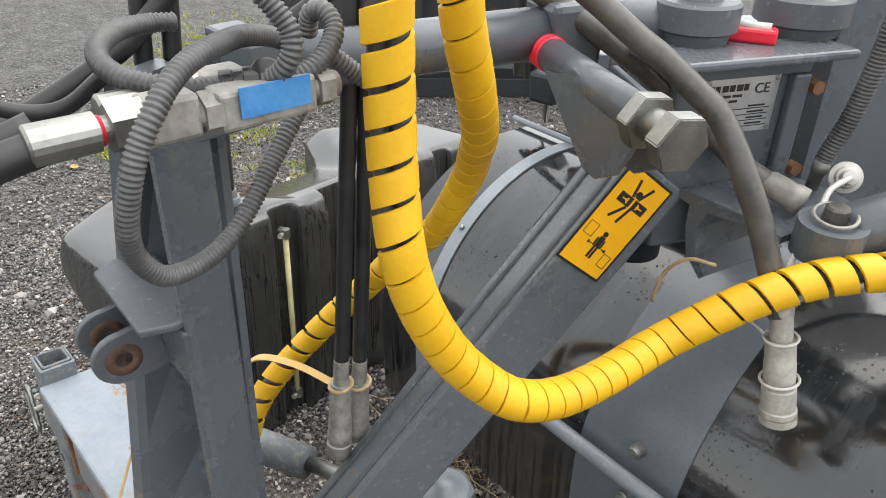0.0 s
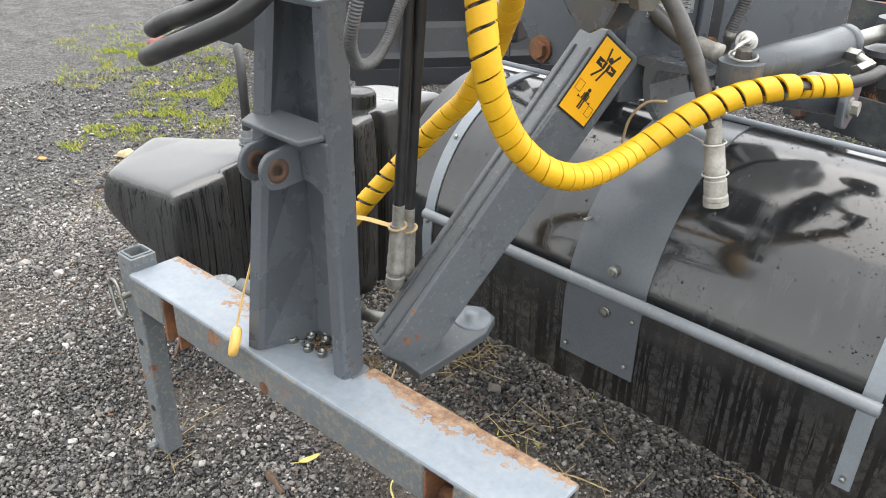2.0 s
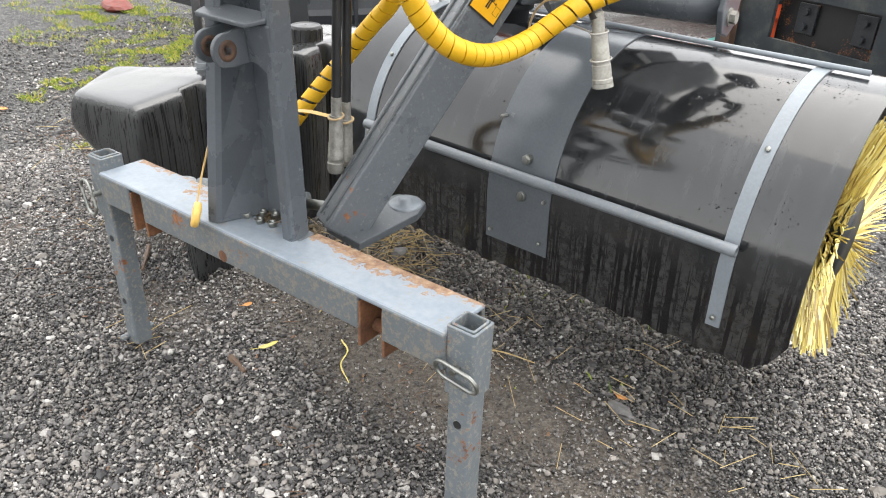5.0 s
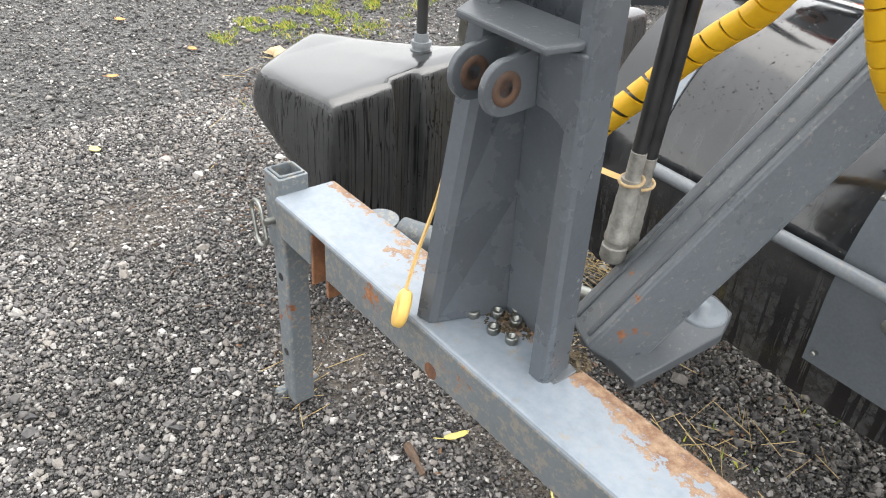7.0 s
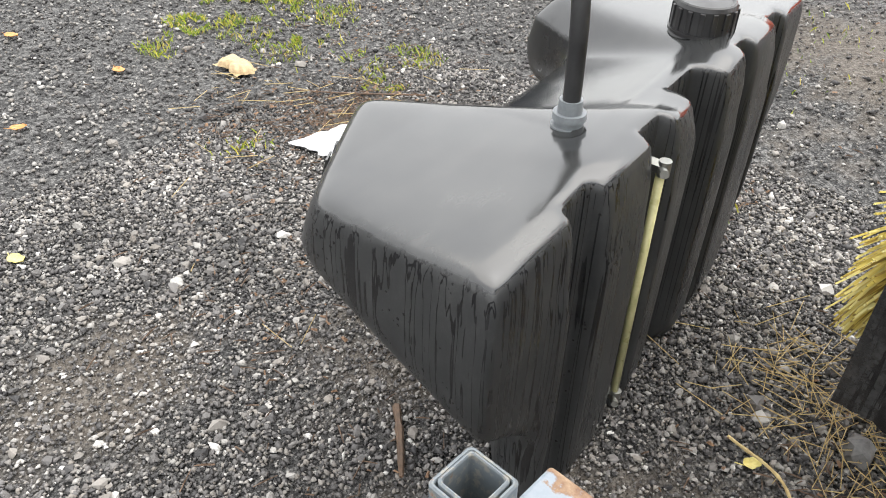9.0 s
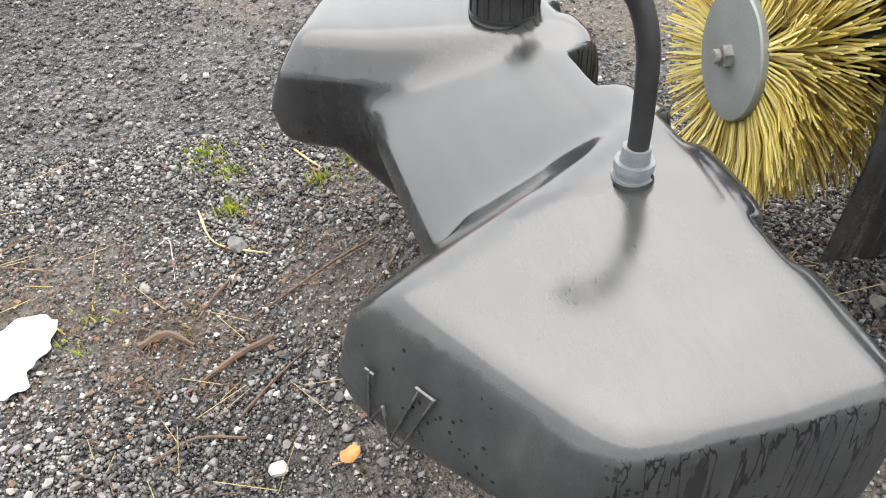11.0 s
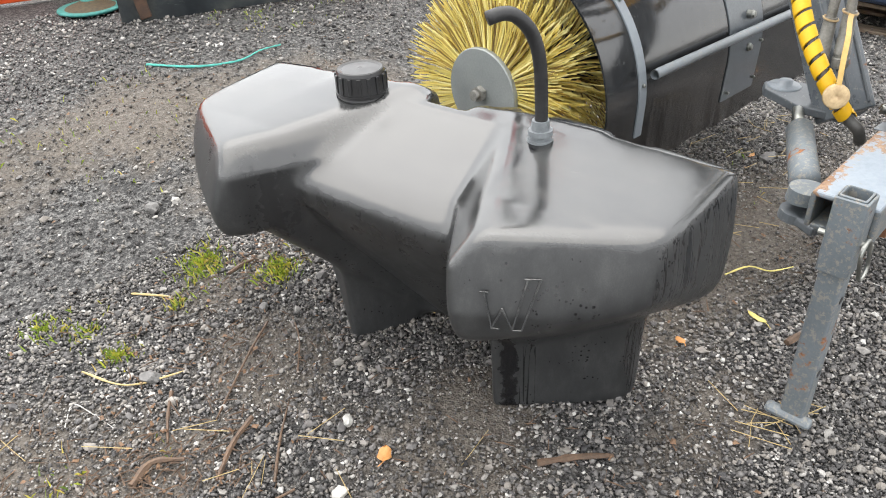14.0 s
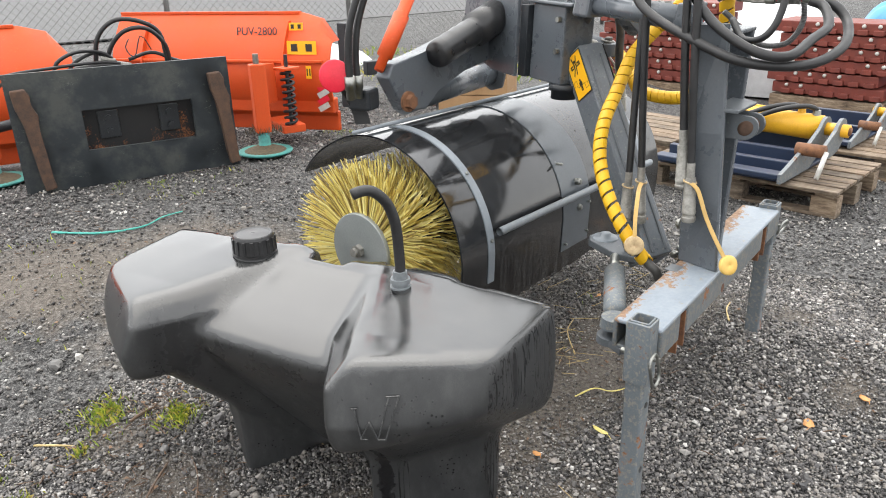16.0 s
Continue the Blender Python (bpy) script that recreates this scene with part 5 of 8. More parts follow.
def make_pivot():
    axis = Vector((0.935, -0.345, -0.055)).normalized()
    nut = Vector((0.3324, 0.4978, 1.2352))
    pivot = thing_part("pivot", sweeper)
    bm = rod(bmesh.new(), nut - axis * 0.205, nut - axis * 0.010, 0.0215, sides=28)
    part("pivot_tube", bm, GREY, pivot, "thick grey pivot tube", True)
    bm = bmesh.new()
    for k in range(3):
        turned(bm, nut - axis * (0.206 + 0.0085 * k), axis, [(-0.0042, 0.0175), (-0.0018, 0.0235), (0.0018, 0.0235), (0.0042, 0.0175)], 24)
    rod(bm, nut - axis * 0.232, nut - axis * 0.200, 0.0178, sides=24)
    part("red_bellows", bm, RED, pivot, "red ribbed rubber bellows", True)
    bm = hexagon(bmesh.new(), nut - axis * 0.010, nut + axis * 0.010, 0.0325)
    bmesh.ops.rotate(bm, cent=nut, matrix=Matrix.Rotation(radians(22), 3, axis), verts=bm.verts[:])
    bmesh.ops.bevel(bm, geom=[e for e in bm.edges], offset=0.0012, segments=2, affect="EDGES")
    part("lock_nut", bm, ZINC, pivot, "large zinc lock nut")
    bm = turned(bmesh.new(), nut + axis * 0.008, axis, [(0.0016 * k, 0.0175 + 0.0016 * (k % 2)) for k in range(22)], 20)
    part("thread", bm, ZINC, pivot, "", True)
    head = nut + axis * 0.040
    bm = hexagon(bmesh.new(), head, head + axis * 0.022, 0.0325)
    bmesh.ops.rotate(bm, cent=nut, matrix=Matrix.Rotation(radians(22), 3, axis), verts=bm.verts[:])
    bmesh.ops.bevel(bm, geom=[e for e in bm.edges], offset=0.0014, segments=2, affect="EDGES")
    part("bolt_head", bm, ZINC, pivot, "large zinc hexagon bolt head")


HEAD_U = Vector((0.395, 0.919, 0)).normalized()
HEAD_N = Vector((HEAD_U.y, -HEAD_U.x, 0))


def on_head(u, out, z):
    """A place on the head: along its flank, out from the edge of its top plate, and up."""
    return Vector((0.318, 0.550, 0)) + HEAD_U * u + HEAD_N * out + Vector((0, 0, z))


def head_box(u0, u1, o0, o1, z0, z1, bevel=0.004):
    m = Matrix((HEAD_U, -HEAD_N, Vector((0, 0, 1)))).transposed().to_4x4()
    m.translation = on_head((u0 + u1) / 2, (o0 + o1) / 2, (z0 + z1) / 2)
    return box(bmesh.new(), (u1 - u0, o1 - o0, z1 - z0), m, bevel)


def make_head():
    head = thing_part("swivel_head", sweeper)
    part("housing", head_box(0.035, 0.222, -0.180, -0.056, 0.985, 1.250, 0.006), GREY, head, "dark grey welded head housing")
    part("rim_plate", head_box(0.030, 0.226, -0.056, -0.046, 1.224, 1.250, 0.002), GREY, head)
    part("corner_strip", head_box(0.200, 0.226, -0.0555, -0.042, 0.99, 1.223, 0.003), GREY, head)
    part("top_plate", head_box(-0.02, 0.250, -0.200, 0.0, 1.251, 1.263, 0.004), HOOD_STEEL, head, "wet grey top plate")
    for x, y, r in ((0.258, 0.656, 0.052), (0.322, 0.803, 0.060)):
        bm = turned(bmesh.new(), (x, y, 1.263), (0, 0, 1), [(0, r * 0.8), (0.012, r * 0.85), (0.016, r), (0.046, r), (0.050, r * 0.93), (0.050, r * 0.55), (0.058, r * 0.5), (0.060, r * 0.3), (0.085, r * 0.28), (0.087, 0.0)], 32)
        smooth_by_angle(part("link_eye", bm, GREY_WORN, head, "wet round link eye with greasy washer"))
        part("link_nut", hexagon(bmesh.new(), (x, y, 1.328), (x, y, 1.355), 0.024), RUSTY, head, "rusty castle nut")
    bm = box(bmesh.new(), (0.062, 0.026, 0.018), pose(0.308, 0.706, 1.272, 0, 0, 25), 0.004)
    level = part("spirit_level", bm, RED, head, "small red spirit level")
    part("vial", rod(bmesh.new(), (0.288, 0.697, 1.2815), (0.328, 0.7155, 1.2815), 0.006, sides=12), WHITE_PLASTIC, level, "clear bubble vial", True)
    # type plate
    plate = part("type_plate", head_box(0.074, 0.187, -0.0558, -0.0540, 1.148, 1.222, 0.0), PLATE_ALU, head, "aluminium type plate with dark print")

    def print_bar(name, u, z, w, h):
        part(name, head_box(u, u + w, -0.0540, -0.0533, z - h / 2, z + h / 2, 0.0), PRINT, plate)
    for k, w in enumerate((0.009, 0.007, 0.009, 0.008, 0.009, 0.007)):
        print_bar("printed_name", 0.079 + 0.0108 * k, 1.209, w, 0.0085)
    for z, w in ((1.1985, 0.052), (1.1915, 0.046)):
        for k in range(3):
            print_bar("printed_line", 0.083 + k * w / 3, z, w / 3 - 0.003, 0.0034)
    for z in (1.180, 1.172, 1.164, 1.156):
        print_bar("printed_line", 0.081, z, 0.098, 0.0011)
        print_bar("stamped_figure", 0.145, z + 0.0035, 0.026, 0.0022)
    txt = bpy.data.curves.new("ce_mark", "FONT")
    txt.body, txt.size, txt.extrude = "CE", 0.019, 0.0003
    ob = new("ce_mark", txt)
    at = Matrix((HEAD_U, Vector((0, 0, 1)), HEAD_N)).transposed().to_4x4()
    at.translation = on_head(0.150, -0.0534, 1.200)
    ob.matrix_world = at
    mesh = bpy.data.meshes.new_from_object(ob)
    mesh.transform(at)
    bpy.data.objects.remove(ob)
    link_mesh("ce_mark", mesh, PRINT, plate, "printed CE mark")
    for u in (0.079, 0.182):
        for z in (1.152, 1.218):
            part("plate_rivet", turned(bmesh.new(), on_head(u, -0.0542, z), HEAD_N, [(0, 0.0035), (0.0015, 0.003), (0.002, 0.0)], 10), ZINC, plate)
    # sloping side plates of the carrier frame
    for out in (-0.075, -0.215):
        outline = [on_head(u, out, z) for u, z in ((0.268, 0.985), (0.268, 1.345), (0.560, 1.345), (0.640, 1.220), (0.650, 1.060), (0.430, 0.990))]
        part("side_plate", prism(bmesh.new(), outline, (0, 0, 0), HEAD_N * 0.014, 0.003), GREY, head, "grey sloping side plate")
    for u, z in ((0.236, 1.205), (0.236, 1.09)):
        part("housing_bolt", hexagon(bmesh.new(), on_head(u, -0.05, z), on_head(u, -0.036, z), 0.010), RUSTY, head, "rusty bolt")
    # added black sheet: the shade of the gap beside the housing, as colour
    part("gap_plate", head_box(0.224, 0.268, -0.20, -0.055, 0.99, 1.24, 0.002), BLACK_STEEL, head, "black sheet standing in for the shaded gap")
    bm = turned(bmesh.new(), on_head(0.06, -0.14, 0.985), (0, 0, -1), [(0, 0.055), (0.02, 0.055), (0.022, 0.045), (0.05, 0.045), (0.052, 0.0)], 28)
    part("swivel_boss", bm, BLACK_STEEL, head, "black greasy swivel boss", True)
    for u, z in ((0.00, 1.205), (0.00, 1.10)):
        part("housing_bolt", hexagon(bmesh.new(), on_head(u + 0.06, -0.179, z), on_head(u + 0.06, -0.195, z), 0.010), ZINC, head, "zinc bolt")
    # top link from the mast to the head
    bm = rod(bmesh.new(), (-0.045, 0.245, 1.255), (0.105, 0.600, 1.262), 0.034, sides=26)
    link = part("top_link", bm, GREY, sweeper, "thick grey top link tube with raindrops", True)
    part("link_socket", box(bmesh.new(), (0.075, 0.085, 0.085), frame_of((0.33, 0.94, 0), None, (0, 0, 1), (0.110, 0.625, 1.262)), 0.010), GREY, link, "grey square link socket")
    part("link_tail", rod(bmesh.new(), (0.120, 0.650, 1.266), (0.228, 0.745, 1.277), 0.030, sides=24), GREY, link, "", True)
    part("link_bracket", boxes(((-0.090, 0.215, 1.215), (0.015, 0.262, 1.300)), bevel=0.006), GREY, link)
    # front stay with the bent saddle bracket
    line = [(0.296, 1.076), (0.311, 1.078), (0.400, 1.074), (0.440, 1.066), (0.440, 1.056), (0.400, 1.062), (0.341, 1.058), (0.329, 1.028), (0.336, 0.993), (0.356, 0.968), (0.349, 0.960), (0.323, 0.988), (0.314, 1.028), (0.314, 1.060), (0.296, 1.064)]
    bm = prism(bmesh.new(), [(x, 0.628, z) for x, z in line], (0, 0, 0), (0.03, 0.16, 0.0), 0.0)
    part("saddle_bracket", bm, GREY, head, "bent grey bracket plate")


def make_swing_cylinder():
    a, b = Vector((0.474, 0.716, 1.066)), Vector((0.576, 0.978, 1.084))
    d = (b - a).normalized()
    cyl = thing_part("swing_cylinder", sweeper)
    part("barrel", rod(bmesh.new(), a + d * 0.02, b, 0.036, sides=30), GREY, cyl, "wet grey hydraulic cylinder barrel", True)
    part("gland", turned(bmesh.new(), b - d * 0.01, d, [(0, 0.0365), (0.018, 0.0375), (0.024, 0.030), (0.026, 0.0)], 30), GREY, cyl, "", True)
    part("rod", rod(bmesh.new(), b, b + d * 0.150, 0.017, sides=20), ZINC, cyl, "bright chromed rod", True)
    part("rod_eye", lug(bmesh.new(), b + d * 0.160, (0, 0, 1), 0.036, 0.045), GREY_WORN, cyl, "grey rod eye")
    part("eye_tab", lug(bmesh.new(), b + d * 0.155 + Vector((0, 0, -0.045)), (0, 0, 1), 0.042, 0.012), GREY_WORN, cyl)
    bm = hexagon(bmesh.new(), b + d * 0.160 + Vector((0, 0, 0.02)), b + d * 0.160 + Vector((0, 0, 0.038)), 0.020)
    part("eye_nut", bm, RUSTY, cyl, "rusty nut")
    part("base_eye", lug(bmesh.new(), a, (0, 0, 1), 0.040, 0.046), GREY, cyl, "greasy grey base eye")
    bm = turned(bmesh.new(), a + Vector((0, 0, 0.024)), (0, 0, 1), [(-0.01, 0.0155), (0.018, 0.0145), (0.021, 0.012), (0.021, 0.0)], 8)
    part("base_pin", bm, PIN_STEEL, cyl, "dark greasy steel base pin")
    bm = torus(bmesh.new(), pose(a.x, a.y, a.z + 0.032, 8, 4, 0), 0.0245, 0.0024, 28, 8)
    part("snap_ring", bm, STEEL, cyl, "wire snap ring")
    p = b - d * 0.030 + Vector((0.030, -0.012, -0.006))
    bm = hexagon(bmesh.new(), p, p + Vector((0.026, -0.010, 0.0)), 0.014)
    rod(bm, p + Vector((0.020, -0.008, 0.0)), p + Vector((0.048, -0.020, -0.010)), 0.010)
    hexagon(bm, p + Vector((0.046, -0.012, -0.010)), p + Vector((0.034, -0.060, -0.014)), 0.012)
    part("banjo_fitting", bm, ZINC, cyl, "zinc elbow fitting")
    # lower arm tube along the cover
    arm = thing_part("linkage_arm", sweeper)
    part("cross_tube", rod(bmesh.new(), (-0.110, 1.085, 0.928), (0.530, 1.160, 0.930), 0.045, sides=28), GREY, arm, "grey cross tube above the cover", True)
    part("end_flange", turned(bmesh.new(), (-0.124, 1.083, 0.928), (1, 0.11, 0), [(0, 0.0), (0, 0.047), (0.018, 0.047), (0.018, 0.0)], 28), GREY_WORN, arm)
    outline = [(0.530, 1.095, 0.878), (0.530, 1.080, 0.935), (0.530, 1.105, 0.985), (0.530, 1.190, 1.000), (0.530, 1.215, 0.960), (0.530, 1.190, 0.885), (0.530, 1.145, 0.862)]
    part("end_plate", prism(bmesh.new(), outline, (0, 0, 0), (0.016, 0, 0), 0.004), GREY, arm, "dark grey rounded end plate")
    for x, y, z in ((-0.124, 1.083, 0.928), (0.548, 1.135, 0.915)):
        s = -1 if x < 0 else 1
        bm = hexagon(bmesh.new(), (x, y, z), (x + 0.018 * s, y, z), 0.017)
        rod(bm, (x - 0.002 * s, y, z), (x + 0.003 * s, y, z), 0.023)
        part("end_bolt", bm, STEEL, arm, "dull end bolt with washer")
    outline = [(-0.215, 1.0, 0.915), (-0.295, 1.0, 1.035), (-0.270, 1.0, 1.075), (-0.117, 1.0, 1.095), (0.060, 1.0, 1.130), (0.330, 1.0, 1.190), (0.330, 1.0, 1.030), (0.120, 1.0, 1.010), (-0.030, 1.0, 0.965), (-0.100, 1.0, 0.905)]
    part("swing_arm", prism(bmesh.new(), outline, (0, 0, 0), (0, 0.055, 0), 0.006), GREY, arm, "dark grey profiled swing arm")
    bm = hexagon(bmesh.new(), (-0.205, 1.000, 0.948), (-0.205, 0.972, 0.948), 0.024)
    rod(bm, (-0.205, 1.000, 0.948), (-0.205, 0.990, 0.948), 0.034)
    part("pivot_bolt", bm, RUSTY, arm, "rusty pivot bolt")
    bm = turned(bmesh.new(), (-0.090, 0.965, 1.085), (0.95, 0.0, 0.25), [(0, 0.040)] + [(0.01 + 0.026 * k, 0.046 + 0.003 * (k % 2)) for k in range(9)] + [(0.24, 0.048), (0.245, 0.060), (0.380, 0.060), (0.385, 0.045), (0.390, 0.0)], 28)
    part("dust_boot", bm, BLACK_PLASTIC, arm, "ribbed black cylinder boot", True)
    bm = turned(bmesh.new(), (0.290, 0.963, 1.1855), (0.95, 0.0, 0.25), [(0, 0.040), (0.004, 0.040), (0.004, 0.0)], 28)
    part("boot_label", bm, SIGN_YELLOW, arm, "round yellow label on the boot")
    bm = turned(bmesh.new(), (-0.305, 1.030, 1.060), (0.62, 0.0, 0.78), [(0, 0.016), (0.05, 0.016), (0.052, 0.026), (0.20, 0.026), (0.202, 0.020), (0.30, 0.020), (0.30, 0.0)], 24)
    part("orange_strut", bm, ORANGE, arm, "orange gas strut", True)
    # motor with its hoses
    bm = box(bmesh.new(), (0.07, 0.08, 0.07), pose(-0.350, 1.06, 0.975, 0, 0, 10), 0.010)
    motor = part("motor_block", bm, BLACK_STEEL, arm, "dark motor valve block")
    for dx in (-0.035, 0.0):
        bm = turned(bmesh.new(), (-0.395 + dx, 1.04, 0.985), (0, 0, 1), [(0, 0.014), (0.03, 0.014), (0.03, 0.017), (0.07, 0.017), (0.07, 0.012)], 16)
        part("motor_fitting", bm, ZINC, motor, "zinc hose fitting", True)
        hose("motor_hose", [(-0.395 + dx, 1.04, 1.04), (-0.397 + dx, 1.04, 1.12), (-0.385 + dx, 1.03, 1.22), (-0.34 + dx, 1.0, 1.36)], 0.011, HOSE, motor, "black hose", 12)


def coupler(a, axis, parent, r=0.019, long=0.14, label="dull steel quick coupler", mat=STEEL):
    rows = [(-0.045, r * 0.55), (-0.042, r * 0.72), (0.0, r * 0.72), (0.0, r * 0.95), (0.030, r * 0.98), (0.032, r * 1.02), (0.065, r * 1.02), (0.067, r * 1.10), (0.095, r * 1.12), (0.097, r * 1.2), (0.104, r * 1.2), (0.106, r * 1.1), (0.113, r * 1.1), (0.115, r * 1.22), (long - 0.005, r * 1.22), (long, r * 1.05), (long, r * 0.6)]
    return smooth_by_angle(part("quick_coupler", turned(bmesh.new(), a, axis, rows, 24), mat, parent, label))


def make_hoses():
    lines = thing_part("hose_set", sweeper)
    # spiral wrapped pressure hoses
    front = [(0.268, 0.165, 1.450), (0.268, 0.165, 1.392), (0.270, 0.164, 1.300), (0.280, 0.159, 1.225), (0.296, 0.155, 1.155), (0.306, 0.168, 1.095), (0.322, 0.194, 1.035), (0.345, 0.225, 0.993), (0.367, 0.255, 0.970), (0.379, 0.310, 0.952), (0.385, 0.380, 0.946), (0.394, 0.460, 0.955), (0.422, 0.503, 0.985), (0.460, 0.547, 1.021), (0.504, 0.602, 1.048), (0.552, 0.653, 1.061), (0.592, 0.705, 1.061)]
    for k, (dx, dy) in enumerate(((-0.006, -0.006), (0.006, 0.006))):
        hose("pressure_hose", [(x + dx, y + dy, z) for x, y, z in front], 0.0095, HOSE_SHEEN, lines, "black hose inside the yellow wrap", 12)
    spiral_wrap("spiral_wrap", front[1:-1] + [(0.573, 0.680, 1.062)], 0.0190, lines, ((0.0, 0.037), (0.22, 0.034), (0.36, 0.0255), (0.52, 0.0235), (0.66, 0.027), (0.80, 0.033), (1.0, 0.038)), 0.030, 0.0036, "bright yellow spiral hose guard")
    spiral_wrap("spiral_wrap", [(0.578, 0.687, 1.061), (0.600, 0.716, 1.060), (0.640, 0.752, 1.063)], 0.0160, lines, ((0.0, 0.026), (1.0, 0.026)), 0.023, 0.004, "bright yellow spiral hose guard")
    hose("pressure_hose", [(0.595, 0.726, 1.057), (0.630, 0.755, 1.062), (0.655, 0.810, 1.066), (0.664, 0.860, 1.071)], 0.0115, HOSE, lines, "black hose end with elbow", 12)
    hose("thin_wire", [(0.300, 0.640, 0.905), (0.310, 0.640, 0.960), (0.340, 0.640, 1.000), (0.380, 0.640, 1.010)], 0.0028, DIRTY_CAP, lines, "brown thin wire", 6)
    # conduit down the head
    hose("conduit", [(0.425, 0.86, 1.420), (0.428, 0.85, 1.300), (0.420, 0.845, 1.190), (0.405, 0.835, 1.110)], 0.0125, CONDUIT, lines, "black corrugated cable conduit", 14, 0.01, 0.0015, 0.0050)
    part("cable_gland", turned(bmesh.new(), (0.405, 0.835, 1.112), (-0.1, 0, -1), [(0, 0.011), (0.02, 0.011), (0.02, 0.009), (0.045, 0.009)], 14), STEEL, lines, "brass cable gland", True)
    # fittings and valve on the mast head
    valve = thing_part("valve", sweeper)
    d = Vector((0.0, 1.0, 0.0))
    c = Vector((0.203, 0.105, 1.335))
    part("valve_body", box(bmesh.new(), (0.085, 0.030, 0.032), frame_of(d, None, (0, 0, 1), c), 0.004), STEEL, valve, "zinc valve body")
    part("valve_label", box(bmesh.new(), (0.062, 0.0015, 0.024), frame_of(d, None, (0, 0, 1), c + Vector((0.0165, 0.004, 0.006)))), BLUE, valve, "scratched blue label")
    for y in (0.052, 0.152):
        part("end_nut", hexagon(bmesh.new(), (c.x, y, c.z), (c.x, y + 0.014, c.z), 0.017), STEEL, valve, "dull steel end nut")
        part("end_nipple", rod(bmesh.new(), (c.x, y - 0.008, c.z), (c.x, y + 0.022, c.z), 0.011, sides=14), STEEL, valve, "", True)
    for dx, dy in ((0.0, 0.0), (-0.034, 0.058)):
        a = Vector((0.198 + dx, dy, 1.337))
        part("valve_block", box(bmesh.new(), (0.040, 0.032, 0.034), frame_of(d, None, (0, 0, 1), a + d * 0.030), 0.004), STEEL, valve, "dull steel manifold block")
        part("hex_adapter", hexagon(bmesh.new(), a - d * 0.014, a + d * 0.012, 0.0185), ZINC, valve, "zinc hexagon adapter")
        bm = turned(bmesh.new(), a - d * 0.012, -d, [(0, 0.010), (0.010, 0.010), (0.010, 0.0145), (0.054, 0.0150), (0.056, 0.0125), (0.056, 0.0)], 20)
        part("crimp_sleeve", bm, ZINC, valve, "bright crimped hose sleeve")
        part("red_seal", torus(bmesh.new(), frame_of((1, 0, 0), None, d, a - d * 0.019), 0.0100, 0.0013, 20, 6), RED, valve, "thin red seal ring")
    hose("loop_hose", [(0.229, -0.100, 1.303), (0.228, -0.145, 1.293), (0.200, -0.195, 1.252), (0.075, -0.224, 1.201), (-0.054, -0.174, 1.165), (-0.135, -0.047, 1.170), (-0.125, 0.087, 1.209), (-0.081, 0.246, 1.268), (-0.045, 0.320, 1.330), (-0.030, 0.350, 1.430)], 0.0130, HOSE, lines, "thick black hydraulic hose loop", 14)
    hose("loop_hose", [(0.189, -0.094, 1.303), (0.180, -0.135, 1.288), (0.100, -0.172, 1.248), (0.006, -0.162, 1.222), (-0.096, -0.143, 1.190), (-0.133, -0.080, 1.195), (-0.131, 0.002, 1.230), (-0.110, 0.080, 1.280), (-0.090, 0.140, 1.350), (-0.080, 0.170, 1.440)], 0.0130, HOSE, lines, "thick black hydraulic hose loop", 14)
    hose("loop_hose", [(-0.060, -0.100, 1.440), (-0.100, -0.105, 1.300), (-0.115, -0.080, 1.235), (-0.090, -0.020, 1.222), (-0.050, 0.030, 1.265)], 0.0090, HOSE, lines, "thin black hydraulic hose", 12)
    # steering ram behind the beam
    ram = thing_part("steering_ram", sweeper)
    a, b = Vector((-0.452, 0.118, 0.500)), Vector((0.085, 0.362, 0.490))
    d = (b - a).normalized()
    part("ram_lug", lug(bmesh.new(), a, (0, 0, 1), 0.038, 0.030), LEG, ram, "pale worn ram lug")
    part("ram_barrel", rod(bmesh.new(), a + d * 0.05, a + d * 0.36, 0.032, sides=26), LEG, ram, "scuffed grey ram barrel", True)
    part("ram_rod", rod(bmesh.new(), a + d * 0.36, b, 0.0145, sides=18), ZINC, ram, "bright ram rod", True)
    part("ram_eye", lug(bmesh.new(), b, (0, 0, 1), 0.036, 0.028), LEG, ram)
    bm = lug(bmesh.new(), a + Vector((0, 0, -0.05)), (0, 0, 1), 0.040, 0.020)
    box(bm, (0.10, 0.07, 0.020), pose(a.x - 0.01, a.y - 0.03, a.z - 0.05, 0, 0, 60), 0.004)
    part("ram_bracket", bm, GREY_WORN, ram, "worn bracket lug")


make_pivot()
make_head()
make_swing_cylinder()
make_hoses()

# shears the frame above the beam square to it, fitted to the camera's views
SQUARE = Matrix(((0.990, -0.027, 0.058, -0.029), (-0.005, 0.985, -0.104, 0.062), (-0.001, 0.021, 0.996, -0.002), (0, 0, 0, 1)))


VALVE_SHIFT = Matrix.Translation((0.033, -0.042, -0.032))


def square_up(ob):
    kind = ob.name.split(".")[0]
    if ob.type == "MESH" and kind not in ("loop_hose", "spiral_wrap", "pressure_hose"):
        ob.data.transform(SQUARE)
    for child in ob.children:
        square_up(child)


for child in sweeper.children:
    if child.name.split(".")[0] in ("mast", "clevis", "pivot", "swing_cylinder", "hose_set", "steering_ram", "boom", "warning_sign", "top_link"):
        square_up(child)
    if child.name == "valve":
        child.matrix_basis = VALVE_SHIFT

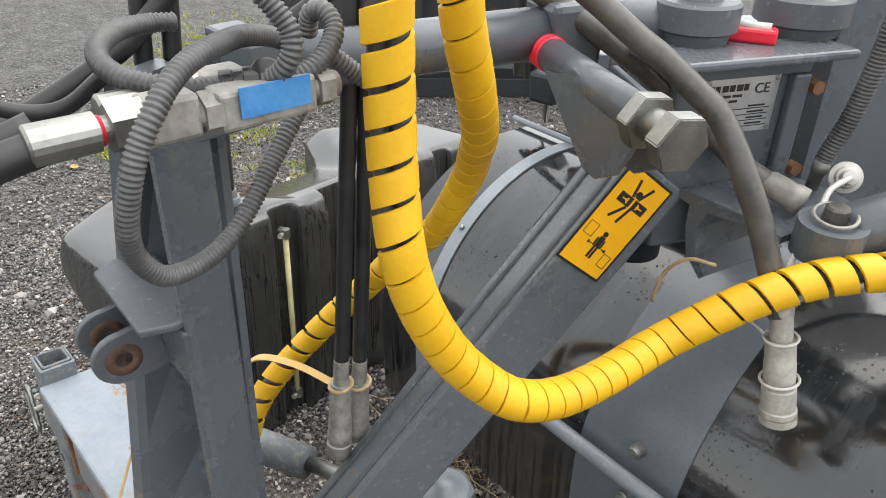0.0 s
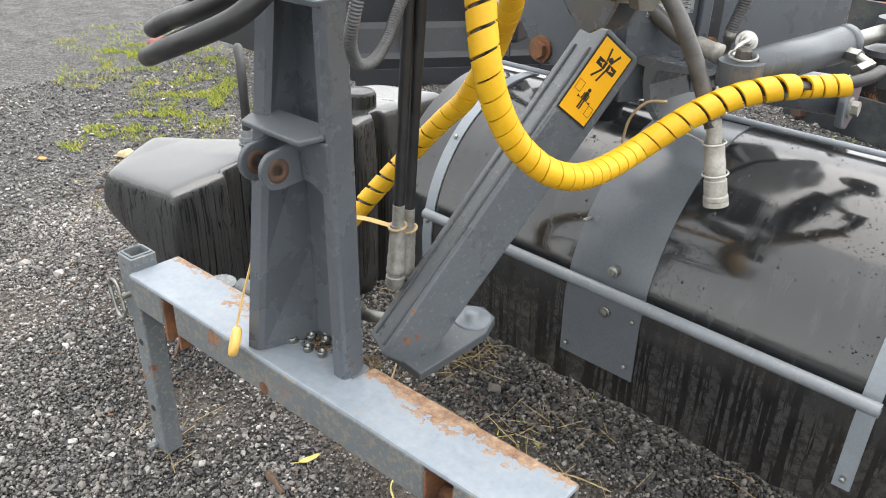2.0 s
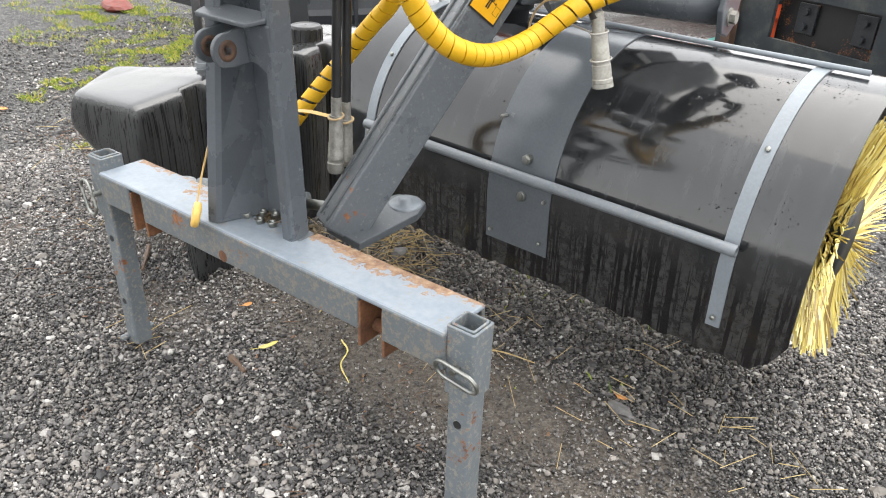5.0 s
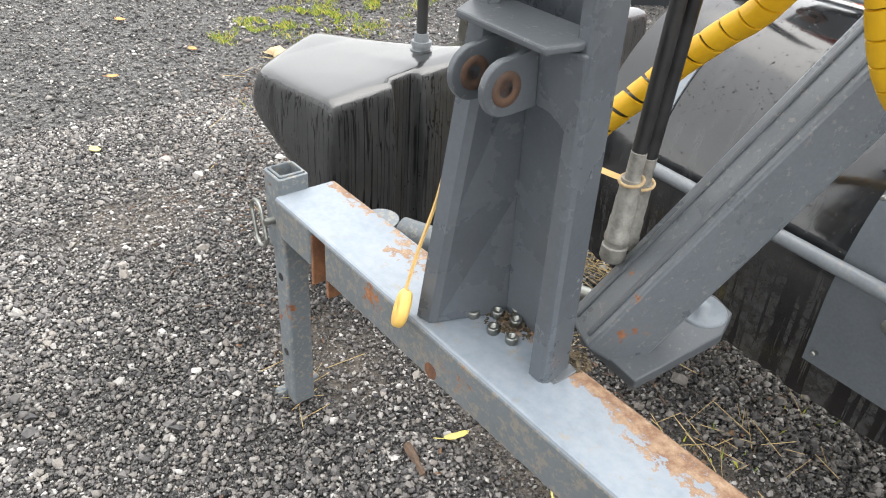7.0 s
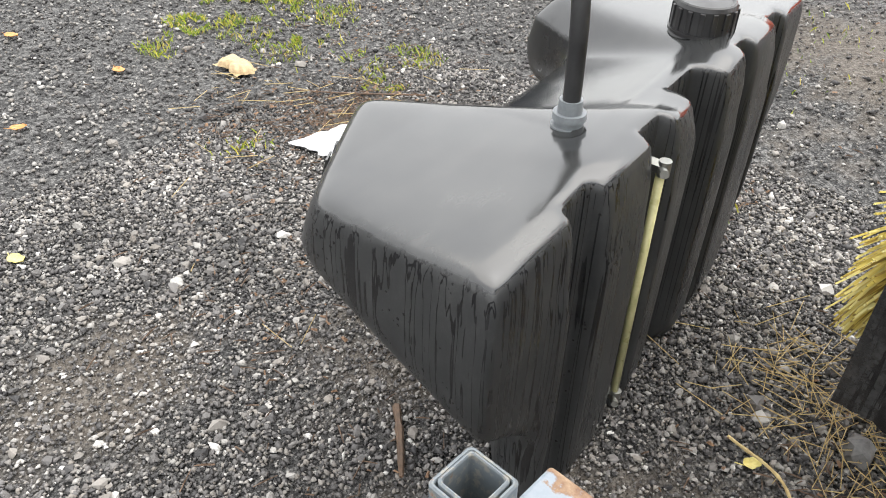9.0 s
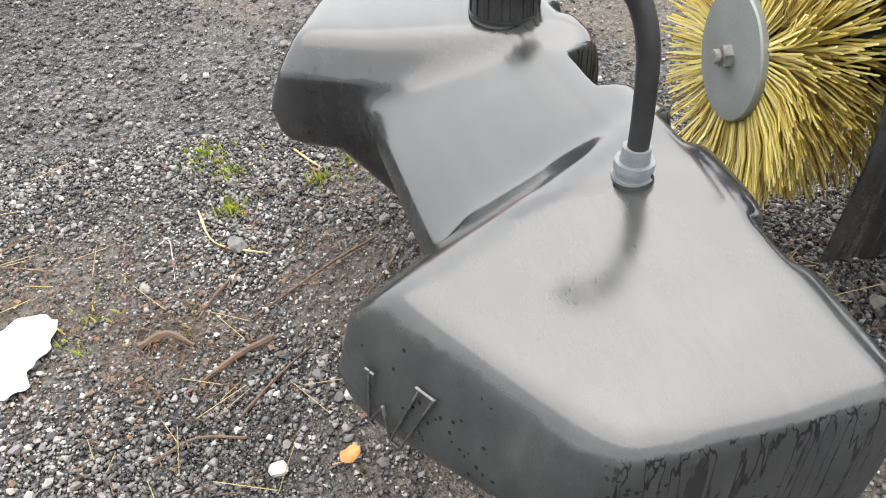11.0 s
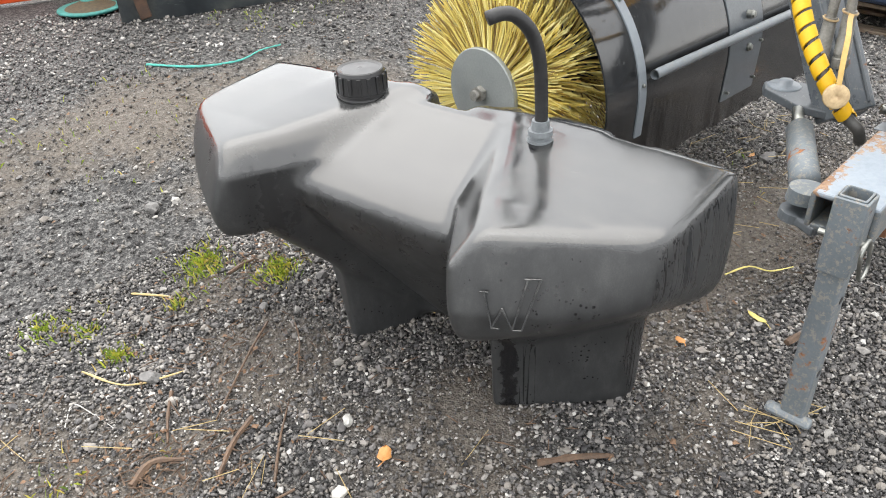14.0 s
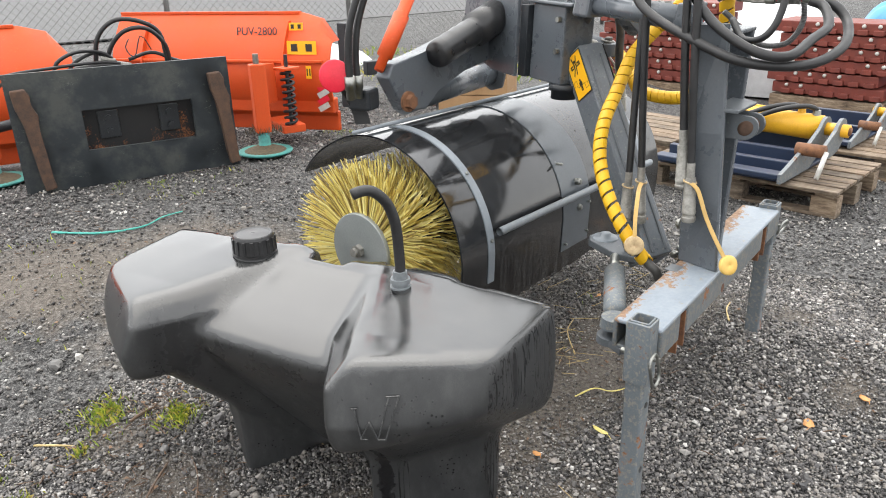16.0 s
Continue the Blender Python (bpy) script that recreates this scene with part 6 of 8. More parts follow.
# the upper frame, its hoses and the arm, warped on the beam to fit the camera's view
UPPER = Matrix(((1.0128, 0.0045, 0.0137, -0.0245), (-0.0473, 0.9957, -0.0486, 0.0516), (0.0044, 0.0336, 0.9948, 0.0021), (0, 0, 0, 1)))
ARM = Matrix(((1.0129, 0.0016, -0.0317, 0.0386), (-0.0100, 1.0444, -0.0292, 0.0195), (0.0023, 0.0034, 1.0422, -0.0182), (0, 0, 0, 1)))


def set_over(ob, m):
    if ob.type == "MESH":
        ob.data.transform(m)
    for child in ob.children:
        set_over(child, m)


for child in sweeper.children:
    kind = child.name.split(".")[0]
    if kind in ("clevis", "mast", "pivot", "swing_cylinder", "swivel_head", "hose_set", "boom", "warning_sign", "top_link", "valve"):
        set_over(child, UPPER)
    if kind == "linkage_arm":
        set_over(child, ARM)


# ---- hanging lines in front of the head ----
def make_cradle():
    """The folded plates that carry the pivot tube on the boom."""
    pivot = next(ob for ob in sweeper.children if ob.name == "pivot")
    outline = [(0.179, 0.442, 1.254), (0.213, 0.430, 1.257), (0.238, 0.421, 1.272), (0.317, 0.394, 1.253), (0.350, 0.382, 1.244), (0.357, 0.380, 1.224), (0.334, 0.388, 1.184), (0.302, 0.399, 1.166), (0.279, 0.407, 1.169), (0.236, 0.422, 1.205)]
    outline = [Vector(p) for p in outline]
    away = Vector((0.332, 0.943, 0.0))
    part("cradle_plate", prism(bmesh.new(), outline, (0, 0, 0), away * 0.008, 0.002), GREY, pivot, "dark grey folded cradle plate")
    rear = [p + away * 0.052 for p in outline]
    part("cradle_plate", prism(bmesh.new(), rear, (0, 0, 0), away * 0.008, 0.002), GREY, pivot, "dark grey folded cradle plate")
    lip = [outline[k] for k in (0, 1, 8, 9)]
    part("cradle_web", prism(bmesh.new(), [lip[0], lip[0] + away * 0.052, lip[3] + away * 0.052, lip[3]], (0, 0, 0), (0.006, -0.002, 0), 0.001), GREY, pivot)


def make_column():
    """The skewed box column of the mast, leaning slightly with its height."""
    mast = next(ob for ob in sweeper.children if ob.name == "mast")

    def row(z, outline):
        h = (z - 0.57) / 0.33
        return [(x + h * (0.020 if front else -0.018), y + h * (0.026 if front else 0.005), z) for x, y, front in outline]
    flange = [(-0.122, -0.027, 1), (-0.117, -0.032, 1), (-0.094, -0.028, 1), (-0.087, -0.018, 1), (-0.050, 0.085, 0), (-0.052, 0.095, 0), (-0.082, 0.095, 0), (-0.087, 0.090, 0)]
    web = [(-0.050, 0.086, 0), (0.055, 0.088, 0), (0.055, 0.098, 0), (-0.051, 0.095, 0)]
    for name, outline, label in (("flange", flange, "dark grey skewed box column with rounded edges"), ("web", web, "")):
        bm = loft(bmesh.new(), [row(z, outline) for z in (0.566, 0.76, 0.96, 1.250)])
        part(name, bm, GREY, mast, label)


def make_hanging_lines():
    lines = next(ob for ob in sweeper.children if ob.name == "hose_set")
    back = [(0.254, 0.219, 1.424), (0.248, 0.239, 1.345), (0.235, 0.272, 1.276), (0.196, 0.324, 1.208), (0.157, 0.358, 1.159), (0.123, 0.380, 1.110), (0.057, 0.393, 1.010), (0.008, 0.394, 0.962), (-0.040, 0.387, 0.910), (-0.084, 0.369, 0.852), (-0.118, 0.342, 0.802), (-0.147, 0.306, 0.749), (-0.170, 0.262, 0.694), (-0.180, 0.222, 0.645), (-0.172, 0.190, 0.600), (-0.147, 0.166, 0.558)]
    hose("pressure_hose", back + [(-0.140, 0.140, 0.535), (-0.120, 0.135, 0.500)], 0.014, HOSE_SHEEN, lines, "black hose inside the yellow wrap", 12)
    spiral_wrap("spiral_wrap", back, 0.0175, lines, ((0.0, 0.034), (0.3, 0.030), (0.6, 0.035), (1.0, 0.041)), 0.031, 0.0036, "bright yellow spiral hose guard")
    # straight hoses with couplers behind the mast
    for top, low, long in (((0.010, 0.293, 1.450), (0.000, 0.264, 0.800), 0.140), ((0.034, 0.299, 1.450), (-0.006, 0.301, 0.780), 0.115), ((-0.130, 0.098, 1.444), (-0.135, 0.067, 0.872), 0.130), ((-0.120, 0.131, 1.444), (-0.125, 0.100, 0.960), 0.125)):
        top, low = Vector(top), Vector(low)
        hose("straight_hose", [top, top.lerp(low, 0.5) + Vector((-0.003, 0.003, 0)), low], 0.0112, HOSE, lines, "black hydraulic hose", 12)
        way = (low - top).normalized()
        coupler(low + way * 0.035, way, lines, 0.0165, long)
    for x, y, z in ((-0.001, 0.262, 0.762), (-0.008, 0.301, 0.742), (-0.136, 0.065, 0.826)):
        part("cap_collar", torus(bmesh.new(), pose(x, y, z, 12, 0, 0), 0.0175, 0.0028, 24, 8), DIRTY_CAP, lines, "soiled tan rubber cap collar")
    # dust caps on their straps
    for way, at, axis, mat, label in (
        ([(-0.152, 0.056, 0.826), (-0.146, 0.036, 0.805), (-0.140, 0.008, 0.730), (-0.134, -0.023, 0.668), (-0.124, -0.050, 0.616)], (-0.117, -0.062, 0.592), (-0.55, -0.76, 0.30), DUST_CAP, "yellow rubber dust cap on its strap"),
        ([(-0.014, 0.254, 0.762), (-0.080, 0.235, 0.764), (-0.150, 0.210, 0.750), (-0.190, 0.196, 0.705), (-0.204, 0.188, 0.652)], (-0.205, 0.188, 0.628), (-0.85, -0.50, 0.25), DIRTY_CAP, "soiled tan dust cap on its strap"),
    ):
        xyz, tang, s = spline(way, 0.01)
        bm = bmesh.new()
        across = Vector(tang[len(tang) // 2]).cross(Vector(axis)).normalized() * 0.0060
        rows = [[bm.verts.new(Vector(p) + across * q + Vector(axis) * 0.0016 * t) for q, t in ((-1, -1), (1, -1), (1, 1), (-1, 1))] for p in xyz]
        for p, q in zip(rows, rows[1:]):
            for k in range(4):
                bm.faces.new((p[k], p[(k + 1) % 4], q[(k + 1) % 4], q[k]))
        strap = part("cap_strap", bm, STRAP_TAN, lines, "worn yellow rubber strap")
        part("dust_cap", turned(bmesh.new(), at, axis, [(-0.008, 0.0), (-0.008, 0.026), (-0.004, 0.029), (0.004, 0.029), (0.007, 0.026), (0.0075, 0.004), (0.0062, 0.003), (0.006, 0.0)], 28), mat, strap, label, True)
    lower = [(0.060, 0.440, 1.380), (0.140, 0.500, 1.319), (0.181, 0.520, 1.297), (0.210, 0.550, 1.269), (0.237, 0.580, 1.242), (0.266, 0.610, 1.207), (0.305, 0.640, 1.171), (0.348, 0.648, 1.140), (0.388, 0.652, 1.125), (0.410, 0.653, 1.120)]
    hose("drop_hose", lower, 0.0150, HOSE_SHEEN, lines, "wet thick black hydraulic hose", 14)
    upper = [(0.130, 0.430, 1.400), (0.225, 0.470, 1.336), (0.263, 0.490, 1.306), (0.299, 0.510, 1.280), (0.332, 0.525, 1.253), (0.359, 0.535, 1.232), (0.386, 0.538, 1.199), (0.410, 0.543, 1.159), (0.431, 0.553, 1.115), (0.458, 0.562, 1.050), (0.478, 0.563, 1.010)]
    hose("drop_hose", upper, 0.0148, HOSE_SHEEN, lines, "wet thick black hydraulic hose", 14)
    bm = turned(bmesh.new(), (0.385, 0.652, 1.127), (0.050, 0.003, -0.012), [(0, 0.0148), (0.004, 0.0165), (0.034, 0.0165), (0.036, 0.0180), (0.050, 0.0180), (0.052, 0.0)], 20)
    part("hose_ferrule", bm, STEEL, lines, "crimped hose ferrule", True)
    top, way = Vector((0.480, 0.563, 1.010)), Vector((0.20, 0.04, -0.975)).normalized()
    coupler(top + way * 0.030, way, lines, 0.0185, 0.110, "soiled pale quick coupler with plug", PALE_STEEL)
    for s, w in ((0.028, 0.0195), (0.085, 0.0225)):
        c = top + way * s
        part("cable_tie", torus(bmesh.new(), pose(c.x, c.y, c.z, 6, -10, 0), w, 0.0019, 24, 6), WHITE_PLASTIC, lines, "greyed white cable tie")
    tail = [top + way * 0.030 + Vector(q) for q in ((-0.018, -0.006, 0.0), (-0.055, 0.010, 0.002), (-0.090, 0.040, -0.002))]
    hose("tie_tail", tail, 0.0022, WHITE_PLASTIC, lines, "", 6)
    plug = Vector((0.450, 0.738, 1.133))
    out = Vector((0.45, -0.80, 0.35)).normalized()
    part("dust_plug", turned(bmesh.new(), plug - out * 0.026, out, [(0, 0.0), (0, 0.0185), (0.004, 0.0205), (0.010, 0.0205), (0.011, 0.015), (0.018, 0.013), (0.019, 0.010), (0.034, 0.0085), (0.036, 0.0)], 26), WHITE_PLASTIC, lines, "greyed white dust plug")
    hose("lanyard", [plug + out * 0.008, plug + Vector((-0.004, -0.045, -0.010)), (0.462, 0.640, 1.098), (0.460, 0.600, 1.068), (0.466, 0.580, 1.036), (0.470, 0.572, 1.000)], 0.0042, WHITE_PLASTIC, lines, "white plastic plug lanyard", 8)
    for way in (
        [(0.175, 0.106, 1.325), (0.181, 0.081, 1.336), (0.198, 0.051, 1.344), (0.217, 0.022, 1.347), (0.239, -0.017, 1.343), (0.254, -0.042, 1.333), (0.264, -0.060, 1.317), (0.266, -0.073, 1.298), (0.266, -0.082, 1.276), (0.258, -0.087, 1.240), (0.243, -0.080, 1.206), (0.231, -0.058, 1.176), (0.215, -0.022, 1.166), (0.201, 0.011, 1.171), (0.192, 0.040, 1.191), (0.181, 0.069, 1.219), (0.172, 0.097, 1.248), (0.164, 0.115, 1.264)],
        [(0.073, 0.045, 1.333), (0.073, 0.019, 1.334), (0.093, -0.016, 1.335), (0.128, -0.044, 1.332), (0.159, -0.053, 1.327), (0.184, -0.047, 1.321), (0.203, -0.029, 1.317), (0.213, -0.008, 1.314), (0.214, 0.019, 1.312)],
        [(0.224, 0.035, 1.400), (0.231, 0.043, 1.385), (0.239, 0.052, 1.371), (0.247, 0.059, 1.356), (0.250, 0.058, 1.341), (0.245, 0.052, 1.326), (0.233, 0.046, 1.317)],
        [(0.230, 0.060, 1.314), (0.235, 0.081, 1.319), (0.232, 0.102, 1.332), (0.224, 0.115, 1.347), (0.209, 0.115, 1.359), (0.195, 0.111, 1.354), (0.188, 0.112, 1.336)],
        [(0.219, 0.116, 1.323), (0.224, 0.134, 1.308), (0.232, 0.155, 1.293)],
    ):
        hose("conduit", way, 0.0090, CONDUIT, lines, "grey corrugated cable conduit", 14, 0.01, 0.0019, 0.0044)
    plug_way = [Vector(q) for q in [(0.212, 0.020, 1.312), (0.228, 0.052, 1.315)]]
    d = (plug_way[1] - plug_way[0]).normalized()
    body = turned(bmesh.new(), plug_way[0] - d * 0.004, d, [(0, 0.009), (0, 0.0118), (0.010, 0.0118), (0.011, 0.0105), (0.018, 0.0105), (0.019, 0.0125), (0.030, 0.0125), (0.031, 0.0105), (0.044, 0.0105), (0.046, 0.0)], 20)
    plug_body = part("cable_plug", body, BLACK_PLASTIC, lines, "black cable plug with clips")
    for k in (0.012, 0.034):
        part("plug_clip", box(bmesh.new(), (0.006, 0.026, 0.008), frame_of(d, None, (0, 0, 1), plug_way[0] + d * k + Vector((0.002, -0.003, -0.008))), 0.0015), BLACK_PLASTIC, plug_body)
    part("plug_collar", turned(bmesh.new(), plug_way[1] + Vector((0.004, -0.006, 0.004)), Vector((0.62, -0.66, 0.42)), [(-0.012, 0.0), (-0.012, 0.0145), (0.004, 0.0145), (0.006, 0.0125), (0.006, 0.0)], 22), BLACK_PLASTIC, plug_body, "", True)


make_cradle()
make_column()
make_hanging_lines()


# ---- yard behind: ploughs, coupler plate, pallets, fence ----
def along(a, b, s, z=0.0):
    a, b = Vector((*a, 0)), Vector((*b, 0))
    return a.lerp(b, s) + Vector((0, 0, z))


def make_coupler_plate():
    a, b = Vector((-0.010, 4.290, 0)), Vector((1.250, 3.750, 0))
    x = (b - a).normalized()
    back = Vector((x.y, -x.x, 0))
    if back.y < 0:
        back = -back
    t = thing("coupler_plate", a.lerp(b, 0.5), "scratched black steel quick coupler plate standing on its edge", "coupler plate")
    L = (b - a).length
    H = 0.755
    tilt = back * 0.02

    def P(u, z, out=0.0):
        return a + x * u + Vector((0, 0, z)) + tilt * z - back * out

    def slab(u0, u1, z0, z1):
        return prism(bmesh.new(), [P(u0, z0), P(u1, z0), P(u1, z1), P(u0, z1)], (0, 0, 0), back * 0.03, 0.004)
    # one plate with a window through it
    bm = bmesh.new()
    outer = [(0, 0.0), (L, 0.0), (L, H - 0.04), (L - 0.04, H), (0.0, H)]
    hole = [(0.38 * L * 0.78, 0.235), (0.80 * L, 0.235), (0.80 * L, 0.495), (0.38 * L * 0.78, 0.495)]
    u0, u1 = hole[0][0], hole[1][0]
    for p, q, r, s in ((0, u0, 0, H), (u1, L, 0, H), (u0, u1, 0, 0.235), (u0, u1, 0.495, H)):
        prism(bm, [P(p, r), P(q, r), P(q, s), P(p, s)], (0, 0, 0), back * 0.03)
    bmesh.ops.remove_doubles(bm, verts=bm.verts, dist=0.0005)
    part("face_plate", bm, COUPLER, t, "scratched black face plate with a window")
    part("rear_plate", shifted_slab(P, back, u0, u1), RUSTY_BLACK, t, "dark rear plate rusting through")
    for u in (u0 + 0.16, u1 - 0.14):
        m = frame_of(x, None, (0, 0, 1), P(u, 0.37) + back * 0.115)
        plate = part("bolt_plate", box(bmesh.new(), (0.13, 0.02, 0.18), m, 0.004), BLACK_STEEL, t)
        for dz in (-0.045, 0.045):
            c = P(u, 0.37 + dz) + back * 0.105
            part("plate_bolt", hexagon(bmesh.new(), c, c - back * 0.025, 0.022), BLACK_STEEL, plate, "dark hexagon bolt")
    for u in (0.095, L - 0.085):
        outline = [P(u + 1.5 * du - 0.015, z) for du, z in ((0.065, 0.035), (0.020, 0.020), (0.012, 0.10), (0.0, 0.30), (-0.005, 0.45), (-0.030, 0.55), (-0.035, 0.66), (0.020, 0.665), (0.036, 0.62), (0.028, 0.565), (0.052, 0.50), (0.040, 0.40), (0.052, 0.25), (0.058, 0.10))]
        part("hook_bar", prism(bmesh.new(), outline, (0, 0, 0), -back * 0.06, 0.008), DARK_RUST, t, "rusty hook bar")
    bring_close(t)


def shifted_slab(P, back, u0, u1):
    pts = [P(u0 - 0.05, 0.20) + back * 0.13, P(u1 + 0.05, 0.20) + back * 0.13, P(u1 + 0.05, 0.53) + back * 0.13, P(u0 - 0.05, 0.53) + back * 0.13]
    return prism(bmesh.new(), pts, (0, 0, 0), back * 0.02)


# scale and shift that keep the things' place in the last camera view
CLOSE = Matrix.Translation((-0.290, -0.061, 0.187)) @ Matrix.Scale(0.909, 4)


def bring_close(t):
    """Sets a thing on the bank behind the sweeper, smaller and nearer, to fit the last camera view."""
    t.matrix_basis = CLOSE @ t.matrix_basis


make_coupler_plate()


def make_plough(a, b, top, label, ribs):
    """A curved plough blade from a to b, its back to the yard, with its ribs and supports."""
    a, b = Vector((*a, 0)), Vector((*b, 0))
    x = (b - a).normalized()
    back = Vector((-x.y, x.x, 0))
    if back.y < 0:
        back = -back
    t = thing("snow_plough", a.lerp(b, 0.5), label, "snow plough", "ploughs by the fence")
    L = (b - a).length
    sec = []
    for k in range(15):
        s = k / 14
        sec.append((0.30 * math.sin(math.pi * (0.15 + 0.80 * s)) - 0.10, 0.10 + s * (top - 0.10)))
    bm = bmesh.new()
    rows = []
    for u, cut in ((0.0, 0.0), (0.06, 0.0), (L - 0.30, 0.0), (L - 0.12, 0.05), (L, 0.22)):
        ring = [bm.verts.new(a + x * u - back * y + Vector((0, 0, min(z, top - cut)))) for y, z in sec]
        ring += [bm.verts.new(a + x * u - back * (y - 0.02) + Vector((0, 0, min(z, top - cut)))) for y, z in reversed(sec)]
        rows.append(ring)
    n = len(rows[0])
    for p, q in zip(rows, rows[1:]):
        for k in range(n):
            bm.faces.new((p[k], p[(k + 1) % n], q[(k + 1) % n], q[k]))
    bm.faces.new(rows[0][::-1])
    bm.faces.new(rows[-1])
    blade = smooth_by_angle(part("blade", bm, ORANGE, t, "curved orange mouldboard"))
    part("top_flange", box(bmesh.new(), (L - 0.32, 0.05, 0.02), frame_of(x, None, (0, 0, 1), a + x * (L - 0.32) / 2 + back * 0.06 + Vector((0, 0, top)))), ORANGE, t)
    part("lower_beam", box(bmesh.new(), (L, 0.10, 0.12), frame_of(x, None, (0, 0, 1), a + x * L / 2 - back * 0.10 + Vector((0, 0, 0.24))), 0.012), ORANGE, t, "orange lower box beam")
    part("foot_beam", box(bmesh.new(), (L, 0.05, 0.16), frame_of(x, None, (0, 0, 1), a + x * L / 2 - back * 0.04 + Vector((0, 0, 0.10))), 0.008), ORANGE, t)
    for u in ribs:
        outline = [a + x * u - back * (y + 0.001) + Vector((0, 0, z)) for y, z in sec[1:-1]] + [a + x * u - back * (y + 0.045) + Vector((0, 0, z)) for y, z in reversed(sec[1:-1])]
        part("rib", prism(bmesh.new(), outline, (0, 0, 0), x * 0.012), ORANGE, blade)
    return t, a, x, back, L


def make_plough_details():
    t, a, x, back, L = make_plough((1.645, 5.666), (2.418, 3.843), 0.96, "faded orange snow plough with hoses standing by a fence", (0.30, 1.585))
    # skid foot with its post, and the trip spring
    c = Vector((1.53, 3.79, 0))
    part("skid_post", box(bmesh.new(), (0.11, 0.09, 0.50), Matrix.Translation(c + Vector((0, 0, 0.42))) @ Matrix.Rotation(-0.45, 4, "Z"), 0.01), ORANGE, t, "orange skid post")
    part("skid_bolt", hexagon(bmesh.new(), c + Vector((0, 0, 0.67)), c + Vector((0, 0, 0.74)), 0.022), ZINC, t)
    foot = part("skid_foot", turned(bmesh.new(), c + Vector((0, 0, 0.0)), (0, 0, 1), [(0, 0.10), (0.012, 0.17), (0.035, 0.20), (0.040, 0.19), (0.03, 0.12), (0.05, 0.05), (0.20, 0.035), (0.20, 0.0)], 28), TEAL_DISH, t, "chipped teal skid dish", True)
    part("caked_soil", turned(bmesh.new(), c + Vector((0, 0, 0.030)), (0, 0, 1), [(0, 0.165), (0.014, 0.14), (0.030, 0.09), (0.050, 0.04), (0.052, 0.0)], 24), DIRT, foot, "brown soil caked on the dish")
    part("foot_rim", torus(bmesh.new(), Matrix.Translation(c + Vector((0, 0, 0.03))), 0.195, 0.008, 36, 8), TEAL_DISH, foot, "chipped teal rim")
    part("caught_grass", tuft_mesh(c, 0.14, 150, 0.02, 0.07), DIRT, foot, "grass caught on the skid")
    q = c + Vector((0.02, 0.03, 0.0))
    outline = [q + Vector((0.05, -0.03, 0.66)), q + Vector((-0.05, 0.03, 0.66)), q + Vector((0.30, 0.42, 0.60)), q + Vector((0.45, 0.32, 0.60))]
    part("skid_bracket", prism(bmesh.new(), outline, (0, 0, 0), (0, 0, -0.30), 0.006), ORANGE, t, "orange bracket between skid and blade")
    s = Vector((1.83, 3.81, 0))
    xyz = [s + Vector((0.045 * math.cos(k * 0.5), 0.045 * math.sin(k * 0.5), 0.16 + 0.42 * k / 110)) for k in range(111)]
    hose("trip_spring", xyz[::3] + [xyz[-1]], 0.011, BLACK_STEEL, t, "black coil spring", 8, 0.012)
    part("spring_rod", rod(bmesh.new(), s + Vector((0, 0, 0.12)), s + Vector((0, 0, 0.70)), 0.014), BLACK_STEEL, t)
    part("spring_seat", box(bmesh.new(), (0.14, 0.14, 0.02), Matrix.Translation(s + Vector((0, 0, 0.60))), 0.004), ORANGE, t)
    part("spring_bracket", box(bmesh.new(), (0.18, 0.42, 0.06), Matrix.Translation(s + Vector((0.08, 0.16, 0.14))) @ Matrix.Rotation(-0.4, 4, "Z"), 0.006), ORANGE, t)
    part("cross_rib", box(bmesh.new(), (L * 0.96, 0.035, 0.022), frame_of(x, None, (0, 0, 1), a + x * L * 0.49 - back * 0.195 + Vector((0, 0, 0.60))), 0.004), ORANGE, t)
    # lettering and warning labels
    txt = bpy.data.curves.new("model_lettering", "FONT")
    txt.body, txt.size, txt.extrude = "PUV-2800", 0.088, 0.001
    ob = new("model_lettering", txt)
    yaw = math.degrees(math.atan2(x.y, x.x))
    p = a + x * 1.14 - back * 0.082 + Vector((0, 0, 0.795))
    ob.matrix_world = pose(p.x, p.y, p.z, 78, 0, yaw)
    mesh = bpy.data.meshes.new_from_object(ob)
    mesh.transform(ob.matrix_world)
    bpy.data.objects.remove(ob)
    link_mesh("model_lettering", mesh, BLACK_STEEL, t, "dark model lettering")
    for u, z, w, h in ((1.745, 0.705, 0.25, 0.105), (1.67, 0.86, 0.12, 0.06), (1.81, 0.52, 0.045, 0.10)):
        m = frame_of(x, None, (0, 0.1, 1), a + x * u - back * (0.215 if z < 0.6 else 0.165 if z < 0.75 else 0.072) + Vector((0, 0, z)))
        lab = part("warning_label", box(bmesh.new(), (w, 0.003, h), m), SIGN_YELLOW, t, "yellow warning label")
        for k in (-0.25, 0.25):
            part("label_print", box(bmesh.new(), (w * 0.22, 0.002, h * 0.55), m @ Matrix.Translation((w * k, -0.0025, 0))), PRINT, lab)
    for k, mat in enumerate((WHITE_PLASTIC, RED, WHITE_PLASTIC, RED)):
        m = frame_of(x, None, (0, 0, 1), a + x * 1.91 - back * 0.19 + Vector((0, 0, 0.24 + 0.055 * k))) @ Matrix.Rotation(-0.5, 4, "Y")
        part("reflective_stripe", box(bmesh.new(), (0.10, 0.003, 0.045), m), mat, t)
    # looped hoses on top
    x = Vector((0.8976, -0.4409, 0))
    back = Vector((0.4409, 0.8976, 0))
    base = Vector((0.775, 4.563, -0.03))

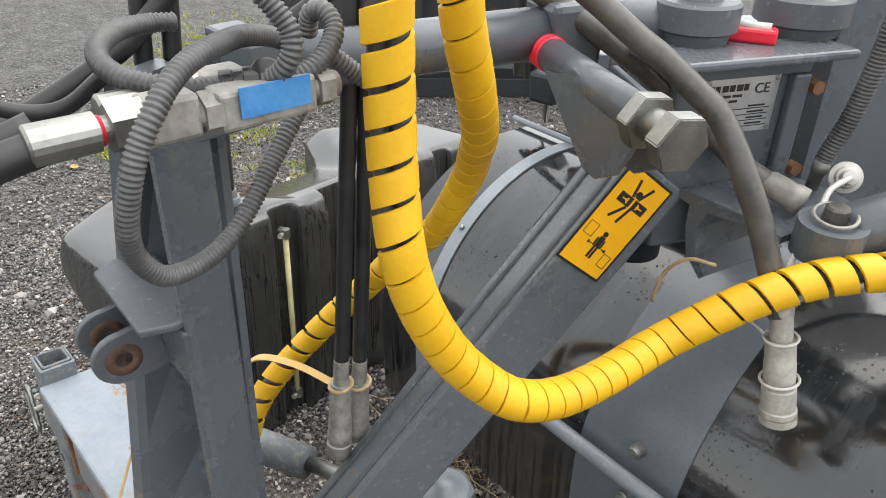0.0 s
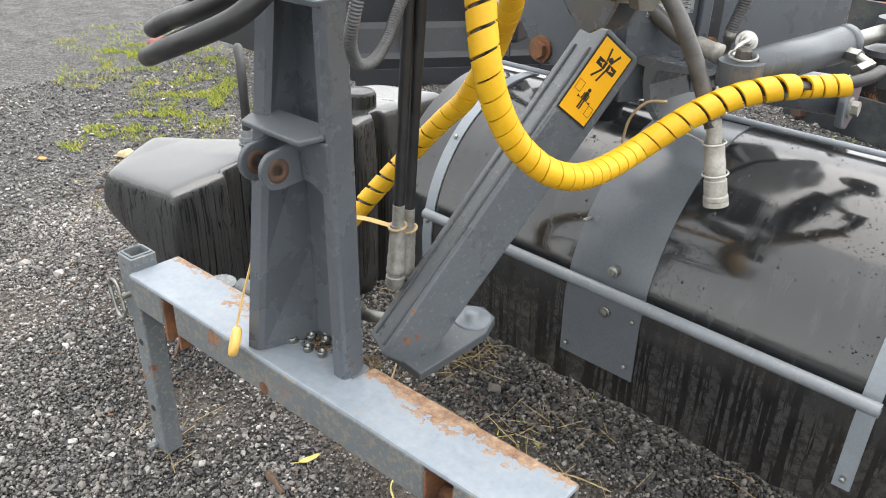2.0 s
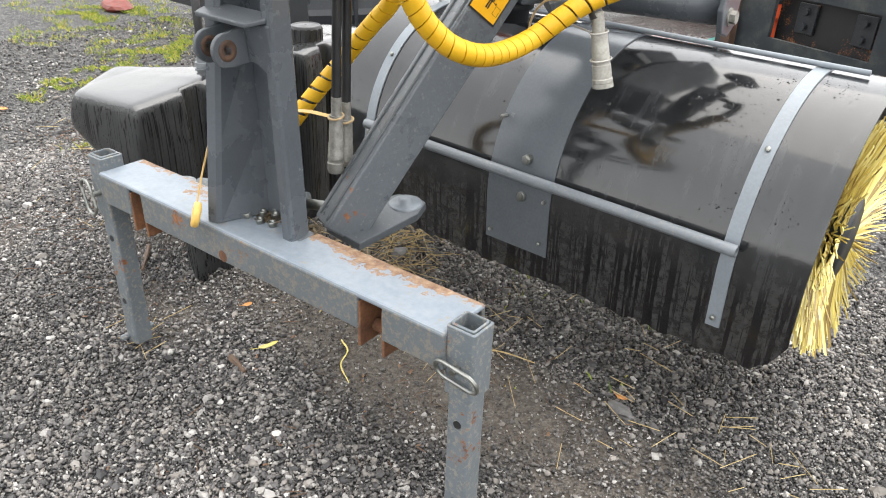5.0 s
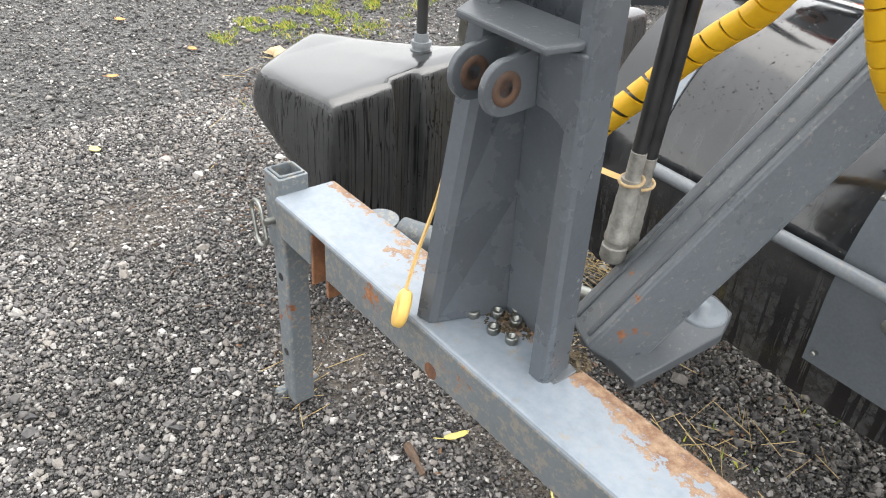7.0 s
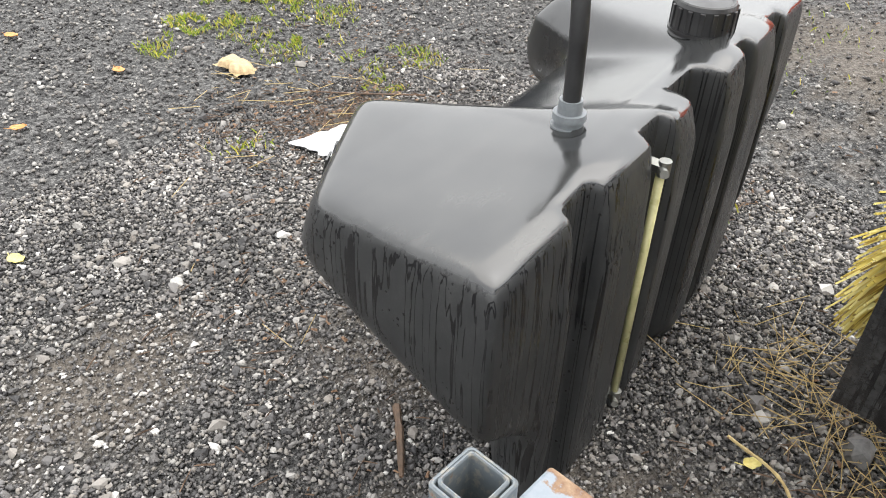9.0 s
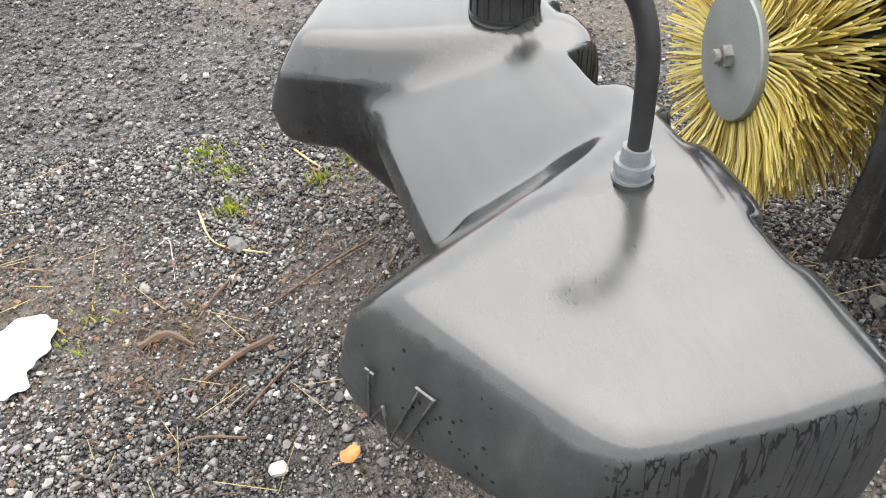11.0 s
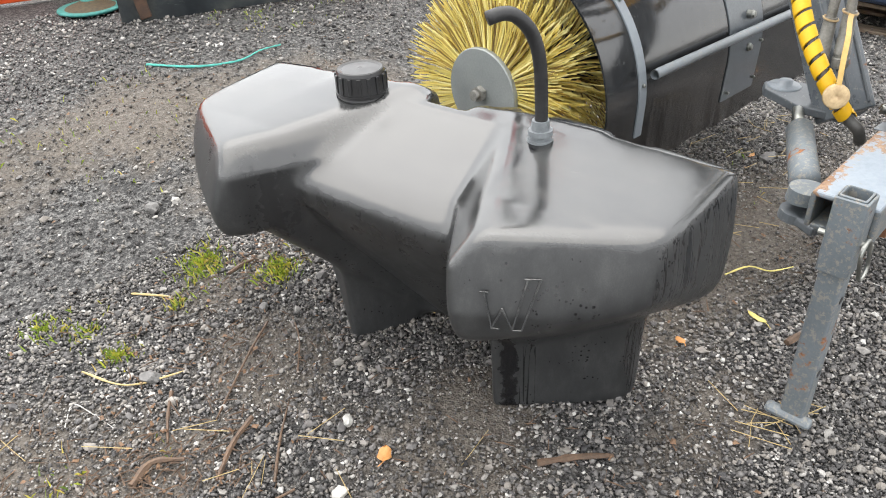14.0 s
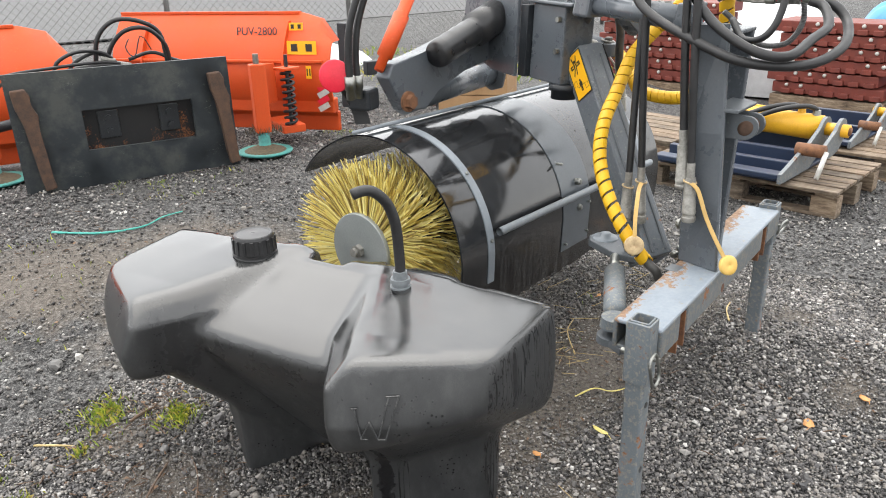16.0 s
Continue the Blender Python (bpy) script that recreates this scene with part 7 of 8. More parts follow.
    def ph(*rows, r=0.013):
        hose("plough_hose", [base + x * u - back * o + Vector((0, 0, z)) for u, o, z in rows], r, HOSE, t, "black plough hose", 8, 0.03)
    ph((-0.02, 0.02, 0.72), (0.02, 0.05, 0.92), (0.14, 0.06, 1.03), (0.30, 0.06, 1.02), (0.43, 0.04, 0.93), (0.46, 0.02, 0.72), r=0.016)
    ph((0.05, 0.0, 0.72), (0.10, 0.04, 0.86), (0.20, 0.08, 0.96), (0.34, 0.09, 0.97), (0.45, 0.06, 0.86), (0.48, 0.02, 0.70), r=0.016)
    ph((-0.30, 0.05, 0.66), (-0.26, 0.08, 0.78), (-0.12, 0.06, 0.84), (0.04, 0.04, 0.82), (0.12, 0.02, 0.74))
    ph((-0.22, 0.02, 0.66), (-0.16, 0.04, 0.76), (-0.02, 0.02, 0.82), (0.10, 0.0, 0.76))
    ph((-0.72, 0.16, 0.62), (-0.60, 0.14, 0.72), (-0.30, 0.10, 0.75), (0.0, 0.06, 0.76), (0.14, 0.04, 0.74), r=0.011)
    ph((-0.70, 0.18, 0.60), (-0.56, 0.15, 0.70), (-0.28, 0.11, 0.72), (0.02, 0.06, 0.74), (0.16, 0.04, 0.72), r=0.011)
    ph((0.20, 0.02, 0.76), (0.36, 0.03, 0.80), (0.50, 0.02, 0.74), (0.62, 0.02, 0.70))
    ph((0.22, 0.03, 0.90), (0.19, 0.05, 0.84), (0.24, 0.06, 0.78), (0.30, 0.05, 0.92), (0.36, 0.05, 0.82), r=0.004)
    for u, z in ((0.02, 0.78), (0.12, 0.74), (-0.02, 0.72)):
        part("hose_coupling", rod(bmesh.new(), base + x * u - back * 0.03 + Vector((0, 0, z)), base + x * (u + 0.09) - back * 0.03 + Vector((0, 0, z - 0.02)), 0.018), STEEL, t, "greasy hose coupling")
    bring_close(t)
    # the second plough
    t2, a2, x2, back2, L2 = make_plough((-1.62, 6.00), (0.80, 4.982), 0.97, "worn orange snow plough with a skid foot", (0.66, 1.63))
    c = Vector((0.0, 4.74, 0))
    part("skid_post", box(bmesh.new(), (0.12, 0.10, 0.34), Matrix.Translation(c + Vector((0, 0, 0.34))), 0.012), ORANGE, t2, "orange skid post")
    foot = part("skid_foot", turned(bmesh.new(), c, (0, 0, 1), [(0, 0.10), (0.012, 0.17), (0.035, 0.20), (0.040, 0.19), (0.03, 0.12), (0.05, 0.05), (0.22, 0.035), (0.22, 0.0)], 28), TEAL_DISH, t2, "chipped teal skid dish", True)
    part("caked_soil", turned(bmesh.new(), c + Vector((0, 0, 0.030)), (0, 0, 1), [(0, 0.165), (0.014, 0.14), (0.030, 0.09), (0.050, 0.04), (0.052, 0.0)], 24), DIRT, foot, "brown soil caked on the dish")
    part("foot_rim", torus(bmesh.new(), Matrix.Translation(c + Vector((0, 0, 0.03))), 0.195, 0.008, 36, 8), TEAL_DISH, foot, "chipped teal rim")
    part("plough_ram", rod(bmesh.new(), c + Vector((-0.1, 0.1, 0.33)), c + Vector((0.28, 0.02, 0.38)), 0.035), BLACK_STEEL, t2, "black hydraulic ram", True)
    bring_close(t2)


def tuft_mesh(c, r, count, low, high, seed=3):
    """A bmesh of bent blades round a place."""
    rng = random.Random(seed)
    bm = bmesh.new()
    for _ in range(count):
        a, d = rng.uniform(0, 6.283), r * math.sqrt(rng.random())
        p = Vector(c) + Vector((d * math.cos(a), d * math.sin(a), 0))
        p.z += float(rise(p.x, p.y)) if c[2] < 0.02 else 0.0
        h, q = rng.uniform(low, high), rng.uniform(0, 6.283)
        w = Vector((math.cos(q), math.sin(q), 0)) * 0.0022
        l = Vector((math.cos(q + 1.57), math.sin(q + 1.57), 0)) * h * rng.uniform(0.2, 0.9)
        v = [bm.verts.new(p - w), bm.verts.new(p + w), bm.verts.new(p + w * 0.7 + l * 0.4 + Vector((0, 0, h * 0.7))), bm.verts.new(p - w * 0.7 + l * 0.4 + Vector((0, 0, h * 0.7))), bm.verts.new(p + l + Vector((0, 0, h)))]
        bm.faces.new(v[:4])
        bm.faces.new((v[3], v[2], v[4]))
    return bm


make_plough_details()


def make_dark_blade():
    """A long dark scraper blade lying beyond the tank."""
    t = thing("scraper_blade", (-2.9, 3.1, 0), "long dark grey steel scraper blade on the ground", "scraper blade")
    a, b = Vector((-2.95, 2.93, 0)), Vector((-1.95, 4.35, 0))
    x = (b - a).normalized()
    back = Vector((-x.y, x.x, 0))
    L = (b - a).length
    sec = [(0.0, 0.02), (-0.03, 0.20), (-0.01, 0.24), (0.03, 0.40), (0.05, 0.44), (0.03, 0.70), (0.06, 0.74), (0.10, 0.74), (0.08, 0.42), (0.04, 0.20), (0.05, 0.02)]
    bm = loft(bmesh.new(), [[a + x * u + back * y + Vector((0, 0, z)) for y, z in sec] for u in (0, L * 0.5, L)])
    part("blade", bm, BLACK_STEEL, t, "dark steel blade with folds")
    part("end_plate", prism(bmesh.new(), [a + Vector((0, 0, 0.04)), a + Vector((-1.6, -0.06, 0.10)), a + Vector((-1.6, -0.06, 0.70)), a + Vector((0, 0, 0.72))], (0, 0, 0), x * 0.02), BLACK_STEEL, t, "dark end plate")
    for u in (0.2, 0.5, 0.8):
        part("rib", box(bmesh.new(), (0.03, 0.05, 0.62), frame_of(x, None, (0, 0, 1), a + x * L * u - back * 0.02 + Vector((0, 0, 0.40))), 0.004), BLACK_STEEL, t)
    bm = bmesh.new()
    part("cutting_edge", box(bm, (L, 0.02, 0.12), frame_of(x, None, (0, 0, 1), a + x * L / 2 - back * 0.025 + Vector((0, 0, 0.07))), 0.003), BLACK_STEEL, t, "bolted cutting edge")


make_dark_blade()


def make_pallet(at, turn, label):
    t = thing("pallet", at, label, "pallet", "pallets")
    m = Matrix.Translation(at) @ Matrix.Rotation(radians(turn), 4, "Z")
    rng = random.Random(at[0])
    for k in range(7):
        part("deck_board", box(bmesh.new(), (1.20, 0.10, 0.020), m @ Matrix.Translation((0, -0.36 + 0.12 * k, 0.152)) @ Matrix.Rotation(rng.uniform(-0.01, 0.01), 4, "Z"), 0.003), WOOD, t)
    for x in (-0.53, 0.0, 0.53):
        part("stringer", box(bmesh.new(), (0.10, 0.80, 0.020), m @ Matrix.Translation((x, 0, 0.132)), 0.002), WOOD, t)
        for y in (-0.34, 0.0, 0.34):
            part("block", box(bmesh.new(), (0.14, 0.10, 0.100), m @ Matrix.Translation((x, y, 0.072)), 0.003), WOOD, t)
    for y in (-0.34, 0.0, 0.34):
        part("bottom_board", box(bmesh.new(), (1.20, 0.10, 0.020), m @ Matrix.Translation((0, y, 0.012)), 0.002), WOOD, t)
    return t


make_pallet((2.75, 0.576, 0.0), 83, "weathered grey wooden pallet under a blue implement")
make_pallet((3.70, 0.43, 0.0), 84, "weathered grey wooden pallet on the gravel")
make_pallet((3.45, 1.75, 0.0), 80, "weathered grey wooden pallet on the gravel")


def make_implement(at, label, small=1.0, ram=True):
    """A dark blue implement with its yellow cylinder, lying on a pallet."""
    m = Matrix.Translation(at) @ Matrix.Rotation(radians(83), 4, "Z") @ Matrix.Diagonal((small, -small, small * 0.82, 1))
    t = thing("tilt_implement", at, label, "tilt implement", "implements on pallets")

    def B(name, size, c, mat, label="", r=0, bev=0.006):
        return part(name, box(bmesh.new(), size, m @ Matrix.Translation(c) @ Matrix.Rotation(radians(r), 4, "X"), bev), mat, t, label)
    B("base_plate", (0.80, 0.80, 0.025), (0.17, -0.05, 0.015), NAVY, "dark blue base plate")
    B("front_rail", (0.80, 0.10, 0.04), (0.17, -0.46, 0.055), NAVY, "worn front rail")
    B("step_rail", (0.78, 0.05, 0.09), (0.17, -0.30, 0.07), NAVY)
    B("step_rail", (0.78, 0.05, 0.12), (0.17, -0.10, 0.09), NAVY)
    B("rear_rail", (0.80, 0.05, 0.19), (0.17, 0.24, 0.12), NAVY)
    profile = [(-0.54, 0.02), (-0.54, 0.09), (-0.44, 0.12), (-0.22, 0.20), (-0.14, 0.21), (0.02, 0.29)] + [(0.12 + 0.09 * math.cos(a), 0.27 + 0.09 * math.sin(a)) for a in np.linspace(2.4, -0.9, 9)] + [(0.10, 0.12), (-0.10, 0.02)]
    for x in (-0.24, -0.33):
        y0 = 1 if x < -0.3 else 0
        outline = [m @ Vector((x, y, z)) for y, z in (profile if x > -0.3 else profile[4:-1] + [(-0.06, 0.10)])]
        part("ear_plate", prism(bmesh.new(), outline, (0, 0, 0), m.to_3x3() @ Vector((0.022, 0, 0)), 0.002), LEG, t, "muddy grey ear plate")
    part("cross_pin", rod(bmesh.new(), m @ Vector((-0.37, 0.12, 0.27)), m @ Vector((-0.20, 0.12, 0.27)), 0.04 * small), YELLOW_PAINT, t, "yellow pin boss", True)
    part("pin_end", rod(bmesh.new(), m @ Vector((-0.38, 0.12, 0.27)), m @ Vector((-0.365, 0.12, 0.27)), 0.026 * small), RUSTY, t, "", True)
    part("lower_pin", rod(bmesh.new(), m @ Vector((-0.36, -0.24, 0.20)), m @ Vector((-0.20, -0.24, 0.20)), 0.038 * small), RUSTY, t, "rusty lower pin", True)
    part("pin_handle", rod(bmesh.new(), m @ Vector((-0.37, -0.25, 0.20)), m @ Vector((-0.37, -0.36, 0.04)), 0.014 * small), WHITE_PLASTIC, t, "pale pin handle", True)
    if not ram:
        return
    cyl = part("cylinder", rod(bmesh.new(), m @ Vector((-0.21, 0.12, 0.27)), m @ Vector((0.42, 0.10, 0.30)), 0.078 * small, sides=28), YELLOW_PAINT, t, "yellow hydraulic cylinder", True)
    part("feed_pipe", rod(bmesh.new(), m @ Vector((0.06, 0.12, 0.37)), m @ Vector((0.42, 0.10, 0.39)), 0.015 * small), YELLOW_PAINT, cyl, "", True)
    for k in (0, 1):
        part("port", rod(bmesh.new(), m @ Vector((-0.17 + 0.09 * k, 0.12, 0.33)), m @ Vector((-0.17 + 0.09 * k, 0.12, 0.40)), 0.03 * small, 0.022 * small), YELLOW_PAINT if k else ZINC, cyl)
        pts = [m @ Vector((-0.17 + 0.09 * k, 0.12, 0.40)), m @ Vector((-0.12 + 0.09 * k, 0.08, 0.43)), m @ Vector((0.02 + 0.08 * k, 0.00, 0.40)), m @ Vector((0.28 + 0.06 * k, -0.06, 0.26)), m @ Vector((0.50, -0.08, 0.18))]
        hose("feed_hose", pts, 0.016 * small, HOSE, t, "black hose", 8, 0.03)


make_implement((2.77, 0.49, 0.165), "dark blue tilt implement with a yellow cylinder lying on a pallet")
make_implement((3.75, 0.29, 0.165), "dark blue tilt implement lying on the next pallet", 0.8, False)


def make_track_stacks():
    """Bundles of red brown track pads with pale bolt ends."""
    rng = random.Random(5)
    for at, turn, w, rows, label in (((5.75, 0.70, 0.12), -8, 0.98, 6, "stack of red brown track pads with pale bolt ends"), ((5.9, -0.45, 0.12), -8, 0.8, 5, "low stack of red brown track pads"), ((5.75, 2.35, 0.16), -8, 1.3, 7, "tall stack of red brown track pads")):
        t = thing("track_stack", at, label, "track stack", "track stacks")
        m = Matrix.Translation(at) @ Matrix.Rotation(radians(turn + 90), 4, "Z")
        part("bearer", box(bmesh.new(), (w * 1.02, 0.55, 0.10), m @ Matrix.Translation((0, 0.0, -0.06))), WOOD, t, "timber bearer")
        for k in range(rows):
            off = 0.05 * (k % 2) + rng.uniform(-0.02, 0.02)
            bm = bmesh.new()
            box(bm, (w, 0.50, 0.098), m @ Matrix.Translation((off, 0, 0.06 + 0.112 * k)), 0.008)
            layer = part("pad_layer", bm, TRACK_RED, t)
            n = int(w / 0.13)
            for j in range(n):
                c = m @ Vector((off - w / 2 + 0.065 + 0.13 * j, 0.252, 0.05 + 0.112 * k))
                d = m.to_3x3() @ Vector((0, 1, 0))
                part("grouser", box(bmesh.new(), (0.085, 0.03, 0.045), m @ Matrix.Translation((off - w / 2 + 0.065 + 0.13 * j, 0.262, 0.030 + 0.112 * k)), 0.006), TRACK_RED, layer)
                if rng.random() < 0.55:
                    part("bolt_end", turned(bmesh.new(), c + Vector((0, 0, 0.035)), d, [(0, 0.018), (0.012, 0.016), (0.014, 0.0)], 12), WHITE_PLASTIC, layer, "pale bolt end", True)


make_track_stacks()


def crumpled(name, c, size, mat, label, category, seed):
    """A heap under a creased sheet."""
    rng = np.random.default_rng(seed)
    n = 26
    g = np.linspace(-1, 1, n)
    gx, gy = np.meshgrid(g, g, indexing="ij")
    dome = np.clip(1 - (np.abs(gx) ** 3 + np.abs(gy) ** 3), 0, 1) ** 0.5
    crease = sum(np.abs(np.sin((gx * math.cos(a) + gy * math.sin(a)) * f + p)) for a, f, p in zip(rng.uniform(0, 3.1, 6), rng.uniform(3, 9, 6), rng.uniform(0, 6, 6))) / 6
    z = size[2] * dome * (0.75 + 0.35 * crease)
    turn = np.arctan2(gy, gx)
    torn = 1 + (0.20 * np.sin(2 * turn + seed) + 0.10 * np.sin(5 * turn + 1) + 0.05 * np.sin(13 * turn) if name == "paper_scrap" else 0)
    v = np.stack([c[0] + gx * size[0] * torn, c[1] + gy * size[1] * torn, c[2] + z], -1).reshape(-1, 3)
    f = [(i * n + j, (i + 1) * n + j, (i + 1) * n + j + 1, i * n + j + 1) for i in range(n - 1) for j in range(n - 1)]
    tagged(part_data(name, v, f, mat, None, "", True), label, category)


crumpled("tarpaulin_heap", (7.1, 0.0, 0.0), (0.75, 0.9, 1.05), TARP_BLUE, "blue tarpaulin over a heap beside the track pads", "tarpaulin", 2)
crumpled("plastic_sheet", (7.6, 2.0, 0.0), (1.0, 1.2, 0.80), WHITE_SHEET, "white plastic sheeting over stacked goods", "plastic sheet", 4)
crumpled("grey_sheet", (6.4, 1.25, 0.0), (0.5, 0.6, 0.62), WHITE_SHEET, "crumpled pale plastic sheet on a stack", "plastic sheet", 9)
crumpled("white_sheet", (4.1, 6.6, 0.0), (1.3, 0.9, 0.45), WHITE_SHEET, "white plastic sheet lying by the fence", "plastic sheet", 6)


def make_crate():
    t = thing("wooden_crate", (2.5, 2.55, 0), "brown wooden crate standing behind the sweeper", "crate")
    m = pose(2.55, 2.60, 0.0, 0, 0, 25)
    for k in range(6):
        part("crate_board", box(bmesh.new(), (0.62, 0.50, 0.118), m @ Matrix.Translation((0, 0, 0.06 + 0.122 * k)), 0.004), BOX_CARD, t)


make_crate()


def make_dark_frame():
    """A dark loader frame behind the head of the sweeper."""
    t = thing("loader_frame", (2.6, 4.2, 0), "dark grey steel loader frame behind the sweeper", "loader frame")
    for c, s, r in (((2.75, 4.15, 0.45), (0.10, 0.10, 0.90), 0), ((3.3, 3.9, 0.5), (0.9, 0.08, 0.12), -20), ((3.4, 3.6, 0.25), (0.5, 0.6, 0.5), -20)):
        part("frame_piece", box(bmesh.new(), s, pose(*c, 0, 0, r), 0.008), BLACK_STEEL, t)


make_dark_frame()


def make_fence():
    """Chain link fence with its posts, and the road past it."""
    t = thing("chain_link_fence", (4.0, 8.4, 0), "galvanised chain link fence along the yard", "fence")
    a, b = Vector((-6.0, 11.6, 0.16)), Vector((11.0, 5.6, 0.16))
    x = (b - a).normalized()
    L, H = (b - a).length, 1.8
    for k in range(8):
        c = a + x * (L * k / 7)
        part("post", rod(bmesh.new(), c, c + Vector((0, 0, H + 0.05)), 0.035), WIRE, t, "grey fence post", True)
    verts, faces = [], []
    r, pitch = 0.0030, 0.10

    def wire(p, q):
        d = (q - p).normalized()
        u = d.cross(Vector((x.y, -x.x, 0))).normalized()
        w = d.cross(u)
        base = len(verts)
        for e in (p, q):
            for ang in (0, 2.1, 4.2):
                verts.append(e + (u * math.cos(ang) + w * math.sin(ang)) * r)
        for k in range(3):
            faces.append((base + k, base + (k + 1) % 3, base + 3 + (k + 1) % 3, base + 3 + k))
    n = int(L / pitch)
    for k in range(-int(H / pitch), n):
        for s in (1, -1):
            u0, u1 = k * pitch, k * pitch + H
            p, q = (u0, u1) if s > 0 else (u1, u0)
            wire(a + x * p + Vector((0, 0, 0.03)), a + x * q + Vector((0, 0, H)))
    mesh = part_data("wire_mesh", verts, faces, WIRE, t, "diamond wire mesh")
    tagged(mesh, kind="stuff")


make_fence()
road_m = plain("pale wet asphalt", (0.060, 0.060, 0.062), (0.10, 0.10, 0.10), 1.5, (0.8, 0.95), 0.0, 0.4, 0.004, 90)
bm = bmesh.new()
prism(bm, [(-14, 17, 0.19), (22, 7.5, 0.19), (30, 30, 0.19), (-6, 42, 0.19)], (0, 0, 0), (0, 0, 0.02))
tagged(part("road", bm, road_m), "pale grey asphalt road beyond the fence", "road", "", "structure")


# ---- grass, leaves and litter ----
def make_grass():
    rng = np.random.default_rng(11)
    spots = [(-5.4, 2.75, 0.8, 3000), (-4.4, 1.9, 0.45, 1300), (-3.55, 2.1, 0.5, 2200), (-3.0, 1.4, 0.4, 1000), (-2.3, 1.5, 0.22, 700), (-4.0, 2.8, 0.6, 2600), (-3.2, 1.8, 0.35, 1200), (-4.7, 2.4, 0.5, 1800), (-1.0, 1.45, 0.07, 130), (-1.18, 1.62, 0.09, 130), (-1.75, 1.05, 0.16, 140), (-1.55, 1.6, 0.06, 70), (-2.2, 0.75, 0.1, 60), (4.8, 5.6, 1.6, 2500), (1.9, 3.35, 0.25, 200), (-0.9, 2.6, 0.5, 200), (0.4, 3.35, 0.4, 200), (5.2, 3.6, 0.9, 900), (0.3, 0.85, 0.35, 120)]
    tufts = [(-1.54, 1.43, 0.05, 110), (-1.31, 1.51, 0.035, 60), (-1.136, 1.66, 0.07, 220), (-1.02, 1.41, 0.055, 160), (-1.625, 1.70, 0.07, 90), (-3.25, 1.48, 0.22, 1500), (-3.23, 1.18, 0.14, 500), (-2.79, 1.41, 0.12, 350), (-4.87, 2.44, 0.35, 2200), (-3.51, 2.06, 0.3, 2000), (-3.10, 1.04, 0.15, 400)]
    verts, faces = [], []
    for cx, cy, r, count in spots + tufts:
        for _ in range(count):
            a, d = rng.uniform(0, 6.283), r * (math.sqrt(rng.random()) if r > 0.12 else abs(rng.normal(0, 0.75)))
            x, y = cx + d * math.cos(a), cy + d * math.sin(a)
            h, q = rng.uniform(0.008, 0.030 if cx < 2 else 0.09), rng.uniform(0, 6.283)
            if r > 0.1 and noise.noise(Vector((x * 5, y * 5, 0))) + 0.5 * noise.noise(Vector((x * 17, y * 17, 3))) < 0.06:
                continue
            w, l = 0.0024, h * rng.uniform(0.3, 1.1)
            c, s = math.cos(q), math.sin(q)
            z = float(rise(x, y)) if math.hypot(x, y) < 9 else 0.0
            i = len(verts)
            verts += [(x - c * w, y - s * w, z), (x + c * w, y + s * w, z), (x - s * l * 0.4, y + c * l * 0.4, z + h * 0.75), (x - s * l, y + c * l, z + h)]
            faces += [(i, i + 1, i + 2), (i, i + 2, i + 3)]
    ob = part_data("grass", verts, faces, BLADES)
    tagged(ob, "short moss and grass tufts in the gravel", "grass", "", "stuff")


make_grass()


def leaf(name, c, turn, long, wide, mat, label, curl=0.25):
    """A curled leaf with a stalk."""
    bm = bmesh.new()
    m = Matrix.Translation((c[0], c[1], float(rise(c[0], c[1])) + 0.008)) @ Matrix.Rotation(radians(turn), 4, "Z")
    rows = []
    for k in range(9):
        s = k / 8
        w = wide * 0.5 * math.sin(math.pi * min(1, 0.06 + s * 0.94)) ** 0.8 * (1 + 0.18 * math.sin(9 * s))
        lift = curl * long * (s - 0.5) ** 2
        rows.append([bm.verts.new(m @ Vector((long * (s - 0.5), t * w, lift + abs(t) * curl * wide * 0.4 + d))) for t, d in ((-1, 0), (0, 0), (1, 0), (1, 0.0012), (0, 0.0012), (-1, 0.0012))])
    for p, q in zip(rows, rows[1:]):
        for k in range(6):
            bm.faces.new((p[k], p[(k + 1) % 6], q[(k + 1) % 6], q[k]))
    bm.faces.new(rows[0])
    bm.faces.new(rows[-1][::-1])
    rod(bm, m @ Vector((-long * 0.5, 0, curl * long * 0.25)), m @ Vector((-long * 0.85, 0.01, 0.004)), 0.0012, sides=5)
    tagged(part(name, bm, mat, None, "", True), label, "leaf", "fallen leaves")


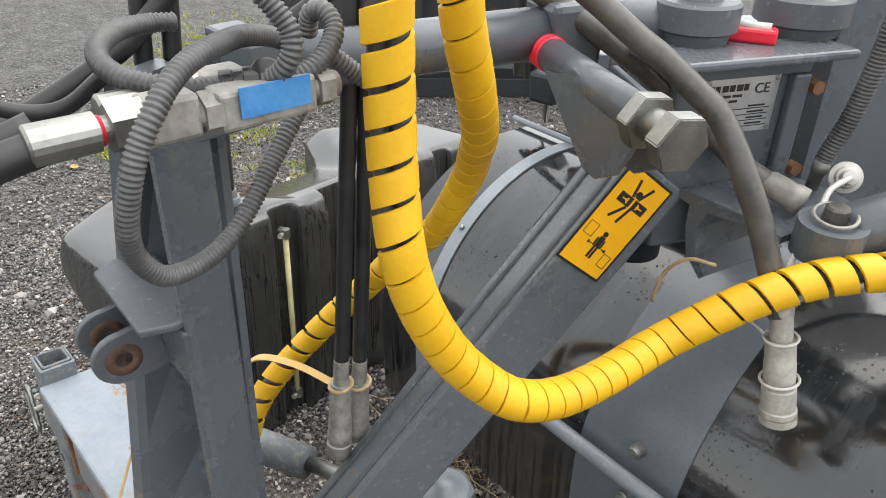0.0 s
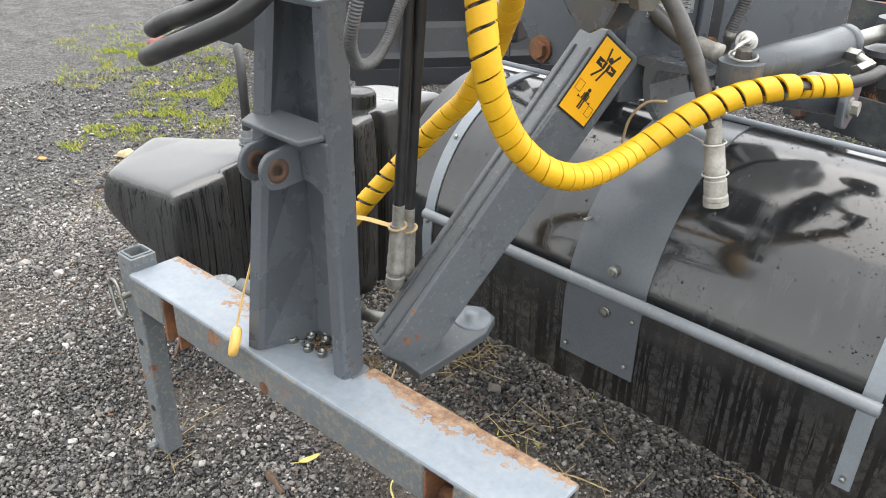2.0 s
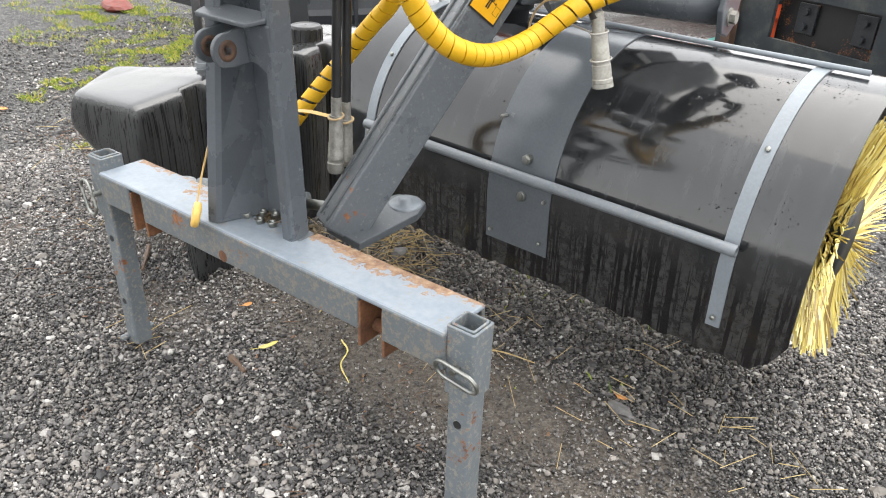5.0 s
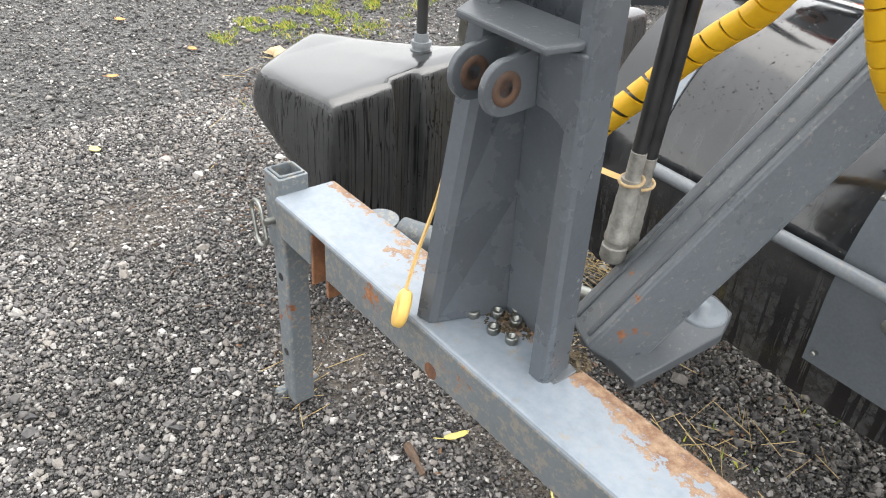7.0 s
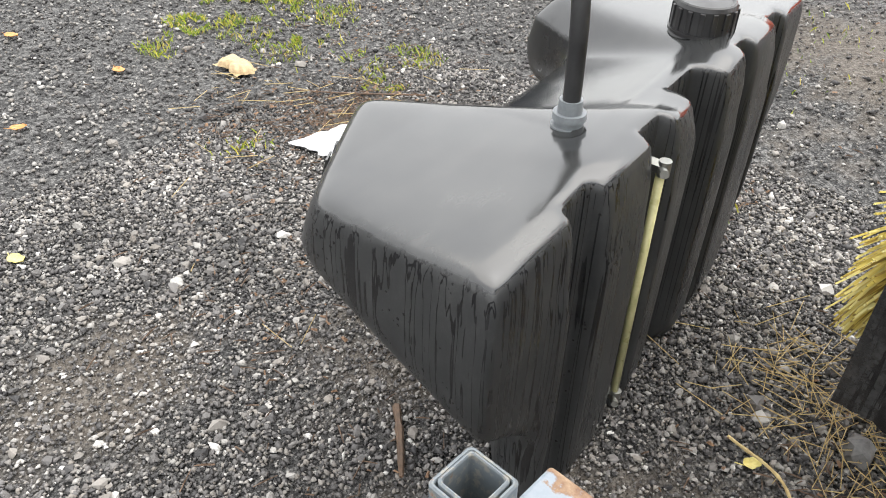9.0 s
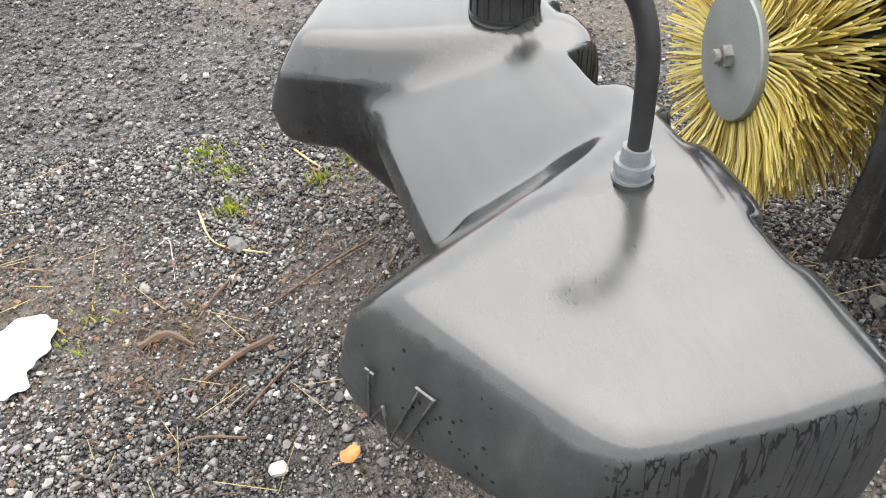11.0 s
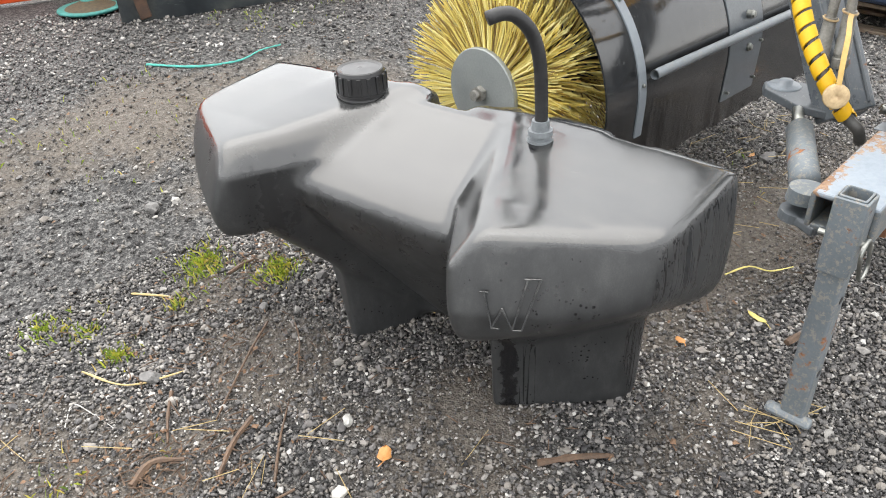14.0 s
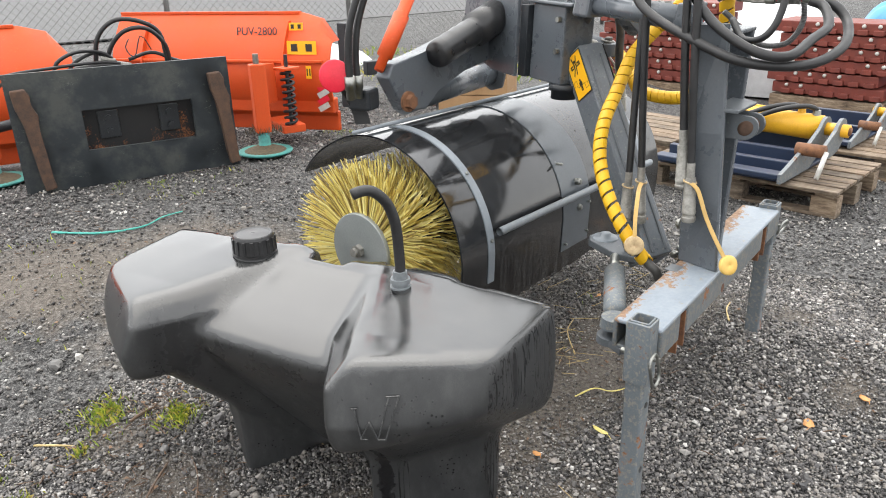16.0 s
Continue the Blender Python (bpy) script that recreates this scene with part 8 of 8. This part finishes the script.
for x, y, turn, long, wide, mat, label in (
    (-0.280, 0.224, 75, 0.062, 0.020, LEAF_YELLOW, "slender yellow fallen leaf on gravel"),
    (-1.286, 0.623, 40, 0.045, 0.035, LEAF_ORANGE, "curled orange fallen leaf on gravel"),
    (0.640, 0.670, 10, 0.030, 0.020, LEAF_ORANGE, "small orange leaf on dark soil"),
    (-2.110, 0.013, 20, 0.050, 0.036, LEAF_YELLOW, "pale yellow leaf on gravel"),
    (-0.487, 0.727, 60, 0.040, 0.028, LEAF_YELLOW, "pale torn leaf on gravel"),
    (0.110, -0.310, 15, 0.050, 0.036, LEAF_ORANGE, "flat tan leaf on gravel"),
    (0.340, -0.430, 50, 0.040, 0.030, LEAF_ORANGE, "orange leaf on gravel"),
    (-3.600, 0.600, 30, 0.060, 0.045, LEAF_ORANGE, "orange leaf on the yard"),
    (-2.800, 0.300, 70, 0.050, 0.040, LEAF_ORANGE, "orange leaf on the yard"),
    (-0.500, 0.330, 80, 0.030, 0.022, LEAF_ORANGE, "small orange leaf beside the tank"),
    (-3.000, 0.750, 10, 0.055, 0.040, LEAF_ORANGE, "brown leaf on the yard"),
    (1.050, -0.550, 10, 0.055, 0.040, LEAF_ORANGE, "orange leaf on gravel"),
    (1.350, 0.150, 35, 0.060, 0.040, LEAF_ORANGE, "tan leaf on gravel"),
):
    leaf("fallen_leaf", (x, y), turn, long, wide, mat, label)


def stick(points, r, mat, label):
    pts = [(x, y, float(rise(x, y)) + r * 0.8 + z) for x, y, z in points]
    bm = bmesh.new()
    xyz, tang, s = spline(pts, 0.015)
    u, v = frames_along(tang)
    rng = np.random.default_rng(len(pts) * 7 + int(1000 * abs(points[0][0])))
    rings = []
    for i in range(len(xyz)):
        rad = r * (0.75 + 0.5 * rng.random()) * (1 - 0.4 * i / len(xyz))
        rings.append([bm.verts.new(Vector(xyz[i] + rad * (math.cos(k * 1.047) * u[i] + math.sin(k * 1.047) * v[i]))) for k in range(6)])
    for p, q in zip(rings, rings[1:]):
        for k in range(6):
            bm.faces.new((p[k], p[(k + 1) % 6], q[(k + 1) % 6], q[k]))
    bm.faces.new(rings[0][::-1])
    bm.faces.new(rings[-1])
    tagged(part("stick", bm, mat), label, "stick", "sticks on the ground")


for pts, r, mat, label in (
    ([(-0.325, 0.121, 0), (-0.237, 0.100, 0)], 0.010, BARK, "short brown broken stick on gravel"),
    ([(-1.50, 0.75, 0), (-1.42, 0.84, 0.005), (-1.33, 0.93, 0)], 0.004, BARK, "thin dark twig on gravel"),
    ([(-1.66, 0.68, 0), (-1.58, 0.72, 0), (-1.48, 0.70, 0.004)], 0.005, BARK, "thin dark twig on gravel"),
    ([(-1.25, 1.00, 0), (-1.17, 1.10, 0.006), (-1.12, 1.20, 0)], 0.003, BARK, "thin dark twig on gravel"),
    ([(-0.55, 0.75, 0.01), (-0.42, 0.70, 0.03), (-0.34, 0.58, 0.01), (-0.30, 0.45, 0)], 0.004, STRAW, "dead straw stem beside the tank"),
    ([(0.12, 0.52, 0), (0.25, 0.62, 0.01), (0.38, 0.66, 0)], 0.003, STRAW, "dead straw stem on dark soil"),
    ([(0.62, 0.10, 0.0), (0.72, 0.14, 0.01), (0.84, 0.16, 0)], 0.004, STRAW, "dead straw stem by the leg"),
):
    stick(pts, r, mat, label)
for pts, r, mat, label in (
    ([(-0.14, 0.385, 0), (-0.075, 0.345, 0.012), (-0.05, 0.29, 0.006), (0.02, 0.25, 0)], 0.003, LEAF_YELLOW, "bent yellow straw under the beam"),
    ([(-2.05, 1.42, 0), (-2.25, 1.22, 0.01), (-2.42, 1.12, 0)], 0.004, BARK, "dark dead stem on the yard"),
    ([(0.02, -0.72, 0), (-0.05, -0.66, 0.0)], 0.008, STRAW, "pale stick on gravel"),
    ([(-1.181, 1.236, 0), (-1.30, 1.15, 0.008), (-1.482, 1.017, 0)], 0.0045, BARK, "long thin dark twig on muddy gravel"),
):
    stick(pts, r, mat, label)
for pts, r, mat, label in (
    ([(-1.426, 0.942, 0.012), (-1.501, 0.912, 0.006), (-1.582, 0.852, 0)], 0.008, BARK, "wet reddish brown stick on gravel"),
    ([(-1.509, 1.187, 0), (-1.56, 1.11, 0.006), (-1.602, 1.037, 0)], 0.005, BARK, "thin brown twig on gravel"),
    ([(-1.374, 1.679, 0), (-1.34, 1.62, 0.005), (-1.299, 1.567, 0)], 0.004, STRAW, "pale straw stem on gravel"),
    ([(-1.12, 1.537, 0), (-1.06, 1.54, 0.006), (-1.016, 1.542, 0)], 0.006, BARK, "short brown twig beside the moss"),
    ([(-1.631, 1.442, 0), (-1.574, 1.292, 0.006), (-1.439, 1.23, 0)], 0.0035, STRAW, "curved pale stem on gravel"),
    ([(-1.72, 0.98, 0), (-1.66, 1.0, 0.01), (-1.60, 0.96, 0)], 0.009, BARK, "wet piece of bark on gravel"),
    ([(-1.747, 1.276, 0), (-1.70, 1.34, 0.0), (-1.68, 1.27, 0.0), (-1.666, 1.185, 0)], 0.0018, WHITE_PLASTIC, "thin white plastic band on gravel"),
    ([(-1.076, 0.353, 0), (-1.01, 0.30, 0.004), (-0.946, 0.242, 0)], 0.009, BARK, "flat wet piece of reddish wood on gravel"),
):
    stick(pts, r, mat, label)


def make_litter():
    """Small twigs, bark and leaf crumbs lying about."""
    rng = np.random.default_rng(31)
    for mat, label, share in ((BARK, "scattered brown twigs and bark crumbs", 1.0), (LEAF_BROWN, "scattered brown leaf crumbs", 0.45)):
        verts, faces = [], []
        for cx, cy, r, count in ((-1.75, 0.75, 0.35, 120), (-2.12, 1.12, 0.20, 260), (-2.3, 0.85, 0.25, 120), (-1.67, 0.98, 0.14, 150), (-1.4, 1.3, 0.35, 160), (-1.0, 1.55, 0.12, 70), (-1.45, 0.35, 0.25, 80), (-2.2, 1.15, 0.4, 120), (-1.3, 1.1, 0.3, 50), (-0.9, 0.2, 0.25, 40), (0.1, 0.5, 0.4, 90), (-0.4, 0.75, 0.2, 60), (-0.3, 2.4, 0.8, 160), (-2.6, 1.6, 0.5, 120), (0.2, -0.4, 0.6, 50)):
            for _ in range(int(count * share)):
                x, y = rng.normal(cx, r * 0.6), rng.normal(cy, r * 0.6)
                q, l = rng.uniform(0, 6.283), rng.uniform(0.008, 0.05) if mat == BARK else rng.uniform(0.006, 0.016)
                w = rng.uniform(0.0008, 0.0022) if mat == BARK else l * rng.uniform(0.15, 0.5)
                c, s, z = math.cos(q), math.sin(q), float(rise(x, y)) + rng.uniform(0.004, 0.012)
                up, i = rng.uniform(0.001, 0.006), len(verts)
                verts += [(x - s * w, y + c * w, z), (x + s * w, y - c * w, z), (x + c * l + s * w * 0.6, y + s * l - c * w * 0.6, z + up), (x + c * l - s * w * 0.6, y + s * l + c * w * 0.6, z + up), (x + c * l * 0.5, y + s * l * 0.5, z + up + 0.002)]
                faces += [(i, i + 1, i + 4), (i + 1, i + 2, i + 4), (i + 2, i + 3, i + 4), (i + 3, i, i + 4)]
        tagged(part_data("litter", verts, faces, mat), label, "litter", "", "stuff")


make_litter()


def make_straw():
    rng = np.random.default_rng(23)
    verts, faces = [], []
    for cx, cy, r, count in ((-0.46, 1.02, 0.17, 170), (-0.30, 0.84, 0.12, 70), (0.10, 0.66, 0.20, 40), (0.55, 0.62, 0.30, 25), (-0.60, 0.02, 0.06, 14), (1.0, 0.70, 0.15, 15), (-1.6, 0.7, 0.3, 20), (-2.3, 1.1, 0.4, 50)):
        for _ in range(count):
            x, y = rng.normal(cx, r * 0.6), rng.normal(cy, r * 0.6)
            q, l = rng.uniform(0, 6.283), rng.uniform(0.03, 0.13)
            c, s, z = math.cos(q), math.sin(q), float(rise(x, y)) + rng.uniform(0.004, 0.02)
            lift = rng.uniform(0, 0.02)
            i, w = len(verts), 0.0009
            verts += [(x - s * w, y + c * w, z), (x + s * w, y - c * w, z), (x, y, z + 2 * w), (x + c * l - s * w, y + s * l + c * w, z + lift), (x + c * l + s * w, y + s * l - c * w, z + lift), (x + c * l, y + s * l, z + lift + 2 * w)]
            faces += [(i, i + 1, i + 4, i + 3), (i + 1, i + 2, i + 5, i + 4), (i + 2, i, i + 3, i + 5)]
    tagged(part_data("straw", verts, faces, STRAW), "scattered dead straw on wet soil", "straw", "", "stuff")


make_straw()


def pebble(c, size, mat, label, seed):
    rng = random.Random(seed)
    bm = bmesh.new()
    bmesh.ops.create_icosphere(bm, subdivisions=2, radius=1.0)
    for v in bm.verts:
        n = noise.noise(v.co * 1.7 + Vector((seed, 0, 0)))
        v.co = Vector((v.co.x * size[0], v.co.y * size[1], v.co.z * size[2])) * (1 + 0.35 * n)
        v.co.rotate(Euler((0, 0, seed)))
        v.co += Vector((c[0], c[1], float(rise(c[0], c[1])) + size[2] * 0.5))
    tagged(part("stone", bm, mat), label, "stone", "larger stones")


for k, (x, y, sx, sy, sz) in enumerate(((-1.274, 0.768, 0.020, 0.012, 0.012), (-1.522, 1.278, 0.032, 0.022, 0.014), (-1.42, 0.62, 0.022, 0.016, 0.012), (-1.15, 1.30, 0.018, 0.014, 0.012), (-0.35, 0.90, 0.04, 0.03, 0.02), (0.66, 0.62, 0.045, 0.022, 0.016), (-1.75, 0.25, 0.016, 0.016, 0.012), (-1.1, 2.05, 0.03, 0.025, 0.02))):
    pebble((x, y), (sx, sy, sz), PALE_STONE if k in (0, 2, 6) else GREY_STONE, "pale chipped stone on the gravel" if k in (0, 2, 6) else "rounded grey stone on the gravel", k + 1)

# teal strap lying on the yard, and torn white paper
stick([(-0.55, 3.08, 0), (-0.41, 2.87, 0), (-0.23, 2.80, 0.0), (-0.09, 2.82, 0.01), (0.04, 2.84, 0)], 0.006, GREEN_STRAP, "faded teal strap lying on the yard")
crumpled("paper_scrap", (-2.72, 1.08, 0.005), (0.075, 0.05, 0.03), DIRTY_CAP, "torn tan paper scrap on the yard", "paper scrap", 8)
crumpled("paper_scrap", (-2.00, 0.99, 0.008), (0.085, 0.10, 0.022), WHITE_SHEET, "torn white paper scrap beside the moss", "paper scrap", 12)
pebble((-5.0, 2.65), (0.22, 0.12, 0.05), TRACK_RED, "reddish drain cover stone in the moss", 31)
